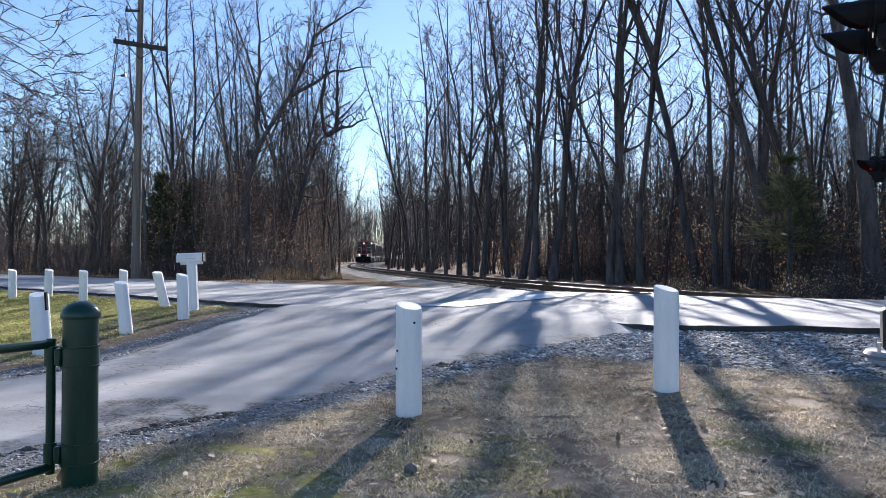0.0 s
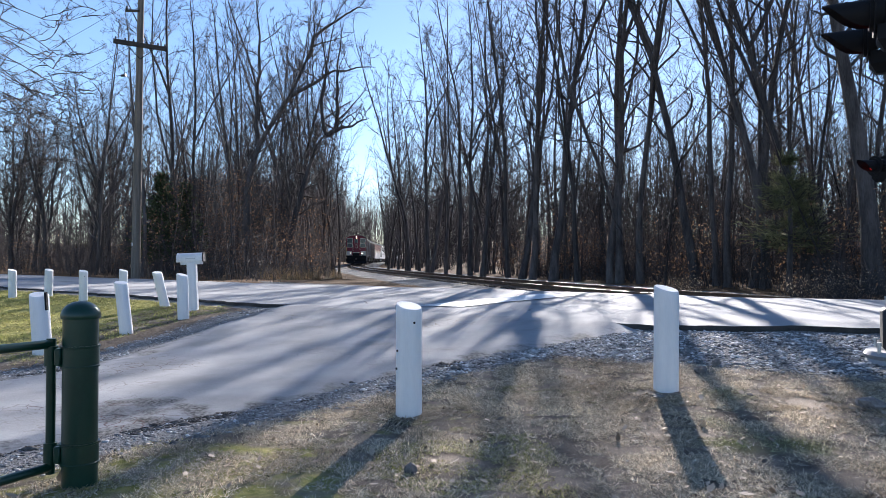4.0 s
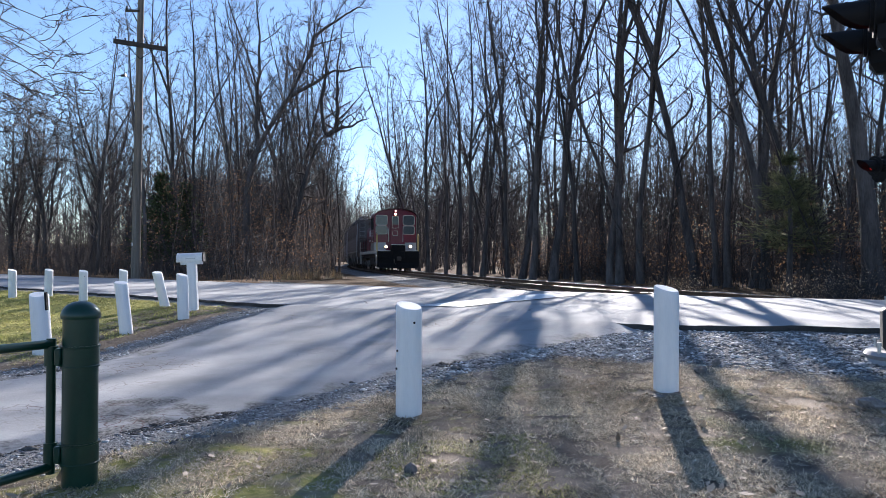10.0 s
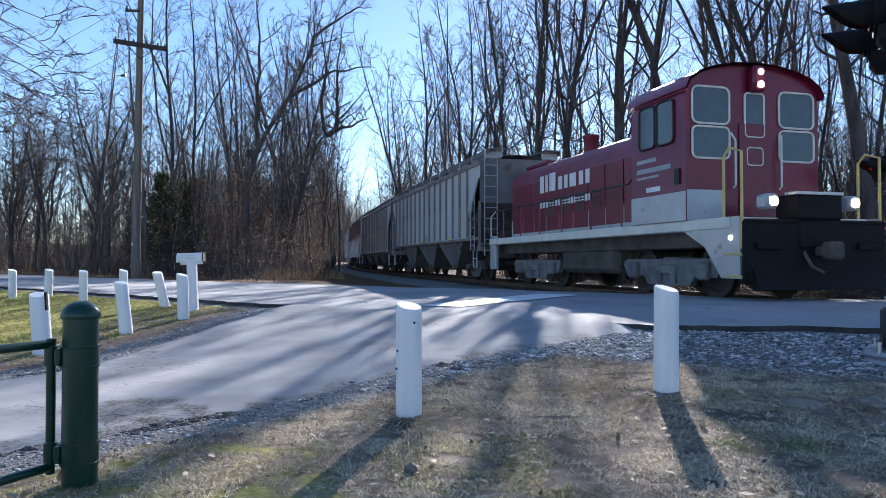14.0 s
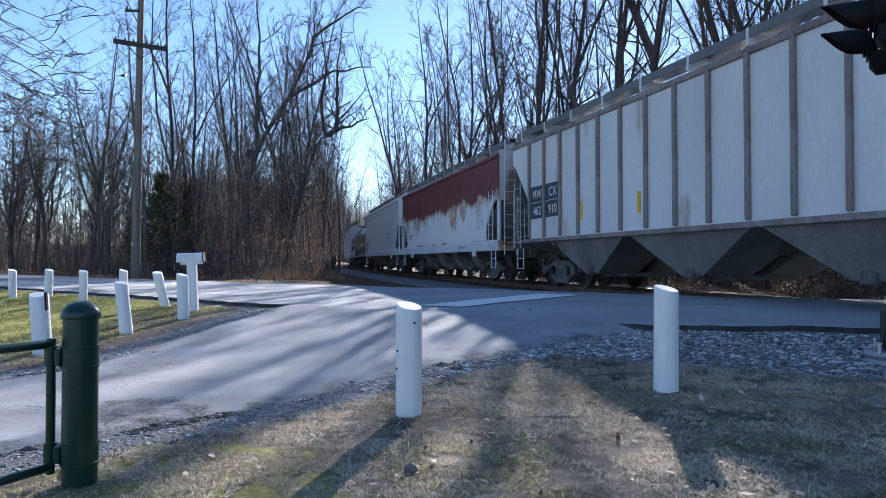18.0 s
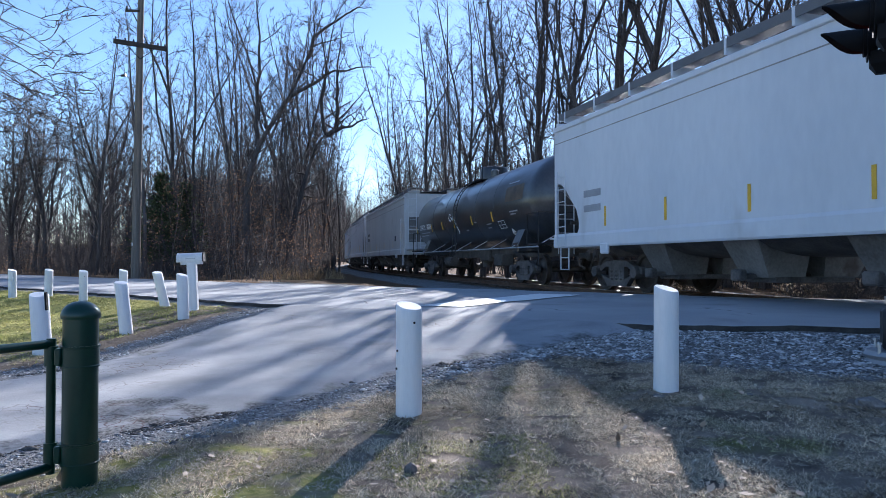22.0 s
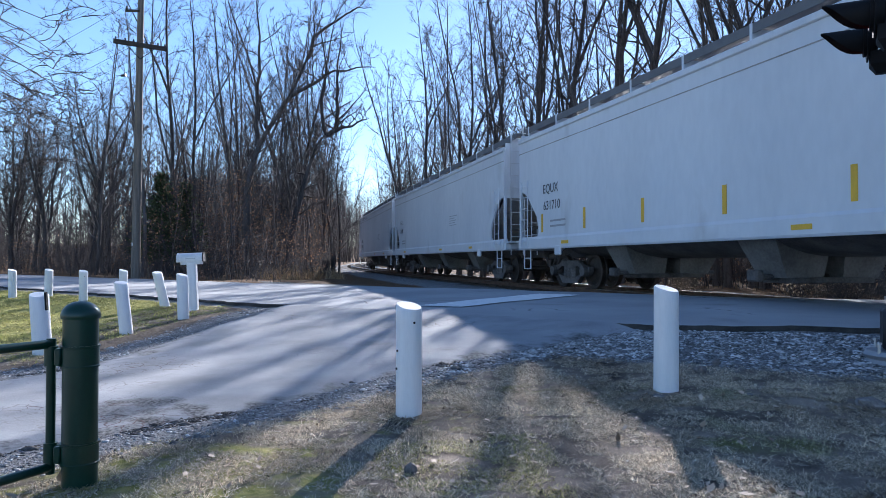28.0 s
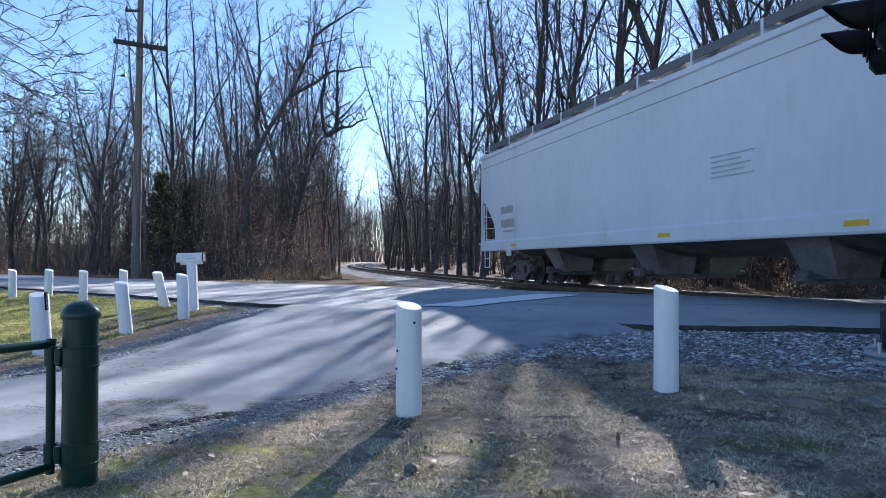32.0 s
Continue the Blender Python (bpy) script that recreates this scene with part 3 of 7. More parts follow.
def grow_tree(seed, height=18.0, dia=0.36, forks=(), limbs=16, branches=5, first=0.3, lean=(0.0, 0.0), spread=0.8, line=None, more=(), twigs=13):
    """Trunk and limbs in one mesh, branches and twigs in another; the foot is at the origin."""
    rng = np.random.default_rng(seed)
    tv, tf, cv, cf = Rows(), [], Rows(), []
    twig_b, twig_t, twig_r = [], [], []
    stems = []
    if line is not None:
        stems.append((smooth_line3(np.array(line, float), 14), dia / 2))
    else:
        pts, d = wander(rng, (0, 0, -0.3), (lean[0], lean[1], 1.0), height, 14, 0.055, 0.03)
        stems.append((pts, dia / 2))
    for extra, er in more:
        pts = smooth_line3(np.array(extra, float), 12)
        pts[1:] += rng.normal(0, 0.07 if er > 0.03 else 0.02, (11, 3))
        stems.append((pts, er))
    for fork in forks:
        main = stems[0][0]
        i = max(1, int(len(main) * fork))
        ang = rng.uniform(0, 6.28)
        out = rng.uniform(0.25, 0.5)
        pts, d = wander(rng, main[i], (out * math.cos(ang), out * math.sin(ang), 1.0), height * (1 - fork) * rng.uniform(0.75, 0.98), 11, 0.07, 0.05)
        stems.append((pts, dia / 2 * rng.uniform(0.5, 0.72) * (1 - fork * 0.5)))
    for k, (pts, r) in enumerate(stems):
        t = np.linspace(0, 1, len(pts))
        fine = r < 0.03
        rad = r * (1 - t) ** 0.95 + (0.012 if not fine else 0.003)
        if k == 0:
            rad[0] *= 1.5
            rad[1] *= 1.08
        branch_ring(tv, tf, pts, rad, 8 if not fine else 4)
        count = int(limbs * (1 if k == 0 else 0.5))
        for q in range(count):
            u = first + (1 - first) * (q + rng.random()) / count if k == 0 else 0.12 + 0.88 * (q + rng.random()) / count
            p, _ = at_line(pts, np.array([min(u, 0.985)]))
            ang = q * 2.4 + rng.uniform(-0.5, 0.5)
            length = height * (0.09 + 0.25 * (1 - u) * rng.uniform(0.5, 1.3)) * spread * (0.7 if fine else 1)
            rise = rng.uniform(0.35, 1.7) if not fine else rng.uniform(-0.7, 0.5)
            lp, d = wander(rng, p[0], (math.cos(ang), math.sin(ang), rise), length, 7, 0.2, 0.10 if not fine else 0.05)
            lr = min(0.05, max(0.011, np.interp(u, t, rad) * rng.uniform(0.28, 0.5))) if not fine else 0.006
            branch_ring(tv, tf, lp, lr * (1 - np.linspace(0, 1, 8)) ** 0.8 + (0.0045 if not fine else 0.0025), 4)
            for w in range(branches):
                v = 0.12 + 0.88 * (w + rng.random()) / branches
                pp, dd = at_line(lp, np.array([v]))
                side = rng.normal(0, 0.62, 3)
                bl = length * rng.uniform(0.28, 0.55) * (1.15 - 0.55 * v)
                bp, _ = wander(rng, pp[0], dd[0] + side, bl, 3, 0.24, 0.12 if not fine else -0.02)
                br = min(0.0125, max(0.0075, lr * 0.34)) if not fine else 0.0045
                branch_ring(cv, cf, bp, br * np.array([1.0, 0.8, 0.55, 0.15]), 3)
                n = twigs if not fine else 7
                qb, qd = at_line(bp, rng.uniform(0.1, 1.0, n))
                qd = qd + rng.normal(0, 0.55, (n, 3)) + np.array([0, 0, 0.12])
                qd /= np.linalg.norm(qd, axis=1)[:, None]
                twig_b.append(qb)
                twig_t.append(qb + qd * (bl * rng.uniform(0.28, 0.65, n))[:, None])
                twig_r.append(np.full(n, 0.0052 if not fine else 0.0032))
    base, tip, tr = np.vstack(twig_b), np.vstack(twig_t), np.concatenate(twig_r)
    V, Fs = spike_arrays(base, tip, tr)
    cf.append(Fs + cv.count)
    cv.push(V)
    trunk = array_mesh("trunk", np.vstack(tv), np.vstack(tf), BARK)
    trunk.polygons.foreach_set("use_smooth", [True] * len(trunk.polygons))
    crown = array_mesh("crown", np.vstack(cv), np.vstack(cf), TWIG)
    return trunk, crown


def smooth_line3(p, n):
    t = np.linspace(0, len(p) - 1, n)
    xy = smooth_line(p[:, :2], n)
    xz = smooth_line(p[:, [0, 2]], n)
    return np.column_stack([xy, xz[:, 1]])


def plant(meshes, x, y, turn=0.0, size=1.0, label="", group="", name="tree", tall=None):
    trunk, crown = meshes
    z = float(ground_z(x, y))
    t = new(name)
    t.matrix_basis = pose(x, y, z, 0, 0, turn) @ Matrix.Diagonal((size, size, tall or size, 1))
    tagged(t, label or "bare winter tree with a dark grey trunk", "tree", group)
    for nm, me in (("trunk", trunk), ("crown", crown)):
        ob = new(nm, me)
        ob.parent = t
    return t


TALL = [grow_tree(10 + k, 21.0, 0.27, ((0.3, 0.5), (0.22,), (0.4,), (0.28, 0.42), (0.16, 0.45), (0.35,), ())[k], 21, 6, (0.2, 0.28, 0.3, 0.3, 0.22, 0.3, 0.2)[k],
                  ((0, 0), (0.05, 0.02), (-0.06, 0), (0.03, -0.04), (-0.03, 0.05), (0.08, 0), (-0.08, 0.03))[k], 0.68) for k in range(7)]
THIN = [grow_tree(30 + k, 15.0, 0.17, ((), (0.3,), (0.5,), (0.2,), ())[k], 22, 5, 0.15, ((0, 0), (0.08, 0), (-0.07, 0.04), (0.02, 0.06), (-0.1, 0))[k], 0.7, twigs=9) for k in range(5)]
BROAD = [grow_tree(50 + k, 14.0, 0.38, ((0.25, 0.4), (0.2, 0.3))[k], 30, 6, 0.2, ((0, 0), (0.06, 0))[k], 1.15) for k in range(2)]
WOODS = "trees of the woods"

# large trees of the right-hand wood: bearing (x over y), y, girth, height
for k, (b, y, w, h) in enumerate([(0.094, 37, 0.95, 1.0), (0.112, 34, 1.2, 1.05), (0.128, 32.5, 1.1, 1.05), (0.158, 31, 1.3, 1.05), (0.177, 33, 0.75, 0.95), (0.194, 29.5, 0.8, 0.9), 
                                  (0.241, 27, 1.05, 1.0), (0.254, 26.6, 1.15, 1.0), (0.284, 26, 0.95, 0.95), (0.366, 23.5, 1.25, 0.95), (0.393, 23, 0.8, 0.85), (0.410, 22, 0.8, 0.85),
                                  (0.446, 21.5, 1.0, 0.9), (0.463, 21, 0.95, 0.85), (0.492, 23, 0.6, 0.75), (0.536, 19.5, 1.05, 0.85), (0.607, 19.0, 0.6, 0.8), (0.66, 20, 0.9, 0.8)]):
    plant(TALL[(k * 3) % 7], b * y, y, (k * 83) % 360, w * 0.9, "tall bare tree with a thick dark trunk", WOODS, tall=h)
pale = grow_tree(73, 17.0, 0.46, (0.6,), 22, 6, 0.4, line=[(0, 0, -0.3), (-0.08, 0, 2.0), (-0.42, 0, 4.4), (-0.85, 0, 6.8), (-1.2, 0, 9.5), (-1.2, 0.3, 13.0), (-0.9, 0.4, 17.0)], spread=0.7)
plant(pale, 10.75, 17.4, 0, 1.0, "leaning bare tree with a pale smooth trunk", WOODS)
for k, (x, y, w) in enumerate([(1.0, 44, 1.0), (-0.9, 52, 0.9), (0.2, 47, 0.8), (-1.0, 46.5, 0.95), (1.6, 40.5, 0.9), (-2.7, 55, 0.95), (-3.3, 63, 0.9), (2.4, 50, 0.95), (-10.3, 62, 0.8), (-11.9, 69, 0.85), (-13.0, 76, 0.85), (-14.6, 88, 0.9), (-17.5, 100, 0.95), (3.9, 42, 0.85), (4.7, 47, 0.9), (2.9, 45.5, 0.85), (5.9, 44, 0.85), (5.3, 38, 0.75), (-2.0, 60, 0.8), (-4.6, 72, 0.75), (-5.6, 71, 0.7), (2.2, 39, 0.9), (-6.4, 86, 0.9), (-4.4, 82, 0.9), (-2.6, 68, 0.8), (-7.6, 98, 0.9)]):
    plant(TALL[(k * 2 + 1) % 7], x, y, (k * 83) % 360, w, "tall bare tree with a dark trunk", WOODS)
# a tree that leans over the track bank with a long level limb, and its bowed neighbour
lean = grow_tree(71, 13.0, 0.46, (), 22, 6, 0.35, line=[(0, 0, -0.3), (0.25, 0, 2.2), (0.75, 0, 4.4), (1.45, 0, 6.6), (2.0, 0.1, 7.4)], spread=0.6,
                 more=[([(2.0, 0.1, 7.3), (2.6, 0, 7.6), (3.4, -0.2, 7.8), (4.3, -0.2, 8.1)], 0.13), ([(2.4, 0, 7.5), (2.55, 0.1, 9.0), (2.6, 0.1, 10.8), (2.85, 0.2, 13.2)], 0.11),
                       ([(2.0, 0.1, 7.3), (1.7, 0.3, 9.0), (1.9, 0.3, 11.0), (1.5, 0.4, 14.0)], 0.10)])
plant(lean, -8.05, 36, 0, 1.0, "leaning bare tree with a long level limb", WOODS)
bowed = grow_tree(72, 15.0, 0.42, (), 26, 6, 0.35, line=[(0, 0, -0.3), (-0.2, 0, 3.0), (-0.1, 0, 5.0), (0.5, 0, 7.0), (1.9, 0, 9.2), (2.9, 0.2, 11.5), (3.7, 0.3, 14.0)], spread=0.8,
                  more=[([(1.9, 0, 9.2), (3.2, -0.1, 10.1), (4.6, -0.2, 10.7), (6.6, -0.2, 10.9)], 0.12), ([(0.4, 0, 6.9), (0.2, 0.2, 9.0), (0.4, 0.3, 12.0), (0.1, 0.3, 16.0)], 0.14),
                        ([(2.9, 0.2, 11.5), (3.6, 0.2, 12.9), (5.0, 0.1, 13.8), (6.2, 0, 14.2)], 0.10)])
plant(bowed, -10.1, 36.5, 0, 1.0, "bowed bare tree with arching limbs", WOODS)
# large trees of the left-hand wood
for k, (x, y, w) in enumerate([(-13.6, 38, 0.85), (-16.4, 42, 1.05), (-12.2, 40, 0.85), (-8.9, 43, 1.0), (-9.9, 46, 0.95), (-11.5, 47, 0.95), (-7.9, 50, 0.8), (-9.6, 58, 0.9), (-18.5, 47, 0.8), (-14.8, 50, 0.9)]):
    plant(TALL[(k * 5 + 2) % 7], x, y, (k * 67) % 360, w, "tall bare tree with a dark trunk", WOODS)
for k, (x, y, w) in enumerate([(-22.2, 45, 0.95), (-27, 47, 0.9), (-25, 52, 1.0), (-31, 50, 0.95), (-21, 58, 1.0), (-29, 60, 1.0), (-34, 58, 1.0), (-38, 62, 1.0)]):
    plant(BROAD[k % 2], x, y, (k * 101) % 360, w, "bare spreading tree with dark twigs", "trees beyond the road")
# a tree beside the drive whose hanging twigs reach into view
hang = [[(0, 0, 3.2), (1.5, 0.0, 4.7), (3.1, 0.0, 5.1), (4.3, 0.1, 4.7), (5.2, 0.1, 4.9)], [(0, 0, 2.8), (1.7, -0.3, 4.1), (3.2, -0.4, 4.2), (4.4, -0.4, 3.5), (5.1, -0.5, 3.4)], [(0, 0, 3.0), (1.4, 0.2, 4.0), (2.9, 0.1, 4.0), (4.0, 0.0, 3.3), (4.8, 0.0, 3.1)],
        [(0, 0, 3.0), (1.6, -0.1, 4.3), (3.2, -0.2, 4.6), (4.6, -0.2, 4.0)], [(0, 0, 2.6), (1.8, 0.2, 3.6), (3.3, 0.3, 3.7), (4.9, 0.4, 2.9)],
        [(0, 0, 3.4), (1.5, 0.4, 5.0), (3.0, 0.5, 5.5), (4.5, 0.5, 5.2)], [(0, 0, 2.4), (1.9, -0.4, 3.1), (3.2, -0.6, 3.0), (4.3, -0.6, 2.3)], [(0, 0, 3.6), (1.2, -0.6, 5.4), (2.8, -0.8, 6.0), (4.2, -0.9, 5.0)]]
for k in range(7):
    z = 4.95 - 0.27 * k
    hang.append([(0, 0, 3.4 - 0.15 * k), (1.5, 0.1 * (k % 3), z - 0.15), (2.8, 0.12, z), (3.75, 0.1, z - 0.3), (4.4, 0.1 - 0.1 * (k % 2), z - 0.72), (4.85 + 0.12 * (k % 3), 0.1, z - 0.78)])
plant(grow_tree(61, 9.5, 0.26, (0.25,), 26, 5, 0.3, (-0.02, 0), 0.6, more=[(h, 0.011) for h in hang]), -10.3, 10.4, 0, 1.0, "bare lawn tree with hanging twigs", "")

rng = np.random.default_rng(5)
spots = []
while len(spots) < 86:
    if len(spots) < 40:
        x, y = rng.uniform(-1, 30), rng.uniform(18, 70)
    else:
        x, y = rng.uniform(-27, -6), rng.uniform(31, 75)
    s, stn = track_side(np.array([x]), np.array([y]))
    if abs(s[0]) < (5.5 if y < 45 else 4.0) or road_q(x, y) > -ROAD_W - 3.5 or abs(x) > 0.72 * y:
        continue
    if any((x - a) ** 2 + (y - b) ** 2 < 1.4 for a, b in spots):
        continue
    spots.append((x, y))
for k, (x, y) in enumerate(spots):
    plant(THIN[k % 5] if k % 4 else TALL[k % 7], x, y, rng.uniform(0, 360), rng.uniform(0.65, 1.2) if k % 4 else rng.uniform(0.55, 0.85),
          "slender bare tree among the woods", WOODS)


def scatter(n, region, seed):
    """Random places (x, y) inside region(x, y), a test on arrays, within the box it names."""
    r = np.random.default_rng(seed)
    test, (xa, xb, ya, yb) = region
    got = np.zeros((0, 2))
    while len(got) < n:
        p = np.column_stack([r.uniform(xa, xb, n * 2), r.uniform(ya, yb, n * 2)])
        got = np.vstack([got, p[test(p[:, 0], p[:, 1])]])
    return got[:n]


def spikes_mesh(name, base, tip, rad, mat):
    return array_mesh(name, *spike_arrays(base, tip, rad), mat)


def in_woods(x, y, edge=4.0, road=2.0):
    s, _ = track_side(x, y)
    return (np.abs(s) > edge) & (road_q(x, y) < -ROAD_W - road)


def far_woods(name, n, box, seed, hmin, hmax, label, fine=1.0, anywhere=False):
    """A belt of distant bare trees in one mesh."""
    r = np.random.default_rng(seed)
    P = scatter(n, (lambda x, y: (x > -1e9) if anywhere else in_woods(x, y, 4.5, 3 if fine < 1 else 6), box), seed)
    z = ground_z(P[:, 0], P[:, 1])
    H = r.uniform(hmin, hmax, n)
    foot = np.column_stack([P, z - 0.2])
    top = foot + np.column_stack([r.normal(0, 0.06 if fine == 1.0 else 0.13, (n, 2)) * H[:, None], H])
    bend = foot + (top - foot) * 0.45 + np.column_stack([r.normal(0, 0.035, (n, 2)) * H[:, None], np.zeros(n)])
    B, T, R = [foot, bend], [foot + (bend - foot) * 1.9, top], [(0.006 * H + 0.02) * fine, (0.0045 * H + 0.012) * fine]
    per = 34
    u = r.uniform(0.12, 0.97, (n, per))
    b = np.where(u[..., None] < 0.45, foot[:, None] + (bend - foot)[:, None] * u[..., None] / 0.45, bend[:, None] + (top - bend)[:, None] * (u[..., None] - 0.45) / 0.55)
    ang = r.uniform(0, 6.283, (n, per))
    ln = H[:, None] * r.uniform(0.05, 0.2, (n, per)) * (1.15 - 0.6 * u)
    t = b + np.stack([np.cos(ang) * ln, np.sin(ang) * ln, ln * r.uniform(0.5, 1.5, (n, per))], -1)
    B.append(b.reshape(-1, 3))
    T.append(t.reshape(-1, 3))
    R.append(np.full(n * per, 0.034 * fine ** 2.5))
    b2 = (b + (t - b) * r.uniform(0.2, 0.8, (n, per, 1)))
    ln2 = ln * r.uniform(0.3, 0.7, (n, per))
    a2 = ang + r.normal(0, 0.8, (n, per))
    t2 = b2 + np.stack([np.cos(a2) * ln2, np.sin(a2) * ln2, ln2 * r.uniform(0.4, 1.6, (n, per))], -1)
    B.append(b2.reshape(-1, 3))
    T.append(t2.reshape(-1, 3))
    R.append(np.full(n * per, 0.025 * fine ** 2.5))
    ob = new(name, spikes_mesh(name, np.vstack(B), np.vstack(T), np.concatenate(R), TWIG))
    return tagged(ob, label, "woods", kind="stuff")


far_woods("distant_woods", 620, (-42, 60, 55, 150), 81, 9, 17, "distant bare winter woods beyond the track")
far_woods("woods_along_bend", 260, (-42, -4, 100, 170), 87, 9, 17, "bare woods where the track comes round the bend")
far_woods("saplings", 440, (1, 22, 18, 48), 84, 3.5, 9, "thicket of bare saplings under the tall trees", 0.6)
far_woods("saplings", 220, (-24, -7, 30, 62), 85, 3.5, 9, "thicket of bare saplings under the tall trees", 0.6)
far_woods("woods_beyond_road", 420, (-85, -28, 62, 125), 88, 5, 9, "low bare thicket beyond the road")
far_woods("woods_beyond_bend", 850, (-70, 20, 140, 260), 83, 16, 25, "bare woods behind the bend of the track")
far_woods("woods_horizon", 380, (-220, 220, 150, 300), 82, 14, 22, "hazy line of far bare woods")
# unseen belt behind the camera, added to close the horizon and dim low reflections
far_woods("woods_across_lawn", 150, (-110, 110, -110, -45), 86, 8, 12, "unseen bare woods added behind the camera to dim reflections", 1.0, True)


def brush(n, box, seed, h0, h1, road=1.2):
    r = np.random.default_rng(seed)
    P = scatter(n, (lambda x, y: in_woods(x, y, 4.6, road), box), seed)
    z = ground_z(P[:, 0], P[:, 1])
    H = r.uniform(h0, h1, n) * r.uniform(0.5, 1.0, n)
    foot = np.column_stack([P, z - 0.05])
    top = foot + np.column_stack([r.normal(0, 0.28, (n, 2)) * H[:, None], H])
    per = 7
    u = r.uniform(0.15, 0.95, (n, per))
    b = foot[:, None] + (top - foot)[:, None] * u[..., None]
    ln = H[:, None] * r.uniform(0.15, 0.45, (n, per))
    dv = r.normal(0, 1, (n, per, 3))
    dv[..., 2] = np.abs(dv[..., 2]) * 0.8
    t = b + dv / np.linalg.norm(dv, axis=-1, keepdims=True) * ln[..., None]
    ob = new("undergrowth", spikes_mesh("undergrowth", np.vstack([foot, b.reshape(-1, 3)]), np.vstack([top, t.reshape(-1, 3)]),
                                        np.concatenate([np.full(n, 0.012), np.full(n * per, 0.006)]), TWIG))
    tagged(ob, "tangle of bare brown brush under the trees", "undergrowth", kind="stuff")
    return t.reshape(-1, 3)


def leaf_quads(name, C, size, mat, seed, label, category="leaves", flat=1.0):
    """Small folded leaves, one quad each, at the places C."""
    r = np.random.default_rng(seed)
    n = len(C)
    a, b = r.normal(0, 1, (n, 3)), r.normal(0, 1, (n, 3))
    a[:, 2] *= flat
    a /= np.linalg.norm(a, axis=1)[:, None]
    if flat < 1:
        b = np.column_stack([r.normal(0, 0.25, (n, 2)), np.ones(n)])
    b = np.cross(a, b)
    b /= np.linalg.norm(b, axis=1)[:, None] + 1e-9
    k = size * r.uniform(0.6, 1.3, (n, 1))
    V = np.stack([C - a * k, C + b * k * 0.5, C + a * k, C - b * k * 0.5], 1).reshape(-1, 3)
    ob = new(name, array_mesh(name, V, np.arange(4 * n).reshape(-1, 4), mat))
    return tagged(ob, label, category, kind="stuff")


tips_right = brush(4300, (0, 20, 16, 42), 91, 0.8, 3.6)
tips_left = brush(2300, (-27, -6, 26, 56), 92, 0.8, 3.4)
brush(1300, (-14, 14, 40, 110), 93, 0.8, 3.0)
brush(800, (-60, 20, 120, 220), 96, 2.0, 7.0)
brush(1100, (-60, -25, 42, 75), 98, 1.5, 4.5)
r = np.random.default_rng(94)


def keep_patches(tips, f, seed, share):
    m = bumps(tips[:, 0], tips[:, 1], f, seed)
    k = m > share
    return tips[k]


for nm, tips, sd in (("right", tips_right, 3.0), ("left", tips_left, 5.0)):
    C = keep_patches(tips, 0.55, sd, 0.15 if nm == "right" else 0.4)
    C = C[r.random(len(C)) < 0.75]
    C = np.vstack([C + r.normal(0, 0.12, C.shape) for _ in range(3)])
    leaf_quads("dry_leaves", C, 0.045, LITTER_LEAF, 95, "dry orange-brown leaves still hanging on low brush")


# saplings at the left wood's edge that keep their brown leaves
C = []
for k in range(15):
    x, y = r.uniform(-14.5, -6.8), r.uniform(32.5, 42)
    if not in_woods(np.array([x]), np.array([y]), 4.5, 1.0)[0]:
        continue
    hgt = r.uniform(1.5, 5.5)
    n = int(40 + 45 * hgt)
    c0 = np.column_stack([x + r.normal(0, 0.55, n), y + r.normal(0, 0.55, n), float(ground_z(x, y)) + hgt * r.uniform(0.1, 1.0, n) ** 0.8])
    C.append(np.vstack([c0 + r.normal(0, 0.16, c0.shape) for _ in range(2)]))
leaf_quads("dry_leaves", np.vstack(C), 0.05, LITTER_LEAF, 97, "dry brown leaves still hanging on young trees at the wood's edge")


def evergreen(x, y, h, w, seed, label, gaps=0.0, low=0.08, needles=EVERGREEN):
    t = thing("evergreen_tree", label, "tree", "", pose(x, y, float(ground_z(x, y))))
    r = np.random.default_rng(seed)
    sh = Shape().tube([(0, 0, -0.2), (0.05, 0, h * 0.5), (0.02, 0.03, h * 0.97)], [0.09, 0.06, 0.01], 7)
    part("trunk", sh, BARK, t)
    n = int(260 * h / 5)
    u = r.uniform(low, 1, n) ** 0.9
    a = r.uniform(0, 6.283, n)
    ln = w * (1.05 - u) * r.uniform(0.5, 1.1, n) + 0.1
    if gaps:
        k = np.sin(u * 19 + seed) > -gaps
        u, a, ln = u[k], a[k], ln[k]
        n = len(u)
    b0 = np.column_stack([np.zeros(n), np.zeros(n), u * h])
    tip = b0 + np.column_stack([np.cos(a) * ln, np.sin(a) * ln, ln * r.uniform(-0.1, 0.45, n)])
    per = 16
    v = r.uniform(0.25, 1.0, (n, per, 1))
    b = b0[:, None] + (tip - b0)[:, None] * v + r.normal(0, 0.04, (n, per, 3))
    dv = (tip - b0)[:, None] * 0.25 + r.normal(0, 0.13, (n, per, 3)) + np.array([0, 0, 0.04])
    ob = new("crown", spikes_mesh("crown", np.vstack([b0, b.reshape(-1, 3)]), np.vstack([tip, (b + dv).reshape(-1, 3)]),
                                  np.concatenate([np.full(n, 0.012), np.full(n * per, 0.022 if not gaps else 0.009)]), needles))
    ob.parent = t
    return t


evergreen(-15.0, 37.0, 5.4, 2.0, 11, "dark green cedar at the wood's edge")
evergreen(-14.2, 38.4, 5.0, 1.5, 12, "dark green cedar at the wood's edge")
evergreen(9.4, 18.9, 3.7, 1.9, 13, "sparse young pine with olive green needles", 0.6, 0.3, OLIVE)
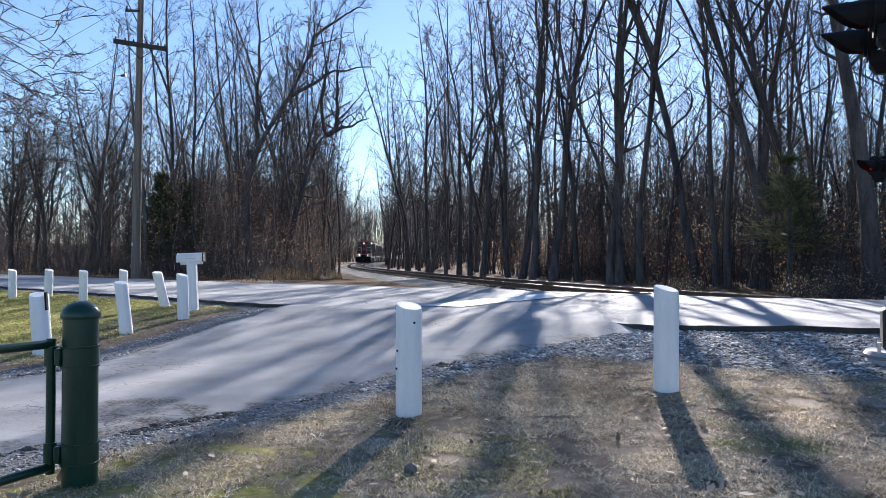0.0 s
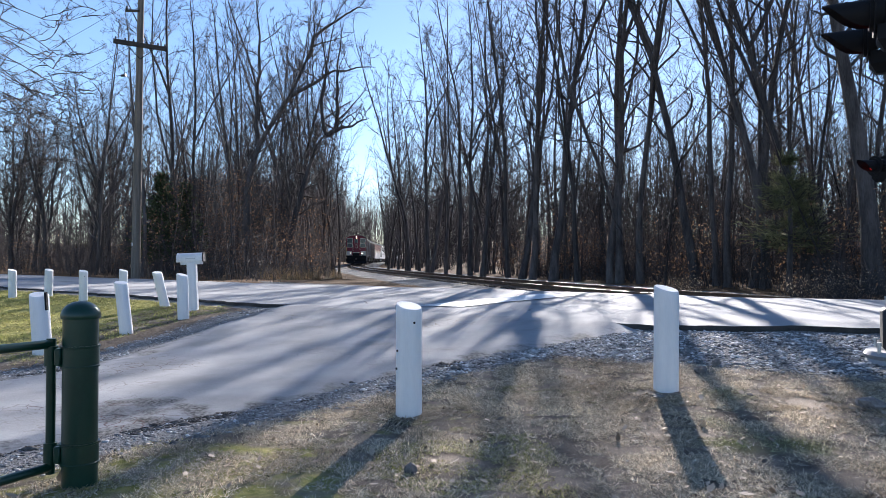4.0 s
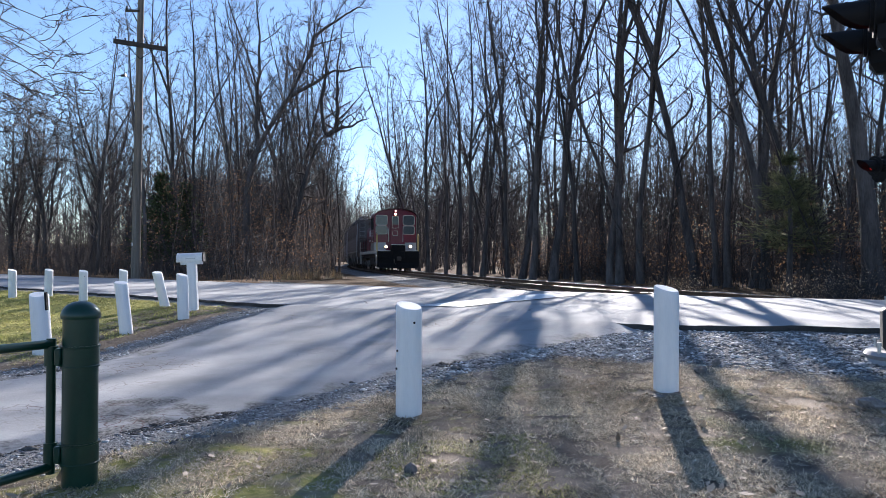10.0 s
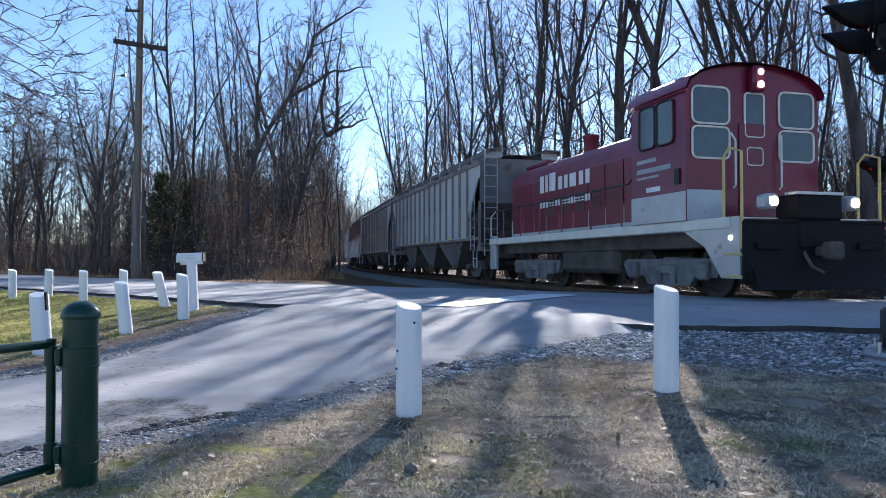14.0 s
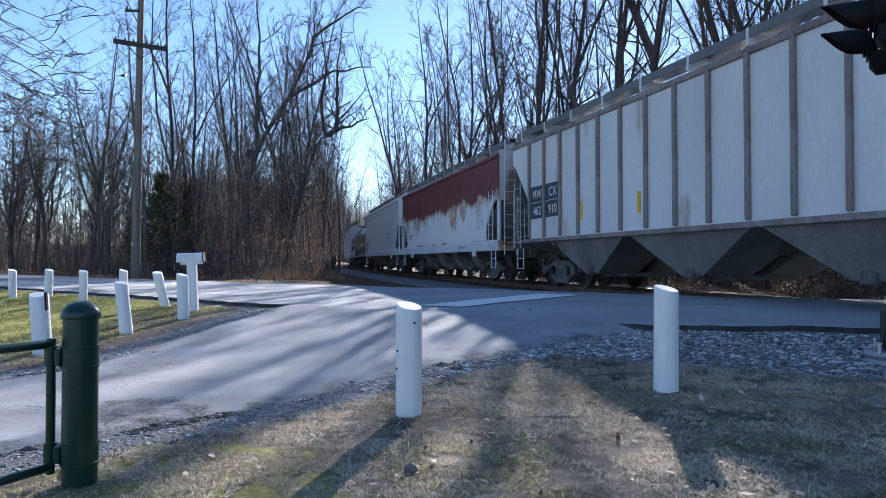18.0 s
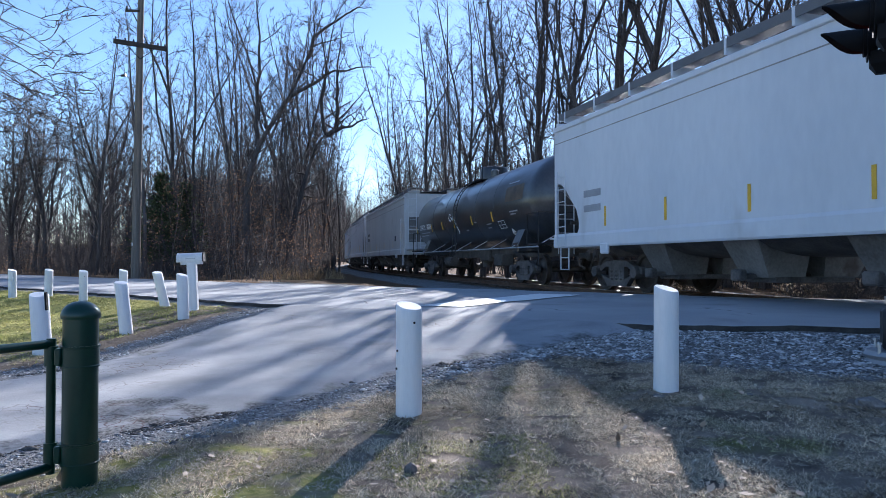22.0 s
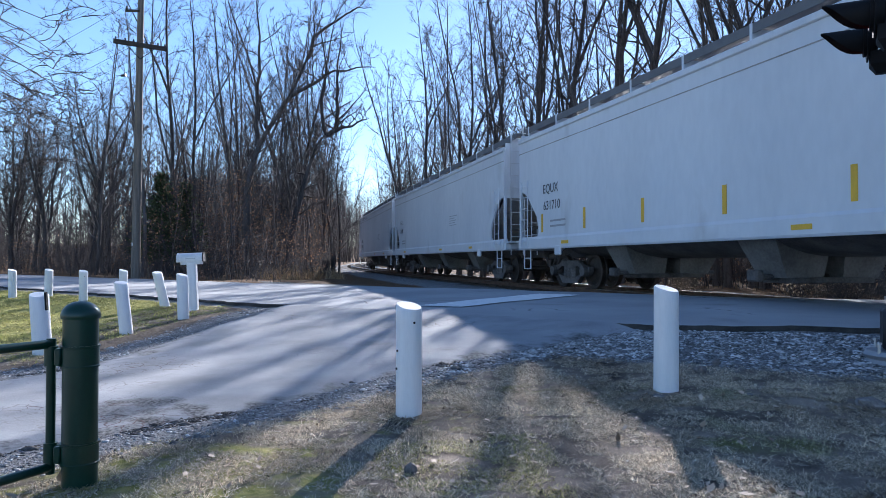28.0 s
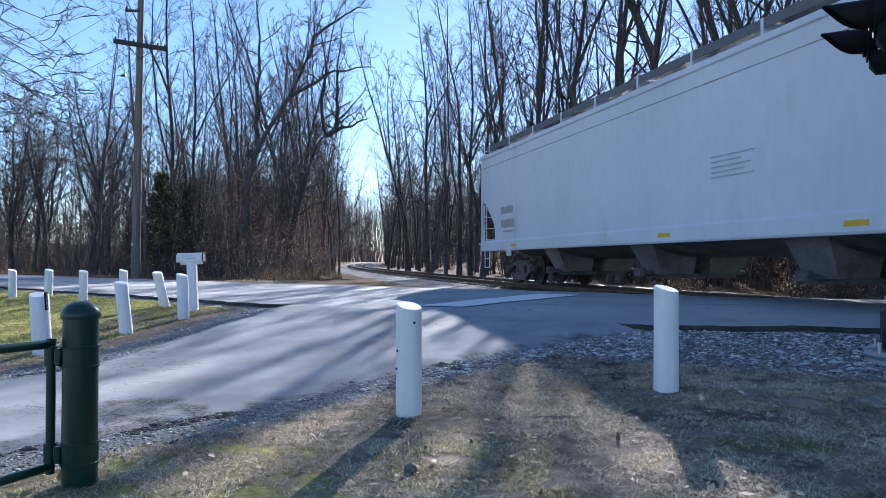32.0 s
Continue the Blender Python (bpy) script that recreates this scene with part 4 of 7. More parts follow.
evergreen(10.2, 19.8, 3.0, 1.4, 14, "sparse young pine with olive green needles", 0.6, 0.3, OLIVE)
# ---- posts, mailbox, pole ----
def white_post(x, y, h, w, lean=(0, 0), turn=0, label="short white-painted wooden guard post in the grass"):
    t = thing("guard_post", label, "post", "white guard posts", pose(x, y, float(ground_z(x, y)) - 0.03, lean[1], lean[0], turn))
    sh = Shape()
    n = 20
    rings = []
    r = w / 2
    for z, k in ((-0.2, 1.0), (0.0, 1.02), (0.12, 1.0), (h * 0.5, 0.99), (h - 0.05, 1.0), (h - 0.012, 0.985), (h, 0.93)):
        rings.append([(r * k * (1 + 0.02 * math.sin(3 * a)) * math.cos(a), r * k * math.sin(a),
                       z + (-0.17 * r * math.cos(a) + 0.22 * r * math.sin(a) if z > h - 0.1 else 0)) for a in [2 * math.pi * q / n for q in range(n)]])
    sh.loft(rings)
    part("post", sh, WHITE_POST, t)
    return t


for x, y, h, w, lx in [(-0.23, 4.70, 0.765, 0.176, 0), (1.67, 5.22, 0.79, 0.182, 0.5), (-10.17, 16.45, 0.68, 0.18, -1), (-9.3, 16.4, 0.66, 0.18, 1), (-7.66, 14.82, 0.67, 0.175, 0),
                       (-4.24, 9.34, 0.72, 0.17, -6), (-6.83, 14.85, 0.66, 0.17, 1), (-5.14, 12.9, 0.68, 0.17, -13), (-3.98, 10.69, 0.71, 0.17, -2), (-4.45, 7.75, 0.70, 0.2, -4)]:
    label = "short white-painted wooden guard post in the grass"
    if lx < -10:
        label = "white-painted wooden guard post leaning over beside the road"
    post = white_post(x, y, h, w, (lx, 0), (x * 71) % 40 if y > 6 else 0, label)
    if x == -4.45:
        part("strap", Shape().box((0.09, -0.03, 0.62), (0.02, 0.05, 0.2), 0.004), BLACK_PAINT, post, "black strap at the top")
    if x in (-0.23, -7.66):
        for zz, xx in ((h - 0.11, 0.04), (h - 0.3, -0.075), (h - 0.42, -0.08)):
            part("nail_hole", Shape().lathe([(0.001, -0.004), (0.008, -0.003), (0.008, 0.003), (0.001, 0.004)], (xx, -math.sqrt((w / 2) ** 2 - xx * xx), zz), 8, 1), BLACK_PAINT, post)


def mailbox(x, y):
    t = thing("mailbox", "white metal mailbox on a white wooden post", "mailbox", "", pose(x, y, float(ground_z(x, y)), 0, -2.5, 6))
    part("post", Shape().box((0, 0, 0.33), (0.15, 0.15, 0.98), 0.015), WHITE_POST, t, smooth=False)
    part("arm", Shape().box((0.0, 0, 0.81), (0.36, 0.12, 0.05), 0.01), WHITE_POST, t, smooth=False)
    out = arc_box(0.835, 0.905, 0.085, 0.08, 10)
    sh = Shape().loft([[(xx, a, b) for a, b in out] for xx in (-0.22, 0.19)])
    box = part("box", sh, MAILBOX, t, "white metal box with a rounded top")
    out2 = arc_box(0.832, 0.906, 0.09, 0.085, 10)
    part("door", Shape().loft([[(xx, a, b) for a, b in out2] for xx in (0.19, 0.212)]), DARK_STEEL, box, "dark end door")
    part("rim", Shape().loft([[(xx, a, b) for a, b in out2] for xx in (-0.232, -0.22)]), MAILBOX, box)
    part("lettering", Shape().box((-0.0, -0.087, 0.89), (0.16, 0.003, 0.018)), GALV, box, "faint lettering as a bar", smooth=False)
    return t


mailbox(-4.29, 11.98)


# pipe gate hung on a green bollard
def gate(x, y):
    z = float(ground_z(x, y))
    b = thing("gate_bollard", "dark green steel bollard with a domed cap in the grass", "bollard", "", pose(x, y, z - 0.02))
    part("pipe", Shape().lathe([(0.077, -0.2), (0.077, 0.80)], (0, 0, 0), 28), GREEN_STEEL, b)
    part("cap", Shape().lathe([(0.084, 0.795), (0.086, 0.80), (0.086, 0.815), (0.078, 0.838), (0.06, 0.858), (0.035, 0.872), (0.006, 0.876)], (0, 0, 0), 28), GREEN_STEEL, b, "green domed cap")
    for zz in (0.17, 0.62):
        part("collar", Shape().lathe([(0.078, zz - 0.05), (0.085, zz - 0.05), (0.085, zz - 0.043), (0.0815, zz - 0.04), (0.0815, zz + 0.04), (0.085, zz + 0.043), (0.085, zz + 0.05), (0.078, zz + 0.05)], (0, 0, 0), 28), GREEN_STEEL, b, "welded hinge collar")
        part("hinge_lug", Shape().box((-0.10, 0.0, zz), (0.07, 0.035, 0.07), 0.008), GREEN_STEEL, b)
        part("clamp", Shape().box((-0.075, -0.05, zz), (0.03, 0.03, 0.08), 0.006), GREEN_STEEL, b)
    g = thing("pipe_gate", "open dark green pipe gate hung on the bollard", "gate", "", pose(x - 0.138, y, z - 0.02))
    part("gate_stile", Shape().tube([(0, 0, 0.07), (0, 0, 0.70)], 0.021, 14), GREEN_STEEL, g)
    for zz in (0.17, 0.62):
        part("hinge_sleeve", Shape().lathe([(0.022, zz - 0.045), (0.03, zz - 0.045), (0.03, zz + 0.045), (0.022, zz + 0.045)], (0, 0, 0), 16), GREEN_STEEL, g, "hinge sleeve")
    ux, uy = -0.38, -0.925
    for zz in (0.10, 0.675):
        part("gate_rail", Shape().tube([(0, 0, zz), (ux * 0.9, uy * 0.9, zz + 0.012), (ux * 2.6, uy * 2.6, zz + 0.02)], 0.021, 14), GREEN_STEEL, g)
    part("gate_stile", Shape().tube([(ux * 2.6, uy * 2.6, 0.09), (ux * 2.6, uy * 2.6, 0.70)], 0.021, 14), GREEN_STEEL, g)
    part("gate_brace", Shape().tube([(ux * 2.6, uy * 2.6, 0.12), (ux * 1.2, uy * 1.2, 0.66)], 0.017, 12), GREEN_STEEL, g)


gate(-1.70, 3.27)

# ---- crossing signals ----
DULL_ZINC = plain("weathered_zinc", (0.30, 0.31, 0.325), 0.55, 0.3)
RED_LENS = glow("red_lens", (0.9, 0.02, 0.02), 0.2)


def crossing_signal(x, y, lamp_h, toward, label):
    """A mast with two hooded red lamps on a cross arm that face along toward (degrees)."""
    z = float(ground_z(x, y))
    t = thing("crossing_signal", label, "railway signal", "crossing signals", pose(x, y, z, 0, 0, toward))
    sh = Shape()
    prof = []
    for k in range(3):
        prof += [(0.285, -0.14 + k * 0.08), (0.31, -0.105 + k * 0.08)]
    sh.lathe(prof + [(0.285, 0.09)], (0, 0, 0), 28)
    part("foundation", sh, DULL_ZINC, t, "corrugated galvanised foundation ring")
    part("fill", Shape().lathe([(0.02, 0.06), (0.275, 0.08), (0.02, 0.10)], (0, 0, 0), 20), BALLAST, t, "dark stone fill")
    part("base", Shape().box((0, 0, 0.27), (0.34, 0.34, 0.36), 0.03), DARK_STEEL, t, "dark cast mast base")
    for a in (-1, 1):
        for c2 in (-1, 1):
            part("anchor_bolt", Shape().lathe([(0.014, 0.07), (0.014, 0.15), (0.02, 0.15), (0.02, 0.17)], (a * 0.2, c2 * 0.2, 0), 8), GALV, t)
    part("mast", Shape().lathe([(0.06, 0.2), (0.055, lamp_h + 1.1), (0.02, lamp_h + 1.15)], (0, 0, 0), 18), GALV, t, "galvanised steel mast")
    part("cross_arm", Shape().tube([(0.12, -0.42, lamp_h), (0.12, 0.42, lamp_h)], 0.035, 10), BLACK_PAINT, t)
    for sy in (-1, 1):
        part("terminal_box", Shape().loft([[(0.12 + a * 0.09, sy * 0.40 + b * 0.09, z) for a, b in ((-1, -1), (1, -1), (1, 1), (-1, 1))] for z in (lamp_h - 0.12, lamp_h - 0.24)] +
                                          [[(0.12 + a * 0.04, sy * 0.40 + b * 0.04, lamp_h - 0.32) for a, b in ((-1, -1), (1, -1), (1, 1), (-1, 1))]]), BLACK_PAINT, t, "black tapered terminal box", smooth=False)
        for face in (1, -1):
            yy, zz = sy * 0.40, lamp_h
            xo = 0.12 + face * 0.10
            # the lamp's body, its round backing plate, hood and lens; they look along +X or -X
            sh = Shape().lathe([(0.06, -0.03 * face), (0.13, 0.0), (0.15, 0.05 * face), (0.15, 0.10 * face), (0.105, 0.10 * face)], (0.12 + face * 0.04, yy, zz), 20, 0)
            lamp = part("lamp", sh, BLACK_PAINT, t, "black signal lamp housing")
            part("backing_plate", Shape().lathe([(0.105, 0), (0.2, 0.0), (0.2, 0.012 * face), (0.105, 0.012 * face)], (xo, yy, zz), 28, 0), BLACK_PAINT, lamp, "round black backing plate")
            rings = []
            for ln, lo in ((0.0, 165), (0.05, 160), (0.10, 148), (0.15, 130), (0.20, 108), (0.25, 84), (0.29, 62), (0.33, 38), (0.36, 16)):
                ring = []
                for k in range(13):
                    a = radians(90 + lo * (k - 6) / 6)
                    ring.append((xo + face * (0.02 + ln), yy + 0.115 * math.cos(a), zz + 0.115 * math.sin(a)))
                rings.append(ring)
            hood = Shape().loft(rings, closed=False, cap=False)
            inner = [[(p[0], yy + (p[1] - yy) * 0.96, zz + (p[2] - zz) * 0.96) for p in ring] for ring in rings]
            hood.loft(inner, closed=False, cap=False)
            part("hood", hood, BLACK_PAINT, lamp, "long black sun hood")
            part("lens", Shape().lathe([(0.01, 0.03 * face), (0.06, 0.025 * face), (0.104, 0.0)], (xo + face * 0.03, yy, zz), 24, 0), RED_LENS, lamp, "lit red lens")
    return t


crossing_signal(3.90, 5.88, 2.87, 152.0, "railway crossing signal mast with hooded red lamps")
crossing_signal(8.85, 13.4, 2.74, 191.0, "railway crossing signal mast with hooded red lamps")


# ---- utility pole and wires ----
def utility_pole(x, y):
    z = float(ground_z(x, y))
    t = thing("utility_pole", "weathered wooden utility pole with a cross arm", "utility pole", "", pose(x, y, z, 0, 0.7, 0))
    part("pole", Shape().tube([(0, 0, -0.5), (0, 0, 4.0), (0, 0, 9.0), (0, 0, 13.2)], [0.19, 0.175, 0.15, 0.125], 14), POLE_WOOD, t)
    m = pose(0, 0, 10.1, 0, 0, 31)
    part("cross_arm", Shape().box((0, -0.17, 0), (2.15, 0.12, 0.19), 0.01, m=m), ARM_WOOD, t, "dark wooden cross arm", smooth=False)
    for k in (-0.98, -0.6, -0.28, 0.42, 0.7, 0.99):
        part("insulator", Shape().lathe([(0.02, 0), (0.045, 0.03), (0.03, 0.08), (0.045, 0.12), (0.02, 0.15)], tuple(m @ Vector((k, -0.17, 0.06))), 10), DARK_STEEL, t, "small insulator")
    for sg in (-1, 1):
        part("brace", Shape().tube([m @ Vector((sg * 0.6, -0.17, -0.05)), m @ Vector((0, -0.15, -0.6))], 0.018, 6), DARK_STEEL, t)
    part("upper_bracket", Shape().box((-0.3, -0.1, 11.6), (0.62, 0.09, 0.1), 0.01), ARM_WOOD, t, "short upper arm", smooth=False)
    part("insulator", Shape().lathe([(0.03, 0), (0.06, 0.05), (0.04, 0.1), (0.05, 0.16)], (-0.55, -0.1, 11.63), 10), DARK_STEEL, t)
    part("insulator", Shape().tube([(-0.7, -0.2, 8.75), (-0.5, -0.2, 8.78)], [0.05, 0.07], 10), DARK_STEEL, t, "dark pin insulator")
    part("tag", Shape().box((-0.1, -0.16, 1.5), (0.05, 0.02, 0.14), 0.004), GALV, t, "small metal pole tag")
    return z


PX, PY = -13.26, 30.0
pz = utility_pole(PX, PY)
for k, (ox, oy, oz) in enumerate([(-0.6, -0.1, 11.75), (-0.98, -0.72, 10.0), (-0.15, -0.25, 10.0), (1.1, 0.55, 10.0), (0.55, 0.2, 10.0)]):
    tagged(part("overhead_wire", Shape().tube([(PX + ox - 0.83 * 42 * q / 12, PY + oy + 0.56 * 42 * q / 12, pz + oz - 1.5 * (1 - (1 - q / 6) ** 2)) for q in range(13)], 0.010, 4), DARK_STEEL),
           "thin dark overhead wire from the pole", "wire", "overhead wires")

# ---- loose stones, gravel, grass, fallen leaves ----
def rock(x, y, sx, sy, sz, seed):
    r = np.random.default_rng(seed)
    bm = bmesh.new()
    bmesh.ops.create_icosphere(bm, subdivisions=2, radius=1.0)
    for v in bm.verts:
        f = 1 + r.normal(0, 0.09)
        v.co = Vector((v.co.x * sx * f, v.co.y * sy * f, max(-0.5, v.co.z) * sz * f))
    me = bpy.data.meshes.new("rock")
    bm.to_mesh(me)
    bm.free()
    me.materials.append(ROCK)
    ob = new("rock", me)
    ob.matrix_basis = pose(x, y, float(ground_z(x, y)) + sz * 0.42, 0, 0, seed * 40)
    return tagged(ob, "rough grey-brown stone lying on the ground", "rock", "loose stones")


for k, (x, y, a, b, c2) in enumerate([(2.83, 4.62, 0.10, 0.07, 0.05), (-0.16, 3.47, 0.035, 0.03, 0.035), (2.12, 5.74, 0.06, 0.045, 0.04), (2.35, 6.0, 0.07, 0.04, 0.04), (2.2, 5.0, 0.03, 0.02, 0.015), (1.55, 5.02, 0.05, 0.025, 0.018)]):
    rock(x, y, a, b, c2, 3 + k)


def stones(name, n, box, seed, size, test, label, mat=STONE):
    """Many small broken stones, eight faces each."""
    r = np.random.default_rng(seed)
    P = scatter(n, (test, box), seed)
    z = ground_z(P[:, 0], P[:, 1])
    octa = np.array([(1, 0, 0), (0, 1, 0), (-1, 0, 0), (0, -1, 0), (0.15, 0.1, 0.8), (0, 0, -0.6)])
    k = size * np.exp(r.normal(-0.15, 0.5, (n, 1, 1))) * r.uniform(0.4, 1.3, (n, 1, 3))
    a = r.uniform(0, 6.28, n)
    V = octa[None] * k * np.array([1.0, 1.0, 0.5]) * (1 + r.normal(0, 0.2, (n, 6, 3)))
    ca, sa = np.cos(a)[:, None], np.sin(a)[:, None]
    V = np.stack([V[..., 0] * ca - V[..., 1] * sa, V[..., 0] * sa + V[..., 1] * ca, V[..., 2]], -1)
    V = V + np.column_stack([P, z + size * 0.15])[:, None]
    fs = np.array([(0, 1, 4), (1, 2, 4), (2, 3, 4), (3, 0, 4), (1, 0, 5), (2, 1, 5), (3, 2, 5), (0, 3, 5)])
    F3 = (fs[None] + np.arange(n)[:, None, None] * 6).reshape(-1, 3)
    return tagged(new(name, array_mesh(name, V.reshape(-1, 3), F3, mat)), label, "gravel", kind="stuff")


def gravel_here(x, y):
    return (masks(x, y)[0] > 0.55) & ~in_drive(x, y) & (road_q(x, y) > 0.05)


stones("corner_gravel", 15000, (-0.5, 6.5, 3.2, 9.5), 21, 0.018, lambda x, y: gravel_here(x, y) & (track_side(x, y)[0] > 1.9), "crushed grey gravel beside the road")
stones("drive_edge_gravel", 9000, (-6, 3, 2, 12.5), 22, 0.011, lambda x, y: (drive_dist(x, y) < 0.45) & (road_q(x, y) > 0.1) & (~in_drive(x, y) | (drive_dist(x, y) < 0.12)), "loose gravel along the driveway's edge")
stones("crumbs_on_drive", 500, (-4, 2, 3, 10.5), 23, 0.009, lambda x, y: in_drive(x, y), "loose grit on the driveway")


stones("broken_asphalt", 6500, (-4.2, 0.8, 3.2, 6.8), 24, 0.012, lambda x, y: in_drive(x, y) & (drive_dist(x, y) < 0.5 + 0.35 * bumps(x, y, 1.7, 0.6)) & (bumps(x, y, 3.1, 0.2) > -0.1),
       "dark crumbs of broken asphalt along the driveway's edge", BALLAST)


def blades(name, n, box, seed, test, h0, h1, mat, label, lean=1.5, w=0.0024):
    """Many single grass blades, each one thin triangle that leans its own way."""
    r = np.random.default_rng(seed)
    P = scatter(n, (test, box), seed)
    z = ground_z(P[:, 0], P[:, 1])
    H = r.uniform(h0, h1, n)
    a = r.uniform(0, 6.28, n)
    out = r.uniform(0.2, 1.6, n) * lean
    foot = np.column_stack([P, z + r.uniform(-0.006, 0.004, n)])
    d2 = np.column_stack([np.cos(a) * out * H, np.sin(a) * out * H, H * (1.0 - 0.35 * np.minimum(out, 1.4))])
    b = a + r.uniform(0.4, 2.7, n)
    sd = np.column_stack([np.cos(b), np.sin(b), np.zeros(n)]) * (w * r.uniform(0.6, 1.5, n))[:, None]
    V = np.stack([foot - sd, foot + sd, foot + d2], 1).reshape(-1, 3)
    return tagged(new(name, array_mesh(name, V, np.arange(3 * n).reshape(-1, 3), mat)), label, "grass", kind="stuff")


LATTICE = np.random.default_rng(77).random((257, 257))


def grain(x, y, f):
    """Smooth random values between 0 and 1, f cells to the metre."""
    u, v = (np.asarray(x) + 40) * f, (np.asarray(y) + 40) * f
    i, j = np.floor(u).astype(int), np.floor(v).astype(int)
    a, b = u - i, v - j
    i, j = i % 256, j % 256
    return (LATTICE[i, j] * (1 - a) + LATTICE[i + 1, j] * a) * (1 - b) + (LATTICE[i, j + 1] * (1 - a) + LATTICE[i + 1, j + 1] * a) * b


BARE_X, BARE_Y = np.meshgrid(np.arange(-14, 8, 0.05), np.arange(1.5, 20, 0.05), indexing="ij")
BARE = masks(BARE_X, BARE_Y)
BARE = np.where(in_drive(BARE_X, BARE_Y), 2.0, np.maximum(BARE[0], 0.8 * BARE[3]))


def lawn(x, y):
    """Where grass grows: off the drive, the gravel and the bare soil, in clumps."""
    g = BARE[np.clip(((x + 14) / 0.05).astype(int), 0, BARE.shape[0] - 1), np.clip(((y - 1.5) / 0.05).astype(int), 0, BARE.shape[1] - 1)]
    r = np.random.default_rng(len(np.atleast_1d(x)))
    clump = 0.5 * grain(x, y, 7.0) + 0.3 * grain(y, x, 19.0) + 0.2 * grain(x, y, 41.0) + r.normal(0, 0.06, np.shape(x)) > 0.47
    return clump & (g < 0.2 + 0.5 * r.random(np.shape(x))) & (road_q(x, y) > 0.25) & (np.abs(x) < 0.70 * y + 0.6)


blades("lawn_grass", 170000, (-3.2, 3.6, 2.2, 5.2), 31, lawn, 0.008, 0.028, GRASS, "short dry winter lawn grass", 1.5, 0.0028)
blades("green_tufts", 22000, (-2.8, 0.6, 2.2, 4.2), 39, lambda x, y: lawn(x, y) & (bumps(x, y, 1.6, 0.4) > 0.1), 0.008, 0.022, GREEN_GRASS, "yellow-green moss and grass tufts by the gate")
blades("fallen_straw", 30000, (-3.2, 3.8, 2.2, 6.5), 38, lawn, 0.012, 0.024, STRAW, "pale straw lying on the lawn", 3.0, 0.0024)
blades("verge_grass", 90000, (-4.5, 5.0, 4.6, 8.5), 32, lawn, 0.008, 0.028, GRASS, "dry grass on the verge")
blades("far_lawn_grass", 40000, (-13, -2.6, 6, 19), 33, lawn, 0.02, 0.055, GREEN_GRASS, "short green and dry grass between the posts", w=0.006)


for k, (x, y, n, rad) in enumerate([(-6.2, 28.6, 420, 0.55), (-5.5, 29.6, 300, 0.5), (-7.1, 29.2, 260, 0.45), (-4.9, 31.5, 240, 0.5), (-7.9, 30.8, 200, 0.5)]):
    blades("tall_dry_grass", n, (x - rad, x + rad, y - rad, y + rad), 40 + k, lambda a, b: np.hypot(a - x, b - y) < rad * (0.6 + 0.4 * np.sin(7 * np.arctan2(b - y, a - x))),
           0.25, 0.75, REED, "clump of tall tan grass on the track bank", 0.5, 0.006)
def weed_clump(x, y, w, h, n, seed):
    """A clump of dry weeds: bent stems with small tan leaves and seed heads."""
    r = np.random.default_rng(seed)
    a, o = r.uniform(0, 6.283, n), np.sqrt(r.random(n)) * w * 0.5
    foot = np.column_stack([x + np.cos(a) * o * 0.7, y + np.sin(a) * o * 0.7, np.full(n, float(ground_z(x, y)) - 0.05)])
    H = h * r.uniform(0.5, 1.0, n) * (1.1 - 0.6 * o / w)
    top = foot + np.column_stack([np.cos(a) * o * 0.6 + r.normal(0, 0.06, n), np.sin(a) * o * 0.6 + r.normal(0, 0.06, n), H])
    per = 6
    u = r.uniform(0.3, 1.0, (n, per, 1))
    b = (foot[:, None] + (top - foot)[:, None] * u)
    t = b + r.normal(0, 0.10, (n, per, 3)) + np.array([0, 0, 0.06])
    bush = thing("dry_weeds", "clump of dry tan weeds beside the track", "shrub", "dry weeds")
    ob = new("stems", spikes_mesh("stems", np.vstack([foot, b.reshape(-1, 3)]), np.vstack([top, t.reshape(-1, 3)]), np.concatenate([np.full(n, 0.006), np.full(n * per, 0.004)]), TWIG))
    ob.parent = bush
    C = np.vstack([t.reshape(-1, 3) + r.normal(0, 0.03, (n * per, 3)) for _ in range(1)])
    leaves = leaf_quads("leaves", C, 0.016, WEED_LEAF, seed, "")
    leaves.parent = bush
    for key in ("kind", "category"):
        del leaves[key]


WEED_LEAF = backlit(material("weed_leaf", (0.12, 0.085, 0.05), (0.46, 0.38, 0.27), 0.8, 0, 3, 0, 40, island=True), 0.45)
for k, (x, y, w, h, n) in enumerate([(6.0, 17.2, 0.6, 0.6, 60), (7.75, 14.4, 1.6, 0.7, 170), (8.9, 14.9, 1.4, 0.9, 120), (9.9, 12.9, 1.2, 0.6, 80)]):
    weed_clump(x, y, w, h, n, 60 + k)

r = np.random.default_rng(35)
P = scatter(700, (lawn, (-3, 3.6, 2.3, 7.5)), 36)
leaf_quads("fallen_leaves", np.column_stack([P, ground_z(P[:, 0], P[:, 1]) + 0.018]), 0.02, FALLEN_LEAF, 37, "scattered dry fallen leaves on the lawn", flat=0.3)
P = scatter(150, (lawn, (-3, 3.6, 2.3, 6.5)), 46)
leaf_quads("fallen_leaves", np.column_stack([P, ground_z(P[:, 0], P[:, 1]) + 0.022]), 0.03, FALLEN_LEAF, 47, "larger curled fallen leaves on the lawn", flat=0.35)
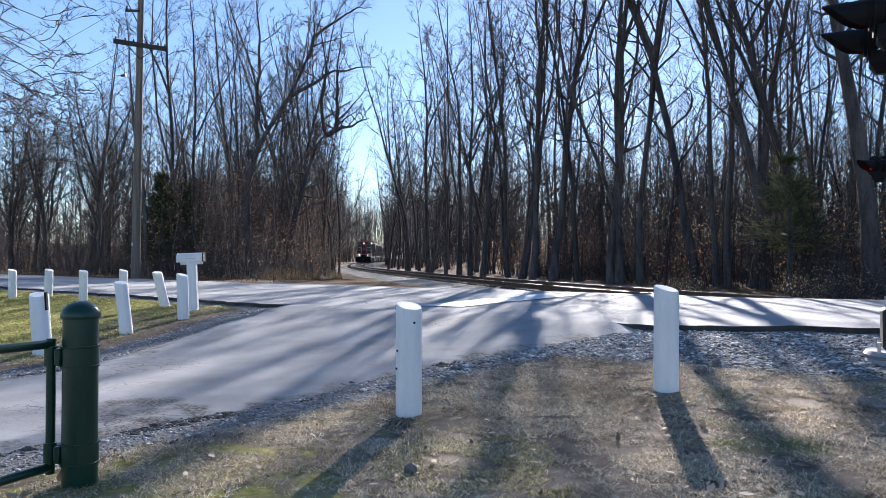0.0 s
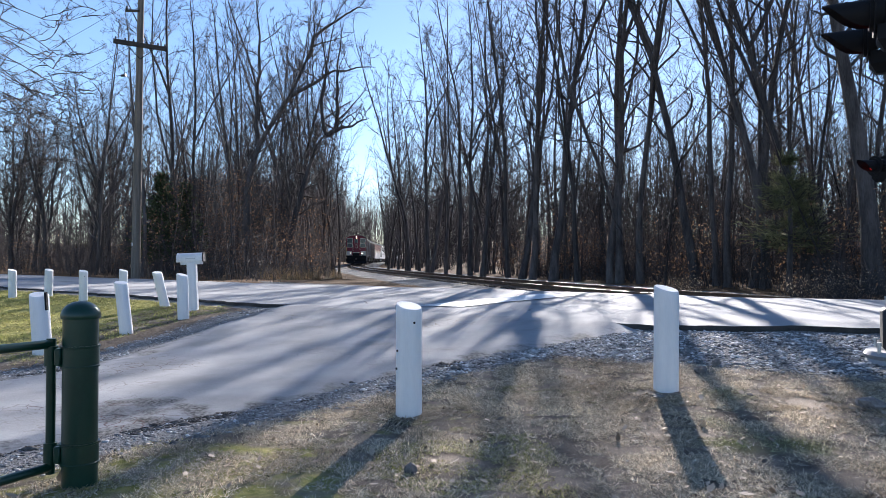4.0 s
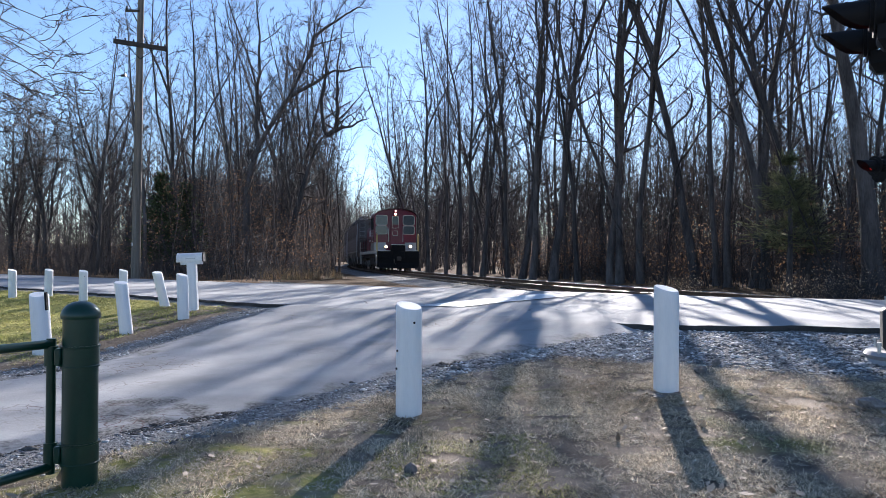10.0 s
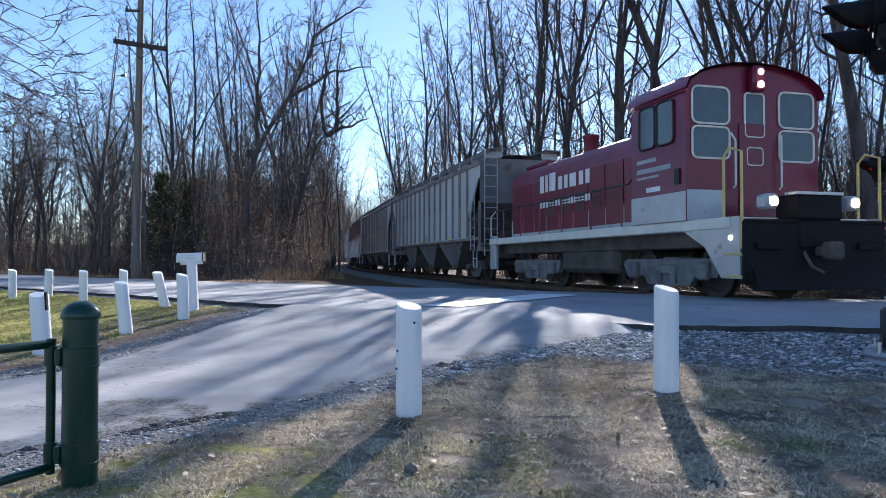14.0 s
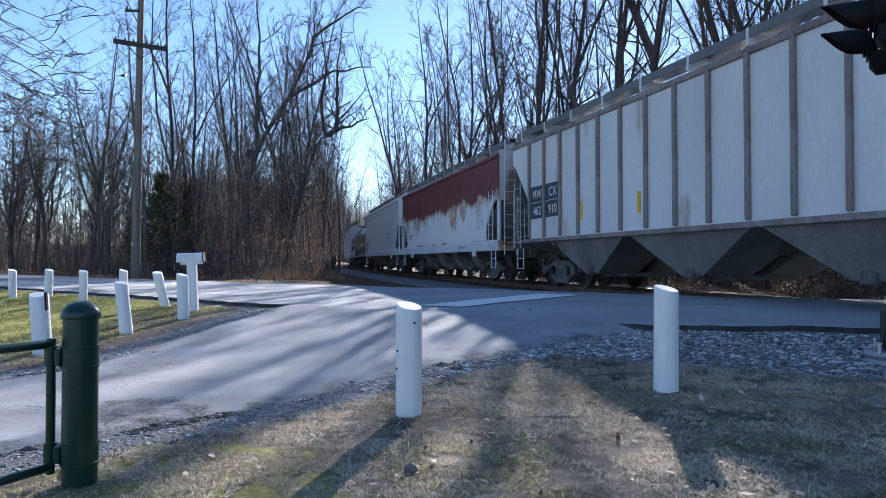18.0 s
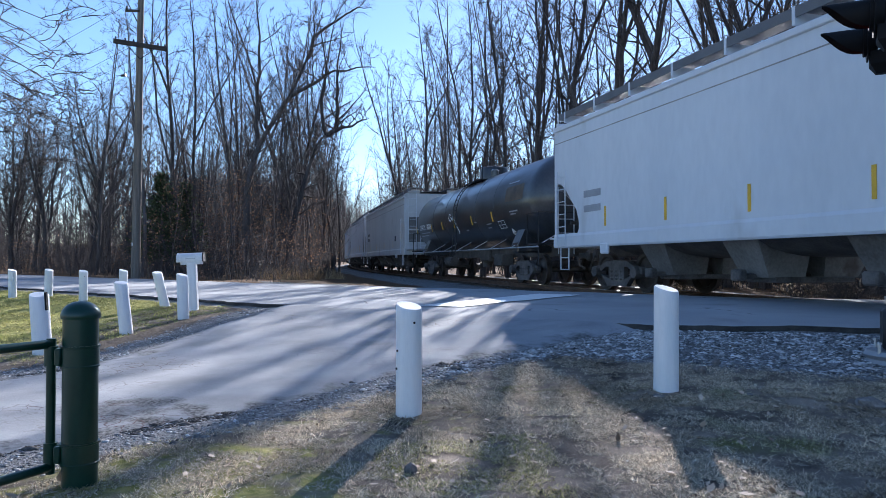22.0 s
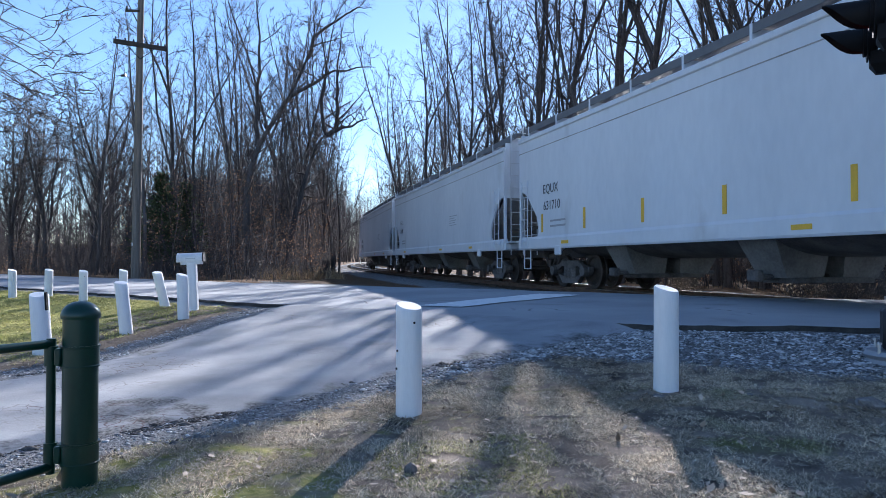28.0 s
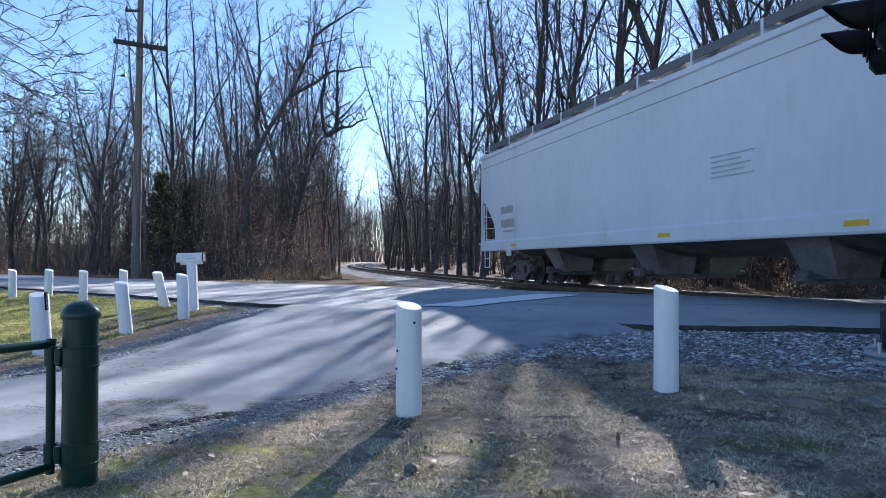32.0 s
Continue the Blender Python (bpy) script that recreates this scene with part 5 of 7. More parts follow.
# ---- the train ----
RED = material("red_paint", (0.125, 0.003, 0.022), (0.20, 0.006, 0.036), 0.4, 0, 1.2, 0.06, 30, spots=((0.10, 0.03, 0.03), 2.2, 0.68), coat=0.2)
LOCO_GREY = material("grey_paint", (0.36, 0.37, 0.38), (0.50, 0.51, 0.52), 0.4, 0, 1.5, 0.08, 30, spots=((0.2, 0.18, 0.16), 3, 0.66), coat=0.5)
PALE_LINE = plain("pale_rail_paint", (0.72, 0.70, 0.62), 0.5)
RAIL_YELLOW = plain("yellow_rail_paint", (0.62, 0.47, 0.17), 0.5)
LOCO_TRUCK = material("dusty_truck", (0.10, 0.10, 0.102), (0.24, 0.238, 0.235), 0.8, 0.1, 3, 0.3, 25)
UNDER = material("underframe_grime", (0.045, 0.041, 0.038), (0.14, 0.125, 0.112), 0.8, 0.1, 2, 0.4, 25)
TRUCK = material("truck_grime", (0.05, 0.046, 0.045), (0.16, 0.146, 0.136), 0.8, 0.1, 3, 0.3, 25)
WHEEL = material("wheel_steel", (0.03, 0.025, 0.022), (0.09, 0.073, 0.062), 0.55, 0.5, 4, 0.1, 25)
# blue-grey base lightened to stand in for sky reflected in the panes
GLASS = plain("cab_glass", (0.085, 0.11, 0.125), 0.05)
YELLOW = plain("yellow_reflector", (0.75, 0.45, 0.03), 0.5)
LETTER_DARK = plain("dark_lettering", (0.05, 0.055, 0.07), 0.6)
LETTER_WHITE = plain("white_lettering", (0.78, 0.78, 0.76), 0.6)
LETTER_FAINT = plain("faded_lettering", (0.44, 0.46, 0.49), 0.6)
LETTER_GREY = plain("worn_lettering", (0.34, 0.35, 0.37), 0.6)
NAVY = plain("navy_panel", (0.03, 0.045, 0.075), 0.6)
HEADLIGHT = glow("headlight", (1.0, 0.60, 0.28), 9.0)
DIMLIGHT = glow("dim_headlight", (1.0, 0.85, 0.7), 0.8)
RIB_GREY = material("hopper_grey", (0.42, 0.435, 0.455), (0.60, 0.61, 0.625), 0.45, 0, 0.7, 0.15, 18, spots=((0.25, 0.16, 0.11), 1.1, 0.62), stretch=(1, 1, 0.35))
RIB_PALE = material("hopper_pale_panels", (0.56, 0.56, 0.56), (0.74, 0.74, 0.74), 0.55, 0, 0.7, 0.15, 18, spots=((0.3, 0.2, 0.14), 1.1, 0.64), stretch=(1, 1, 0.35))
RIB_DARK = material("hopper_rib", (0.13, 0.085, 0.07), (0.33, 0.30, 0.285), 0.6, 0, 1.6, 0.15, 18, spots=((0.17, 0.09, 0.06), 1.6, 0.58), stretch=(1, 1, 0.5))
HOPPER_WHITE = material("hopper_white", (0.60, 0.63, 0.67), (0.71, 0.735, 0.77), 0.42, 0, 0.5, 0.10, 7, spots=((0.53, 0.54, 0.555), 0.9, 0.64), stretch=(1, 1, 0.4))
HOPPER_PALE = material("hopper_pale_grey", (0.50, 0.51, 0.515), (0.64, 0.645, 0.65), 0.42, 0, 0.5, 0.10, 7, spots=((0.4, 0.39, 0.38), 0.9, 0.62), stretch=(1, 1, 0.4))
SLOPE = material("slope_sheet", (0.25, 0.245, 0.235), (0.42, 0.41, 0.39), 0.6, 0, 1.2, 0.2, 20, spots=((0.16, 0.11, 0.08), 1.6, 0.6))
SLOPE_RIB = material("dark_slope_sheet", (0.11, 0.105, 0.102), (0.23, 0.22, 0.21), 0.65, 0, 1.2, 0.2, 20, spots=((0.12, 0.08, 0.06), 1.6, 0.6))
# both bay greys are darkened to hold the shade under the car; the spots are grime
BAY_DARK = material("shaded_grimy_bay", (0.10, 0.096, 0.09), (0.24, 0.232, 0.22), 0.7, 0, 1.2, 0.2, 20, spots=((0.1, 0.08, 0.065), 1.8, 0.6))
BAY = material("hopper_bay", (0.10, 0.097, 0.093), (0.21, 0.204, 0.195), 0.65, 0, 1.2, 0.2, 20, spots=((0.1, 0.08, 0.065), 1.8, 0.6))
WALKWAY = plain("walkway_grating", (0.15, 0.15, 0.155), 0.6, 0.3)
TANK_BLACK = material("tank_black", (0.022, 0.024, 0.028), (0.055, 0.058, 0.064), 0.32, 0, 0.6, 0.06, 12, spots=((0.06, 0.058, 0.056), 0.8, 0.62), coat=0.5)


PANEL_BROWN = material("faded_stencil", (0.06, 0.042, 0.028), (0.13, 0.092, 0.058), 0.6, 0, 3, 0.1, 30)


def rusty_white():
    """White paint with a band of dark red rust that runs down from the top in streaks."""
    m = material("rusted_white", (0.72, 0.735, 0.755), (0.81, 0.82, 0.835), 0.5, 0, 0.5, 0.12, 9, stretch=(1, 1, 0.5))
    n, l = m.node_tree.nodes, m.node_tree.links
    b = n["Principled BSDF"]
    white = b.inputs["Base Color"].links[0].from_socket
    tc = n.new("ShaderNodeTexCoord").outputs["Object"]
    sep = n.new("ShaderNodeSeparateXYZ")
    l.new(tc, sep.inputs[0])
    mp = n.new("ShaderNodeMapping")
    mp.inputs["Scale"].default_value = (0.2, 0.62, 0.14)
    l.new(tc, mp.inputs["Vector"])
    streak = n.new("ShaderNodeTexNoise")
    streak.inputs["Scale"].default_value, streak.inputs["Detail"].default_value = 1.6, 6
    l.new(mp.outputs["Vector"], streak.inputs["Vector"])
    h = n.new("ShaderNodeMath")
    h.operation = "MULTIPLY_ADD"
    h.inputs[1].default_value = 1.5
    l.new(streak.outputs["Fac"], h.inputs[0])
    l.new(sep.outputs["Z"], h.inputs[2])
    # broad tan stains hang under the rust in places
    mp2 = n.new("ShaderNodeMapping")
    mp2.inputs["Scale"].default_value, mp2.inputs["Location"].default_value = (0.2, 0.55, 0.32), (3.1, 7.7, 1.2)
    l.new(tc, mp2.inputs["Vector"])
    blot = n.new("ShaderNodeTexNoise")
    blot.inputs["Scale"].default_value, blot.inputs["Detail"].default_value = 1.5, 4
    l.new(mp2.outputs["Vector"], blot.inputs["Vector"])
    h2 = n.new("ShaderNodeMath")
    h2.operation = "MULTIPLY_ADD"
    h2.inputs[1].default_value = 4.2
    l.new(blot.outputs["Fac"], h2.inputs[0])
    l.new(sep.outputs["Z"], h2.inputs[2])
    # short rust marks along the foot of the sheet
    h3 = n.new("ShaderNodeMath")
    h3.operation = "MULTIPLY_ADD"
    h3.inputs[1].default_value = -1.6
    l.new(sep.outputs["Z"], h3.inputs[0])
    l.new(streak.outputs["Fac"], h3.inputs[2])
    col = white
    for src, lo, hi, c1, c2 in ((h2, 4.45, 4.85, (0.36, 0.22, 0.12), (0.62, 0.56, 0.48)), (h3, -1.74, -1.66, (0.34, 0.17, 0.09), (0.5, 0.34, 0.22)),
                                (h, 3.42, 3.6, (0.40, 0.26, 0.16), (0.56, 0.46, 0.36)), (h, 3.56, 3.66, (0.12, 0.021, 0.026), (0.19, 0.042, 0.042))):
        mr = n.new("ShaderNodeMapRange")
        mr.inputs["From Min"].default_value, mr.inputs["From Max"].default_value = lo, hi
        l.new(src.outputs[0], mr.inputs["Value"])
        no = n.new("ShaderNodeTexNoise")
        no.inputs["Scale"].default_value = 3.0
        l.new(tc, no.inputs["Vector"])
        rp = n.new("ShaderNodeValToRGB")
        rp.color_ramp.elements[0].position, rp.color_ramp.elements[1].position = 0.35, 0.65
        rp.color_ramp.elements[0].color, rp.color_ramp.elements[1].color = (*c1, 1), (*c2, 1)
        l.new(no.outputs["Fac"], rp.inputs["Fac"])
        mx = n.new("ShaderNodeMix")
        mx.data_type = "RGBA"
        l.new(mr.outputs["Result"], mx.inputs["Factor"])
        l.new(col, mx.inputs["A"])
        l.new(rp.outputs["Color"], mx.inputs["B"])
        col = mx.outputs["Result"]
    l.new(col, b.inputs["Base Color"])
    return m


RUSTED = rusty_white()
WHEELSETS = []      # (object, wheel radius, height of the axle, place along the truck)
FACE = Matrix(((0, 0, 1, 0), (1, 0, 0, 0), (0, 1, 0, 0), (0, 0, 0, 1)))      # writing that reads from the +X side


def lettering(text, size, y, z, x, mat, parent, label="", align="LEFT", tilt=0.0):
    c = bpy.data.curves.new("lettering", "FONT")
    c.body, c.size, c.align_x = text, size, align
    c.extrude = 0.0015
    tmp = bpy.data.objects.new("lettering_curve", c)
    scene.collection.objects.link(tmp)
    bpy.context.view_layer.update()
    me = bpy.data.meshes.new_from_object(tmp.evaluated_get(bpy.context.evaluated_depsgraph_get()))
    bpy.data.objects.remove(tmp)
    me.materials.clear()
    me.materials.append(mat)
    ob = new("lettering", me)
    ob.parent = parent
    ob.matrix_basis = Matrix.Translation((x, y, z)) @ Matrix.Rotation(radians(tilt), 4, "Y") @ FACE
    return tagged(ob, label)


def bars(rows, y, z, x, mat, parent, label="unreadable lettering"):
    """Rows (width, height, drop) of plain bars in the place of small writing."""
    for w, h, drop in rows:
        part("lettering", Shape().box((x, y + w / 2, z - drop), (0.004, w, h)), mat, parent, label, smooth=False)


def wheel_mesh(r):
    sh = Shape()
    for sx in (-1, 1):
        prof = [(0.10, -0.09), (0.13, -0.07), (r * 0.72, -0.03), (r * 0.8, -0.066), (r, -0.066), (r, 0.04), (r + 0.028, 0.05), (r + 0.028, 0.066), (r * 0.8, 0.066), (r * 0.72, 0.02), (0.13, 0.05), (0.1, 0.09)]
        sh.lathe([(q, -sx * h) for q, h in prof], (sx * 0.755, 0, 0), 24, 0)
    sh.tube([(-1.0, 0, 0), (1.0, 0, 0)], 0.085, 10)
    # bolts on the hubs
    for sx in (-1, 1):
        for k in range(3):
            a = k * 2.094
            sh.box((sx * 1.0, 0.05 * math.cos(a), 0.05 * math.sin(a)), (0.03, 0.03, 0.03))
    return sh.mesh("wheelset", WHEEL, True)


WHEEL_CAR, WHEEL_LOCO = wheel_mesh(0.457), wheel_mesh(0.508)


def truck(parent, y, base=1.75, r=0.457, loco=False):
    """A two-axle truck: cast side frames with springs, bolster, and two turning wheelsets."""
    sh = Shape()
    for sx in (-1, 1):
        x = sx * 1.0
        h = base / 2
        if loco:
            out = [(-h - 0.5, r + 0.14), (-h - 0.35, r + 0.24), (h + 0.35, r + 0.24), (h + 0.5, r + 0.14), (h + 0.32, r - 0.12), (h - 0.35, r - 0.12), (h - 0.5, r - 0.3), (-h + 0.5, r - 0.3), (-h + 0.35, r - 0.12), (-h - 0.32, r - 0.12)]
            sh.prism([(a, b) for a, b in out], 0, x - 0.07, x + 0.07)
            for yy in (-h, h):
                sh.box((x + sx * 0.1, yy, r), (0.16, 0.34, 0.34), 0.04)
            sh.box((x + sx * 0.06, 0, r + 0.02), (0.12, 0.7, 0.22), 0.04)
            for yy in (-0.25, 0.25):
                sh.lathe([(0.07, -0.12), (0.07, 0.12)], (x + sx * 0.1, yy, r - 0.14), 10, 2)
        else:
            top = [(-h - 0.22, r + 0.10), (-h + 0.12, r + 0.14), (-0.42, r + 0.26), (0.42, r + 0.26), (h - 0.12, r + 0.14), (h + 0.22, r + 0.10), (h + 0.22, r - 0.03), (h - 0.1, r - 0.02), (0.48, r + 0.12), (0.34, r + 0.12), (0.34, r - 0.16), (h - 0.18, r - 0.06), (0.42, r - 0.33), (-0.42, r - 0.33), (-h + 0.18, r - 0.06), (-0.34, r - 0.16), (-0.34, r + 0.12), (-0.48, r + 0.12), (-h + 0.1, r - 0.02), (-h - 0.22, r - 0.03)]
            sh.prism(top, 0, x - 0.06, x + 0.06)
            for yy in (-h, h):
                sh.lathe([(0.0, -0.13), (0.13, -0.13), (0.15, 0.0), (0.13, 0.13), (0.0, 0.13)], (x + sx * 0.03, yy, r), 12, 0)
            for yy in (-0.2, 0.0, 0.2):
                sh.lathe([(0.075, -0.13), (0.095, -0.09), (0.075, -0.05), (0.095, 0.0), (0.075, 0.05), (0.095, 0.09), (0.075, 0.13)], (x, yy, r - 0.06), 8, 2)
    sh.box((0, 0, r + 0.18), (2.1, 0.42, 0.2), 0.03)
    t = part("truck", sh, LOCO_TRUCK if loco else TRUCK, parent, "grimy cast steel truck", m=pose(0, y, 0))
    for yy in (-base / 2, base / 2):
        w = new("wheelset", WHEEL_LOCO if loco else WHEEL_CAR)
        w.parent = t
        w.matrix_basis = pose(0, yy, r)
        WHEELSETS.append((w, r, r, yy))
    return t


def ladder(parent, p0, p1, across, n, mat, r=0.014):
    """Two stiles from p0 to p1, a step apart along across, with n rungs."""
    sh = Shape()
    p0, p1, ac = Vector(p0), Vector(p1), Vector(across)
    for o in (0, 1):
        sh.tube([p0 + ac * o, p1 + ac * o], r, 6)
    for k in range(n):
        q = p0.lerp(p1, (k + 0.5) / n)
        sh.tube([q, q + ac], r * 0.85, 6)
    return part("ladder", sh, mat, parent, "painted steel ladder")


def coupler(parent, y, sg):
    sh = Shape()
    sh.box((0, y - sg * 0.35, 0.87), (0.16, 0.75, 0.16), 0.02)
    sh.box((0, y + sg * 0.02, 0.87), (0.3, 0.26, 0.3), 0.05)
    sh.tube([(0.3, y - sg * 0.3, 0.85), (0.32, y - sg * 0.1, 0.6), (0.22, y + sg * 0.05, 0.5)], 0.03, 6)
    return part("coupler", sh, UNDER, parent, "rusty knuckle coupler with a hanging air hose")


def hopper(label, L, side_mat, slope_mat, ribs=0, bays=3, eave=4.1, sill=True, window_end=False, top=4.45, name="hopper_car", floor=1.18):
    """A covered hopper car. +Y is forward, z 0 the rail."""
    car = thing(name, label, "hopper car", "freight cars of the train")
    h = (L - 1.25) / 2
    hx = 1.58
    z0 = 1.38 if sill else floor
    cut = 1.55 if not ribs else 1.45
    zc = 2.68 if not ribs else 2.75
    for sx in (-1, 1):
        sh = Shape()
        if window_end:
            out = [(-h, z0), (h, z0), (h, eave), (-h, eave)]
        elif ribs:
            out = [(-h + 1.3, z0), (h - 1.3, z0), (h - 1.3, 2.3), (h - 0.2, 3.5), (h, 3.62), (h, eave), (-h, eave), (-h, 3.62), (-h + 0.2, 3.5), (-h + 1.3, 2.3)]
        else:
            out = [(-h + 1.25, z0), (h - 1.25, z0), (h - 1.33, 1.5), (h - 1.33, 1.68), (h - 1.22, 1.95), (h - 0.62, 2.52), (h - 0.35, zc), (h, zc + 0.03), (h, eave), (-h, eave), (-h, zc + 0.03), (-h + 0.35, zc), (-h + 0.62, 2.52), (-h + 1.22, 1.95), (-h + 1.33, 1.68), (-h + 1.33, 1.5)]
        sh.prism(out, 0, sx * hx - 0.025, sx * hx + 0.025)
        part("side_sheet", sh, side_mat, car, smooth=False)
        if sill:
            sh = Shape()
            sh.loft([[(sx * a, yy, b) for a, b in ((hx - 0.1, 1.05), (hx + 0.03, 1.05), (hx + 0.05, 1.09), (hx + 0.05, 1.33), (hx + 0.02, 1.40), (hx - 0.1, 1.40))] for yy in (-h, h)])
            part("side_sill", sh, side_mat if side_mat is not RUSTED else HOPPER_WHITE, car, "painted steel side sill", smooth=False)
        else:
            sh = Shape()
            sh.box((sx * hx, 0, z0 - 0.05), (0.1, 2 * h, 0.1), 0.01)
            part("side_sill", sh, RIB_DARK, car, "thin steel side sill", smooth=False)
        # top chord under the roof
        sh = Shape()
        sh.box((sx * (hx + 0.02), 0, eave), (0.1, 2 * h + 0.04, 0.13), 0.02)
        part("top_chord", sh, side_mat if not ribs else RIB_DARK, car, smooth=False)
        if ribs:
            me = Shape().box((0, 0, 0), (0.10, 0.09, eave - z0 - 0.05), 0.02).mesh("rib", RIB_DARK)
            for k in range(ribs):
                yy = -h + 1.32 + (2 * h - 2.64) * k / (ribs - 1)
                rib = new("rib", me)
                rib.parent = car
                rib.matrix_basis = pose(sx * (hx + 0.055), yy, (eave + z0) / 2)
    # roof, hatches, running boards
    sh = Shape()
    arc = [(hx * math.sin(radians(a)) / math.sin(radians(62)), eave + (top - eave) * (math.cos(radians(a)) - math.cos(radians(62))) / (1 - math.cos(radians(62)))) for a in range(-62, 63, 12)]
    arc = [(-hx, eave)] + arc[1:-1] + [(hx, eave)]
    sh.loft([[(a, yy, b) for a, b in arc] for yy in (-h - 0.02, h + 0.02)], closed=False, cap=False)
    sh.loft([[(a, yy, b - 0.05) for a, b in arc] for yy in (-h, h)], closed=False, cap=False)
    part("roof", sh, side_mat if side_mat is not RUSTED else RIB_GREY, car, "arched steel roof")
    n = int(2 * h / 1.2)
    for k in range(n):
        yy = -h + 0.9 + (2 * h - 1.8) * k / (n - 1)
        if k % 2 == 0:
            sh = Shape().box((0, yy, top + 0.04), (0.6, 2.0, 0.12), 0.03)
            part("roof_hatch", sh, SLOPE, car, smooth=False)
    for sx in (-1, 1):
        sh = Shape()
        sh.box((sx * 1.02, 0, top + 0.15), (0.6, 2 * h + 0.6, 0.035))
        sh.box((sx * 1.32, 0, top + 0.08), (0.02, 2 * h + 0.6, 0.17))
        board = part("running_board", sh, WALKWAY, car, "dark grated roof walkway", smooth=False)
        me = Shape().prism([(sx * 0.74, top - 0.12), (sx * 1.342, top - 0.12), (sx * 1.342, top + 0.17), (sx * 1.332, top + 0.17), (sx * 1.3, top + 0.08), (sx * 0.74, top + 0.08)], 1, -0.03, 0.03).mesh("bracket", side_mat if side_mat is not RUSTED else RIB_GREY)
        for k in range(11):
            br = new("bracket", me)
            br.parent = board
            br.matrix_basis = pose(0, -h + 0.05 + (2 * h - 0.1) * k / 10, 0)
        if not ribs:
            part("roof_seam", Shape().box((sx * (hx + 0.027), 0, eave - 0.36), (0.008, 2 * h, 0.022)), SLOPE if side_mat is not RUSTED else side_mat, car, "raised weld seam under the roof", smooth=False)
    # ends
    for sg in (-1, 1):
        sh = Shape()
        if window_end:
            sh.box((0, sg * (h - 0.03), (z0 + eave) / 2 + 0.1), (2 * hx - 0.06, 0.06, eave - z0 + 0.25))
            part("end_sheet", sh, side_mat, car, smooth=False)
            # no holes are cut: dark plates hold the shade of the four openings
            sh = Shape()
            for zz in (2.05, 2.75):
                for xx in (-0.75, 0.75):
                    sh.box((xx, sg * (h + 0.01), zz), (1.2, 0.05, 0.62), 0.02)
            part("opening_shade", sh, SLOPE_RIB, car, "dark plate painted as the shade in an end opening", smooth=False)
        else:
            sh.box((0, sg * (h - 0.03), (zc + eave + 0.2) / 2), (2 * hx - 0.06, 0.06, eave - zc + 0.2))
            part("end_sheet", sh, (SLOPE_RIB if ribs else side_mat) if side_mat is not RUSTED else RIB_GREY, car, smooth=False)
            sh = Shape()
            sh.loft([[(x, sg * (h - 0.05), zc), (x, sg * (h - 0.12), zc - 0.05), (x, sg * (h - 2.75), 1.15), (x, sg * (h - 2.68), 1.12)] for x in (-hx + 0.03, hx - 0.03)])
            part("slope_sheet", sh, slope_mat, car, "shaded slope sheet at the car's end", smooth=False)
            sh = Shape()
            sh.box((0, sg * (h - 0.9), 1.9), (0.12, 0.12, 1.5), 0.02)
            sh.box((0, sg * (h - 0.3), 1.7), (2.6, 0.08, 0.08))
            sh.box((-0.7, sg * (h - 0.4), 1.75), (0.45, 0.5, 0.45), 0.05)
            sh.tube([(-0.2, sg * (h - 0.3), 1.6), (0.7, sg * (h - 0.3), 1.6)], 0.2, 12)
            part("brake_gear", sh, UNDER, car, "brake reservoir and valve on the end platform")
        sh = Shape()
        sh.box((0, sg * (h - 0.05), 1.16), (2 * hx + 0.05, 0.3, 0.22), 0.03)
        sh.box((0, sg * (h + 0.12), 1.3), (2 * hx, 0.45, 0.04))
        part("end_sill", sh, side_mat if not ribs else RIB_DARK, car, smooth=False)
        for sx in (-1, 1):
            sh = Shape()
            sh.box((sx * (hx - 0.02), sg * (h - 0.03), (1.3 + zc) / 2), (0.09, 0.09, zc - 1.2), 0.015)
            part("corner_post", sh, side_mat if not ribs else RIB_DARK, car, smooth=False)
        cm = HOPPER_WHITE if not ribs else RIB_GREY
        ladder(car, (hx + 0.10, sg * (h - 0.75), 1.1), (hx + 0.10, sg * (h - 0.75), 3.0), (0, sg * 0.45, 0), 6, cm)
        ladder(car, (hx - 0.15, sg * (h + 0.14), 0.9), (hx - 0.15, sg * (h + 0.14), eave + 0.5), (-0.45, 0, 0), 10, cm)
        ladder(car, (-hx - 0.10, sg * (h - 0.75), 1.1), (-hx - 0.10, sg * (h - 0.75), 3.0), (0, sg * 0.45, 0), 6, cm)
        if not ribs:
            ladder(car, (-0.75, sg * (h + 0.14), 1.35), (-0.75, sg * (h + 0.14), zc + 0.2), (1.5, 0, 0), 4, cm)
        # stirrup step under the corner
        for sx in (-1, 1):
            sh = Shape()
            sh.tube([(sx * hx, sg * (h - 0.75), 1.1), (sx * hx, sg * (h - 0.75), 0.5), (sx * hx, sg * (h - 0.3), 0.5), (sx * hx, sg * (h - 0.3), 1.1)], 0.018, 6)
            sh.tube([(sx * hx, sg * (h - 0.75), 0.8), (sx * hx, sg * (h - 0.3), 0.8)], 0.016, 6)
            part("step", sh, cm, car, "stirrup step")
        coupler(car, sg * (L / 2 - 0.08), sg)
        truck(car, sg * (L / 2 - 2.75))
    # centre sill and bays
    sh = Shape().box((0, 0, 0.98), (0.5, L - 1.4, 0.34), 0.02)
    part("centre_sill", sh, UNDER, car, smooth=False)
    span = 2 * h - 5.2 if not ribs else 2 * h - 4.6
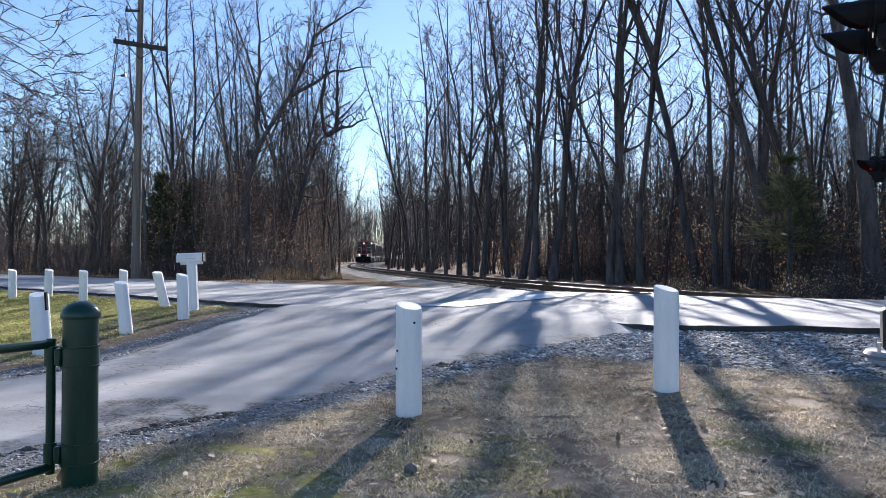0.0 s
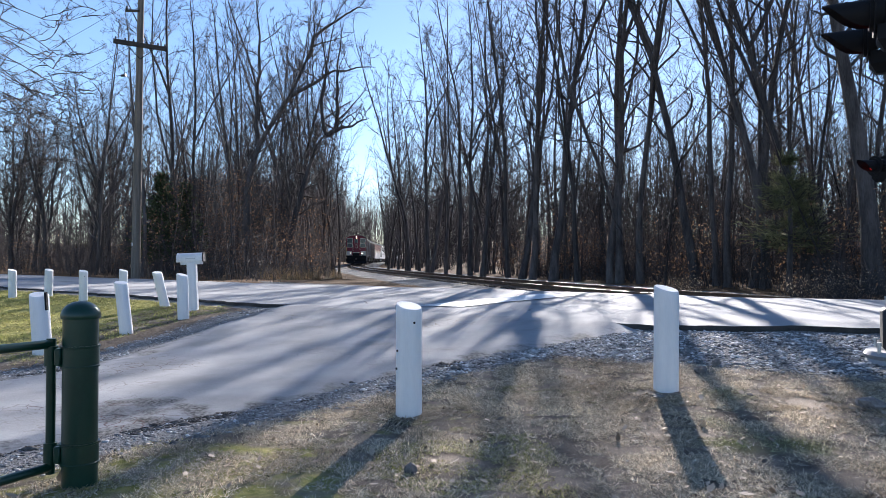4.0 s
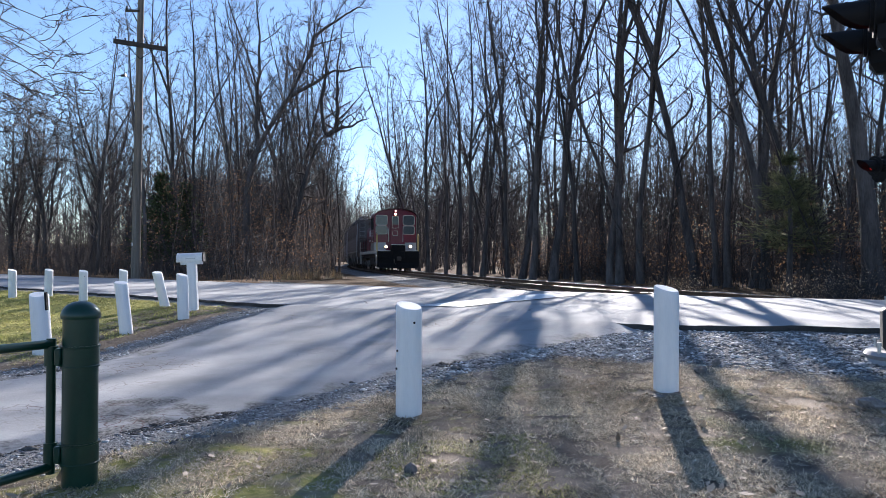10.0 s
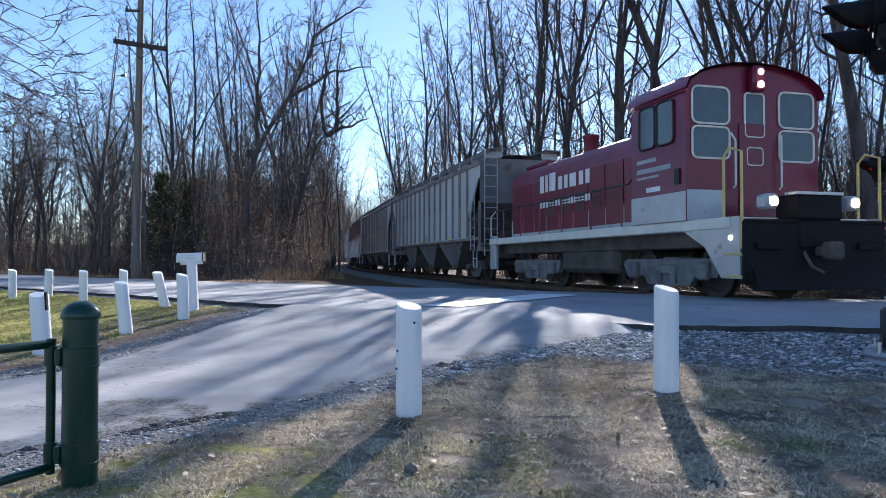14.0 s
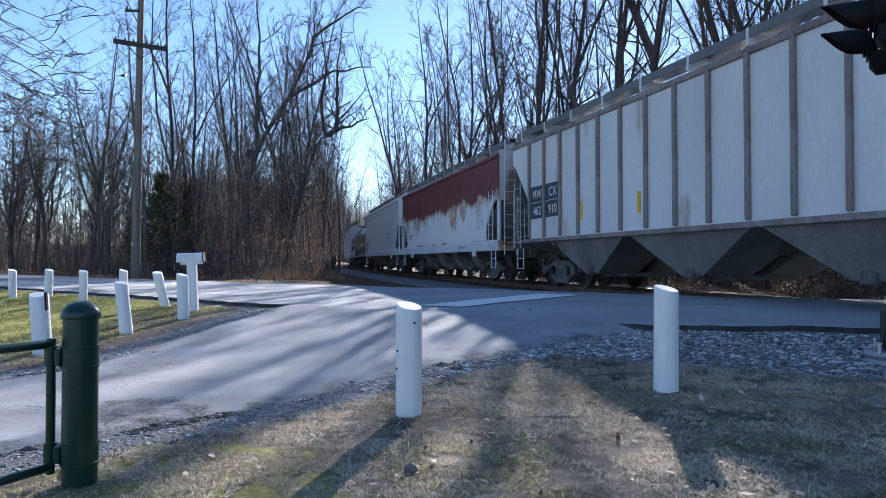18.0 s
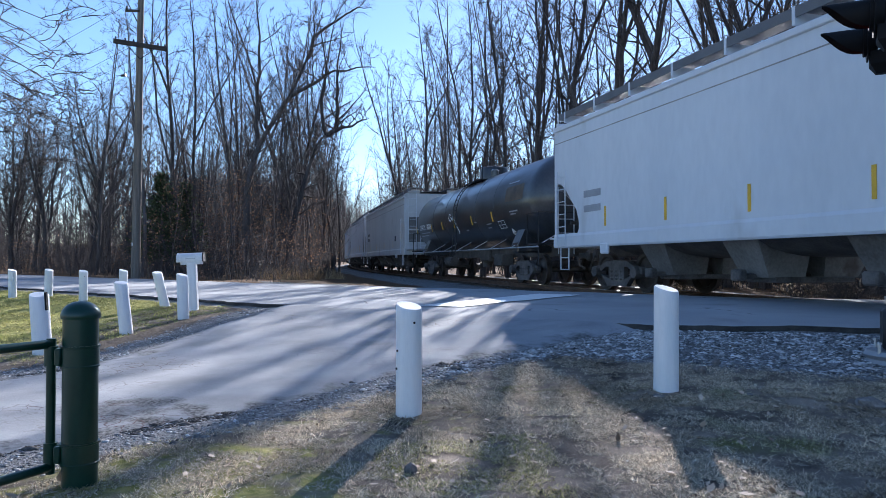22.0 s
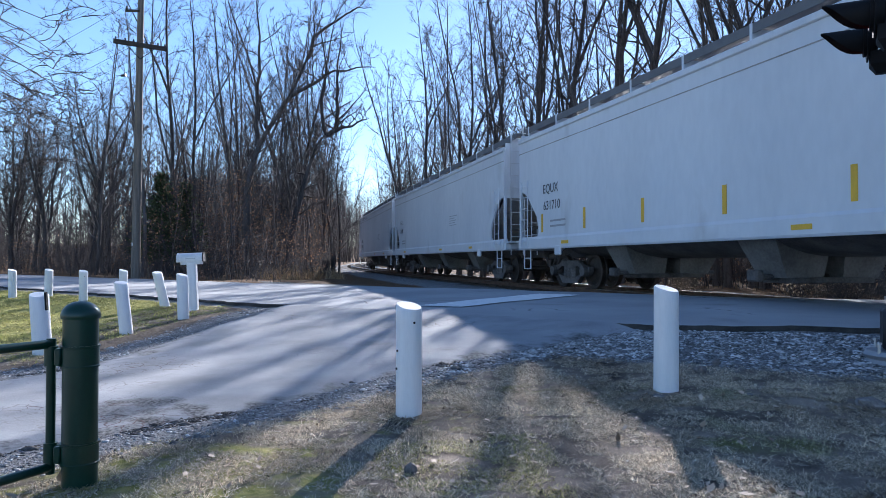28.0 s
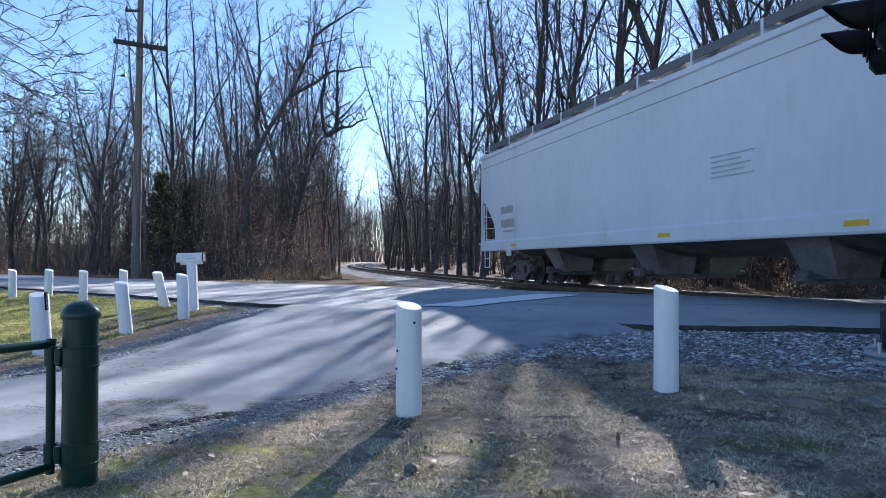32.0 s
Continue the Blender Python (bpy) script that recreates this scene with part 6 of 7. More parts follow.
    for k in range(bays):
        yc = -span / 2 + span * (k + 0.5) / bays
        w = span / bays / 2 - 0.05 if ribs else 0.5
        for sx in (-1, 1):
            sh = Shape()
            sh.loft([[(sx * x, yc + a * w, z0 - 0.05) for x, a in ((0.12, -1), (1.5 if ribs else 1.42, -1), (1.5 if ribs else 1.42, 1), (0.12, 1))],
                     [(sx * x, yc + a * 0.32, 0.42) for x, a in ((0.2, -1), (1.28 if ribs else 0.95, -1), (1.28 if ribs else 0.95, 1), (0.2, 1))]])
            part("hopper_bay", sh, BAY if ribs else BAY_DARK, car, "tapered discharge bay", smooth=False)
        sh = Shape()
        sh.box((0, yc, 0.38), (1.7, 0.72, 0.1), 0.02)
        sh.tube([(-1.35, yc, 0.44), (1.35, yc, 0.44)], 0.05, 8)
        sh.box((1.3, yc, 0.46), (0.16, 0.26, 0.2), 0.03)
        part("discharge_gate", sh, TRUCK, car, "discharge gate with its operating shaft")
    # the rounded dark belly between the bays
    if not ribs:
        for k in range(bays + 1):
            ya = -span / 2 + span * (k - 0.5) / bays + 0.45
            yb = -span / 2 + span * (k + 0.5) / bays - 0.45
            ya, yb = max(ya, -h + 2.5), min(yb, h - 2.5)
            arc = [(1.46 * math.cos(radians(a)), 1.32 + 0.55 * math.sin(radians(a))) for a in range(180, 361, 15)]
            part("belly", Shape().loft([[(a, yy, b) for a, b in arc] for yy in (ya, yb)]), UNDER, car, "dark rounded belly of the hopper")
    # jacking pads
    if sill:
        for sg in (-1, 1):
            sh = Shape().box((hx + 0.03, sg * (L / 2 - 3.2), 1.0), (0.08, 0.34, 0.26), 0.03)
            part("jacking_pad", sh, side_mat if side_mat is not RUSTED else HOPPER_WHITE, car, smooth=False)
    return car, h, hx + 0.032


def strips(car, x, z0, z1, places, w=0.075):
    for y in places:
        sh = Shape().box((x, y, (z0 + z1) / 2), (0.005, w, z1 - z0))
        part("reflector", sh, YELLOW, car, "yellow reflective strip", smooth=False)


def tank_car(L):
    car = thing("tank_car", "black cylindrical tank car with yellow reflective strips", "tank car", "freight cars of the train")
    R, zc, h = 1.42, 2.56, (L - 1.1) / 2
    sh = Shape()
    prof = [(0.02, -h), (0.45, -h + 0.03), (0.85, -h + 0.13), (1.15, -h + 0.3), (1.34, -h + 0.52), (R, -h + 0.8)]
    prof = prof + [(r, -y) for r, y in prof[::-1]]
    sh.lathe([(r, y) for r, y in prof], (0, 0, zc), 40, 1)
    part("tank", sh, TANK_BLACK, car)
    for yy in (-4.2, -2.1, 2.1, 4.2):
        sh = Shape().lathe([(R + 0.004, -0.03), (R + 0.012, 0), (R + 0.004, 0.03)], (0, yy, zc), 40, 1)
        part("weld_seam", sh, TANK_BLACK, car)
    sh = Shape()
    sh.lathe([(0.55, 0), (0.55, 0.42), (0.5, 0.5), (0.3, 0.54)], (0, 0.2, zc + R - 0.06), 20, 2)
    sh.lathe([(0.16, 0), (0.16, 0.25), (0.1, 0.3)], (0.3, 1.15, zc + R - 0.06), 12, 2)
    sh.lathe([(0.2, 0), (0.2, 0.2), (0.12, 0.26)], (-0.1, -1.0, zc + R - 0.06), 12, 2)
    part("manway", sh, TANK_BLACK, car, "black valve housing on top of the tank")
    for sx in (-1, 1):
        sh = Shape()
        sh.box((sx * 0.72, 0.1, zc + R - 0.16), (0.3, 2.4, 0.03))
        for yy in (-1.1, -0.3, 0.5, 1.3):
            sh.tube([(sx * 0.86, yy, zc + R - 0.3), (sx * 0.86, yy, zc + R + 0.7)], 0.015, 6)
        for zz in (0.3, 0.7):
            sh.tube([(sx * 0.86, -1.1, zc + R + zz), (sx * 0.86, 1.3, zc + R + zz)], 0.013, 6)
        part("platform", sh, BLACK_PAINT, car, "top platform with a pipe railing")
        # curved ladder up the side
        sh = Shape()
        for yy in (-0.45, 0.0):
            sh.tube([(sx * (R + 0.15), yy, 0.95)] + [(sx * (R + 0.1) * math.cos(radians(a)), yy, zc + (R + 0.1) * math.sin(radians(a))) for a in range(-10, 71, 10)], 0.018, 6)
        for k in range(11):
            a = radians(-10 + 8 * k)
            sh.tube([(sx * (R + 0.1) * math.cos(a), -0.45, zc + (R + 0.1) * math.sin(a)), (sx * (R + 0.1) * math.cos(a), 0.0, zc + (R + 0.1) * math.sin(a))], 0.014, 6)
        part("ladder", sh, DARK_STEEL, car, "curved steel ladder")
        sh = Shape()
        sh.tube([(sx * 1.5, -h - 0.2, 1.12), (sx * 1.5, h + 0.2, 1.12)], 0.022, 6)
        for k in range(9):
            yy = -h + 2 * h * k / 8
            sh.tube([(sx * 1.5, yy, 1.12), (sx * 0.9, yy, 1.45)], 0.016, 5)
        part("handrail", sh, GALV, car, "pale handrail along the tank")
    sh = Shape()
    sh.box((0, 0, 1.0), (0.45, L - 1.5, 0.3), 0.02)
    sh.box((0, 0, 0.95), (0.7, 1.2, 0.5), 0.05)
    sh.lathe([(0.2, -0.2), (0.2, 0.2)], (0, -0.6, 0.68), 12, 2)
    sh.box((0.6, 3.0, 0.75), (0.5, 0.8, 0.45), 0.05)
    sh.tube([(0.9, -3.4, 0.7), (0.9, -2.4, 0.7)], 0.2, 12)
    part("underframe", sh, UNDER, car)
    for sg in (-1, 1):
        sh = Shape()
        sh.box((0, sg * (L / 2 - 2.6), 1.15), (2.7, 0.5, 0.35), 0.05)
        sh.loft([[(x, sg * (L / 2 - 2.9), z) for x, z in ((-1.35, 1.2), (1.35, 1.2), (1.1, 1.75), (-1.1, 1.75))], [(x, sg * (L / 2 - 2.3), z) for x, z in ((-1.35, 1.2), (1.35, 1.2), (1.1, 1.75), (-1.1, 1.75))]])
        part("saddle", sh, TANK_BLACK, car, smooth=False)
        sh = Shape()
        sh.box((0, sg * (L / 2 - 0.75), 1.2), (3.0, 0.7, 0.06))
        for x in (-1.45, 1.45):
            sh.tube([(x, sg * (L / 2 - 0.45), 0.5), (x, sg * (L / 2 - 0.45), 2.1), (x, sg * (L / 2 - 1.3), 2.1), (x, sg * (L / 2 - 1.3), 1.2)], 0.02, 6)
        sh.tube([(-1.45, sg * (L / 2 - 0.45), 2.1), (1.45, sg * (L / 2 - 0.45), 2.1)], 0.02, 6)
        part("end_platform", sh, DARK_STEEL, car, "end platform with a pipe railing")
        coupler(car, sg * (L / 2 - 0.08), sg)
        truck(car, sg * (L / 2 - 2.6))
    return car, h, R, zc


def window(parent, c, w, h, axis, sg, name="window", frame_mat=None):
    """A pane in a pale rounded frame, on a wall square to axis."""
    r = min(w, h) * 0.18
    ring = []
    for cx, cy, a0 in ((w / 2 - r, h / 2 - r, 0), (-w / 2 + r, h / 2 - r, 90), (-w / 2 + r, -h / 2 + r, 180), (w / 2 - r, -h / 2 + r, 270)):
        for k in range(4):
            a = radians(a0 + 30 * k)
            ring.append((cx + r * math.cos(a), cy + r * math.sin(a)))

    def put(u, v, d):
        return (c[0] + u, c[1] + sg * d, c[2] + v) if axis == 1 else (c[0] + sg * d, c[1] + u, c[2] + v)
    sh = Shape()
    sh.loft([[put(u, v, -0.02) for u, v in ring], [put(u, v, 0.012) for u, v in ring]])
    pane = part(name, sh, GLASS, parent, "dark cab window", smooth=False)
    sh = Shape()
    loop = [put(u, v, 0.02) for u, v in ring]
    sh.tube(loop + loop[:2], 0.022, 6, cap=False)
    part("window_frame", sh, frame_mat or PALE_LINE, pane, "dark window frame" if frame_mat else "pale painted window frame")
    return pane


def locomotive(L):
    car = thing("switcher_locomotive", "red and grey diesel switcher locomotive with lit headlights", "locomotive")
    # frame and skirts
    sh = Shape()
    sh.box((0, 0, 1.12), (2.3, 12.2, 0.34), 0.03)
    sh.box((0, 0, 0.72), (2.3, 2.9, 0.62), 0.12)
    part("underframe", sh, UNDER, car, "grimy underframe with the fuel tank")
    sh = Shape().box((0, -0.2, 1.36), (3.02, 12.0, 0.2), 0.02)
    part("walkway", sh, PALE_LINE, car, "pale deck edge with a pale stripe", smooth=False)
    # cab
    y0, y1 = 2.75, 4.62
    sh = Shape()
    out = arc_box(1.46, 3.95, 1.52, 0.52)
    sh.loft([[(x, y, z) for x, z in out] for y in (y0, y1)])
    cab = part("cab", sh, RED, car, "red cab with an arched roof")
    for sx in (-1, 1):
        sh = Shape().box((sx * 1.525, (y0 + y1) / 2, 1.74), (0.03, y1 - y0, 0.56), 0.01)
        part("lower_panel", sh, LOCO_GREY, cab, "grey lower cab panel", smooth=False)
        part("lower_panel", Shape().box((sx * 1.1, y1 + 0.015, 1.76), (0.82, 0.03, 0.58), 0.01), LOCO_GREY, cab, "grey lower cab panel", smooth=False)
        part("vent", Shape().box((sx * 1.545, y1 - 0.25, 2.32), (0.02, 0.16, 0.30), 0.008), DARK_STEEL, cab, "small louvred vent", smooth=False)
    sh = Shape()
    ro = [(x, z) for x, z in arc_box(3.95, 3.96, 1.58, 0.56)]
    sh.loft([[(x, y, z) for x, z in ro] for y in (y0 - 0.1, y1 + 0.12)], closed=False, cap=False)
    sh.loft([[(x * 0.985, y, z - 0.05) for x, z in ro] for y in (y0 - 0.1, y1 + 0.12)], closed=False, cap=False)
    part("cab_roof", sh, RED, car, "red arched cab roof")
    for x in (-0.98, 0.98):
        window(cab, (x, y1, 3.66), 0.82, 0.7, 1, 1)
        window(cab, (x, y1, 2.95), 0.82, 0.6, 1, 1)
    window(cab, (0, y1, 3.52), 0.44, 0.85, 1, 1)
    window(cab, (0, y1, 2.72), 0.36, 0.34, 1, 1, "number_board")
    for sx in (-1, 1):
        for yy in (3.35, 3.98):
            window(cab, (sx * 1.52, yy, 3.42), 0.56, 0.85, 0, sx, "window", DARK_STEEL)
    sh = Shape()
    sh.box((0, y1 + 0.02, 2.35), (0.7, 0.03, 2.0), 0.01)
    part("cab_door", sh, RED, cab, "red end door", smooth=False)
    for x in (-0.55, 0.5):
        sh = Shape().tube([(x, y1 + 0.04, 2.1), (x, y1 + 0.1, 2.15), (x, y1 + 0.1, 3.0), (x * 1.1, y1 + 0.04, 3.15)], 0.02, 6)
        part("grab_rail", sh, PALE_LINE, car)
    # twin headlight over the door
    sh = Shape()
    sh.box((0, y1 + 0.1, 4.2), (0.3, 0.2, 0.5), 0.05)
    lamp = part("upper_headlight", sh, RED, car, "twin headlight housing over the cab door")
    for zz in (4.08, 4.32):
        part("lens", Shape().lathe([(0.02, 0), (0.065, 0.0), (0.065, 0.02), (0.02, 0.035)], (0, y1 + 0.2, zz), 14, 1), DIMLIGHT if zz > 4.2 else HEADLIGHT, lamp, "lit headlight lens")
    # front end: porch, pilot, ditch lights
    sh = Shape()
    sh.box((0, 5.42, 1.36), (2.9, 1.5, 0.1), 0.02)
    part("porch", sh, BLACK_PAINT, car, smooth=False)
    sh = Shape()
    sh.box((0, 6.1, 0.85), (2.95, 0.14, 1.1), 0.04)
    pilot = part("pilot", sh, BLACK_PAINT, car, "black front pilot plate")
    part("coupler_pocket", Shape().box((0, 6.16, 1.15), (0.9, 0.1, 0.5), 0.05), BLACK_PAINT, pilot)
    part("plow", Shape().loft([[(x, 6.16, 0.62), (x, 6.34, 0.22), (x, 6.16, 0.2)] for x in (-1.35, 1.35)]), BLACK_PAINT, pilot, smooth=False)
    for x in (-1.05, 1.05):
        part("footboard", Shape().box((x, 6.2, 0.95), (0.5, 0.08, 0.12), 0.02), BLACK_PAINT, pilot, smooth=False)
    sh = Shape()
    sh.box((0, 5.95, 1.62), (1.0, 0.5, 0.44), 0.04)
    part("front_box", sh, BLACK_PAINT, car, "black equipment box on the porch")
    sh = Shape().box((0, 6.12, 1.86), (1.0, 0.2, 0.05), 0.01)
    part("step_plate", sh, PALE_LINE, car, smooth=False)
    for sx in (-1, 1):
        sh = Shape()
        sh.box((sx * 0.86, 5.95, 1.72), (0.27, 0.3, 0.26), 0.05)
        box = part("ditch_light", sh, LOCO_GREY, car, "grey box with a lit headlight")
        part("lens", Shape().lathe([(0.02, 0), (0.08, 0), (0.08, 0.025), (0.02, 0.045)], (sx * 0.86, 6.1, 1.72), 16, 1), HEADLIGHT, box, "lit headlight lens")
        # corner steps
        sh = Shape()
        sh.prism([(4.5, 1.46), (6.02, 1.46), (6.02, 0.45), (5.55, 0.40), (5.1, 0.95), (4.5, 1.25)], 0, sx * 1.44, sx * 1.48)
        sh.box((sx * 1.3, 5.85, 0.42), (0.35, 0.45, 0.04))
        sh.box((sx * 1.3, 5.85, 0.8), (0.35, 0.45, 0.04))
        part("corner_steps", sh, LOCO_GREY, car, "grey corner steps", smooth=False)
        sh = Shape().tube([(sx * 1.46, 6.05, 0.9), (sx * 1.46, 6.05, 2.55), (sx * 1.46, 5.75, 2.65), (sx * 1.46, 5.6, 2.5), (sx * 1.46, 5.6, 1.4)], 0.026, 6)
        part("handrail", sh, RAIL_YELLOW, car, "yellow pipe handrail")
        for zz in (0.445, 0.825):
            part("step_edge", Shape().box((sx * 1.49, 5.85, zz), (0.02, 0.46, 0.035)), RAIL_YELLOW, car, "yellow step edge", smooth=False)
        part("marker_light", Shape().lathe([(0.01, 0), (0.05, 0), (0.04, 0.03)], (sx * 1.48, 5.8, 1.1), 10, 0), DIMLIGHT, car, "small lit step light")
        # rear corner
        sh = Shape()
        sh.box((sx * 1.42, -5.95, 1.0), (0.12, 0.5, 1.1), 0.02)
        part("corner_steps", sh, LOCO_GREY, car, smooth=False)
        sh = Shape().tube([(sx * 1.46, -6.15, 0.5), (sx * 1.46, -6.15, 2.2), (sx * 1.46, -5.7, 2.35)], 0.022, 6)
        part("handrail", sh, PALE_LINE, car)
        # side handrail on stanchions
        sh = Shape().tube([(sx * 1.45, -5.7, 2.35), (sx * 1.45, 2.5, 2.38), (sx * 1.45, 2.7, 2.5)], 0.022, 6)
        part("handrail", sh, DARK_STEEL, car, "dark side handrail")
        for yy in (-5.0, -3.6, -2.2, -0.8, 0.8, 2.2):
            part("stanchion", Shape().tube([(sx * 1.45, yy, 1.4), (sx * 1.45, yy, 2.36)], 0.02, 6), RED, car)
    # hood
    sh = Shape()
    out = [(-0.95, 1.46), (-0.95, 3.35), (-0.85, 3.55), (-0.5, 3.7), (0.5, 3.7), (0.85, 3.55), (0.95, 3.35), (0.95, 1.46)]
    sh.loft([[(x, y, z) for x, z in out] for y in (-5.5, 2.75)])
    hood = part("hood", sh, RED, car, "red engine hood")
    sh = Shape()
    for sx in (-1, 1):
        sh.box((sx * 0.96, -1.4, 1.75), (0.02, 8.2, 0.56))
    part("lower_band", sh, LOCO_GREY, hood, "grey band along the foot of the hood", smooth=False)
    for sx in (-1, 1):
        for k in range(9):
            yy = -4.95 + k * 0.86
            part("hood_door", Shape().box((sx * 0.975, yy, 2.35), (0.03, 0.80, 1.5), 0.01), RED, hood, smooth=False)
            if k in (3, 4, 5, 6):
                sh = Shape()
                for q in range(7):
                    sh.box((sx * 0.995, yy, 2.05 + q * 0.075), (0.03, 0.5, 0.035))
                part("louvre", sh, UNDER, hood, "dark louvres", smooth=False)
    for yy in (-1.9, 0.6):
        part("exhaust_stack", Shape().lathe([(0.2, 0), (0.2, 0.5), (0.24, 0.55), (0.24, 0.62), (0.16, 0.62)], (0, yy, 3.66), 14, 2), RED, car, "short exhaust stack")
    part("radiator_hatch", Shape().box((0, -4.4, 3.74), (1.2, 1.6, 0.14), 0.03), RED, car, smooth=False)
    part("bell", Shape().lathe([(0.02, 0.2), (0.1, 0.17), (0.13, 0.0), (0.17, -0.05)], (0.5, 2.2, 3.95), 12, 2), PALE_LINE, car)
    # the company's name as plain blocks, and small rows beneath
    for k, (w, hh) in enumerate([(0.32, 0.5), (0.2, 0.5), (0.5, 0.52), (0.32, 0.36), (0.26, 0.36), (0.46, 0.36), (0.3, 0.36), (0.28, 0.36)]):
        part("lettering", Shape().box((0.999, -3.2 + sum([0.32, 0.2, 0.5, 0.32, 0.26, 0.46, 0.3, 0.28][:k]) * 1.2 + w / 2, 2.72 + hh / 2), (0.006, w * 0.8, hh)), LETTER_WHITE, hood, "white lettering block", smooth=False)
    for k in range(16):
        part("lettering", Shape().box((0.999, -3.1 + k * 0.2, 2.36), (0.006, 0.14, 0.18)), LETTER_WHITE, hood, "white lettering block", smooth=False)
    bars([(0.7, 0.08, 0), (1.2, 0.10, 0.2), (0.8, 0.05, 0.34)], 2.95, 2.75, 1.526, LETTER_GREY, cab, "white lettering blocks")
    bars([(0.5, 0.10, 0)], 3.3, 2.15, 1.526, LETTER_WHITE, cab, "white number as a plain bar")
    low = Matrix.Diagonal((1, 1, 0.995, 1))
    for ob in car.children_recursive:
        ob.data.transform(low)
    for sg in (-1, 1):
        coupler(car, sg * (L / 2 - 0.1), sg)
        truck(car, sg * 3.35, 2.44, 0.508, True)
    return car


LENGTHS = [13.1, 18.15, 17.6, 17.0, 17.0, 17.3, 18.4, 19.95, 19.95, 20.0]
TRAIN = [locomotive(LENGTHS[0])]

c, h, x = hopper("grey ribbed covered hopper car with rust streaks", LENGTHS[1], RIB_GREY, SLOPE_RIB, ribs=15, bays=3, sill=False, floor=1.55, name="ribbed_hopper_car")
for tx, y, z in (("MW", 2.95, 2.82), ("CX", 3.92, 2.82), ("46", 3.0, 2.28), ("22", 3.95, 2.28)):
    lettering(tx, 0.38, -h + y, z, x + 0.004, LETTER_DARK, c)
strips(c, x, 2.0, 2.2, [-h + 1.85], 0.5)
strips(c, x, 1.6, 1.72, [-h + 4.3, -h + 8.2, -h + 12.6], 0.6)
TRAIN.append(c)
c, h, x = hopper("pale grey ribbed covered hopper car with navy number panels", LENGTHS[2], RIB_PALE, SLOPE_RIB, ribs=15, bays=3, sill=False, floor=1.34, name="ribbed_hopper_car")
step = (2 * h - 2.64) / 14
for k, (a, b) in enumerate((("MW", "462"), ("CX", "910"))):
    yc = -h + 1.32 + step * (k + 0.5)
    for zz, tx in ((2.57, a), (2.11, b)):
        part("number_panel", Shape().box((x + 0.002, yc, zz), (0.006, step * 0.88, 0.44)), NAVY, c, "navy number panel", smooth=False)
        lettering(tx, 0.34, yc, zz - 0.12, x + 0.008, LETTER_WHITE, c, align="CENTER")
strips(c, x, 1.7, 2.15, [-h + 1.32 + step * 3.15, -h + 1.32 + step * 5.7], 0.12)
TRAIN.append(c)
c, h, x = hopper("white covered hopper car with a dark red rust band", LENGTHS[3], RUSTED, SLOPE, bays=4, name="rusted_hopper_car")
lettering("A C F X", 0.24, -h + 1.75, 2.3, x + 0.002, LETTER_GREY, c, "worn dark lettering")
for q in range(5):
    bars([(0.1, 0.24, 0)], -h + 1.75 + q * 0.19, 1.92, x, LETTER_GREY, c)
bars([(0.9, 0.07, 0)], h - 4.6, 1.22, x + 0.02, LETTER_GREY, c)
TRAIN.append(c)
c, h, x = hopper("white covered hopper car with yellow strips", LENGTHS[4], HOPPER_WHITE, SLOPE, bays=4)
strips(c, x, 1.5, 1.95, [-h + 2.6 + k * 2.3 for k in range(6)])
bars([(0.8, 0.16, 0), (0.8, 0.16, 0.35)], -h + 1.6, 2.3, x, LETTER_GREY, c)
bars([(1.1, 0.12, 0), (0.9, 0.12, 0.2)], h - 4.4, 2.35, x, LETTER_GREY, c)
TRAIN.append(c)
c, h, R, zc = tank_car(LENGTHS[5])
lettering("CWCX  30006", 0.36, -h + 1.3, zc - 0.38, R * 0.98 + 0.012, LETTER_WHITE, c, tilt=9)
bars([(1.5, 0.035, 0), (1.35, 0.035, 0.13)], -h + 1.5, zc - 0.52, R * 0.945 + 0.01, LETTER_GREY, c)
sh = Shape()
pts = [(0.0, 0.28), (-0.18, 0.34), (-0.28, 0.16), (-0.1, 0.02), (0.08, 0.12), (0.0, 0.2), (0.2, 0.05), (0.3, 0.25), (0.42, 0.0), (0.55, -0.2), (0.62, -0.42), (0.5, -0.5)]
sh.tube([(math.sqrt(R * R - (q - 0.25) ** 2) + 0.004, -1.15 + p * 1.2, zc - 0.25 + q) for p, q in pts], 0.018, 5)
part("emblem", sh, LETTER_WHITE, c, "white painted scribble on the tank")
for y in (-h + 0.5, -4.6, -2.7, -0.85, 1.6, 3.95):
    sh = Shape()
    sh.loft([[((R + 0.006) * math.cos(a), y + o, zc + (R + 0.006) * math.sin(a)) for a in (-0.36, -0.24, -0.12)] for o in (-0.06, 0.06)], closed=False, cap=False)
    part("reflector", sh, YELLOW, c, "yellow reflective strip")


def on_tank(y0, y1, a0, a1, lift=0.005):
    """A patch that follows the tank's side between two places and two angles."""
    angles = [a0 + (a1 - a0) * k / 4 for k in range(5)]
    return Shape().loft([[((R + lift) * math.cos(a), y, zc + (R + lift) * math.sin(a)) for a in angles] for y in (y0, y1)], closed=False, cap=False)


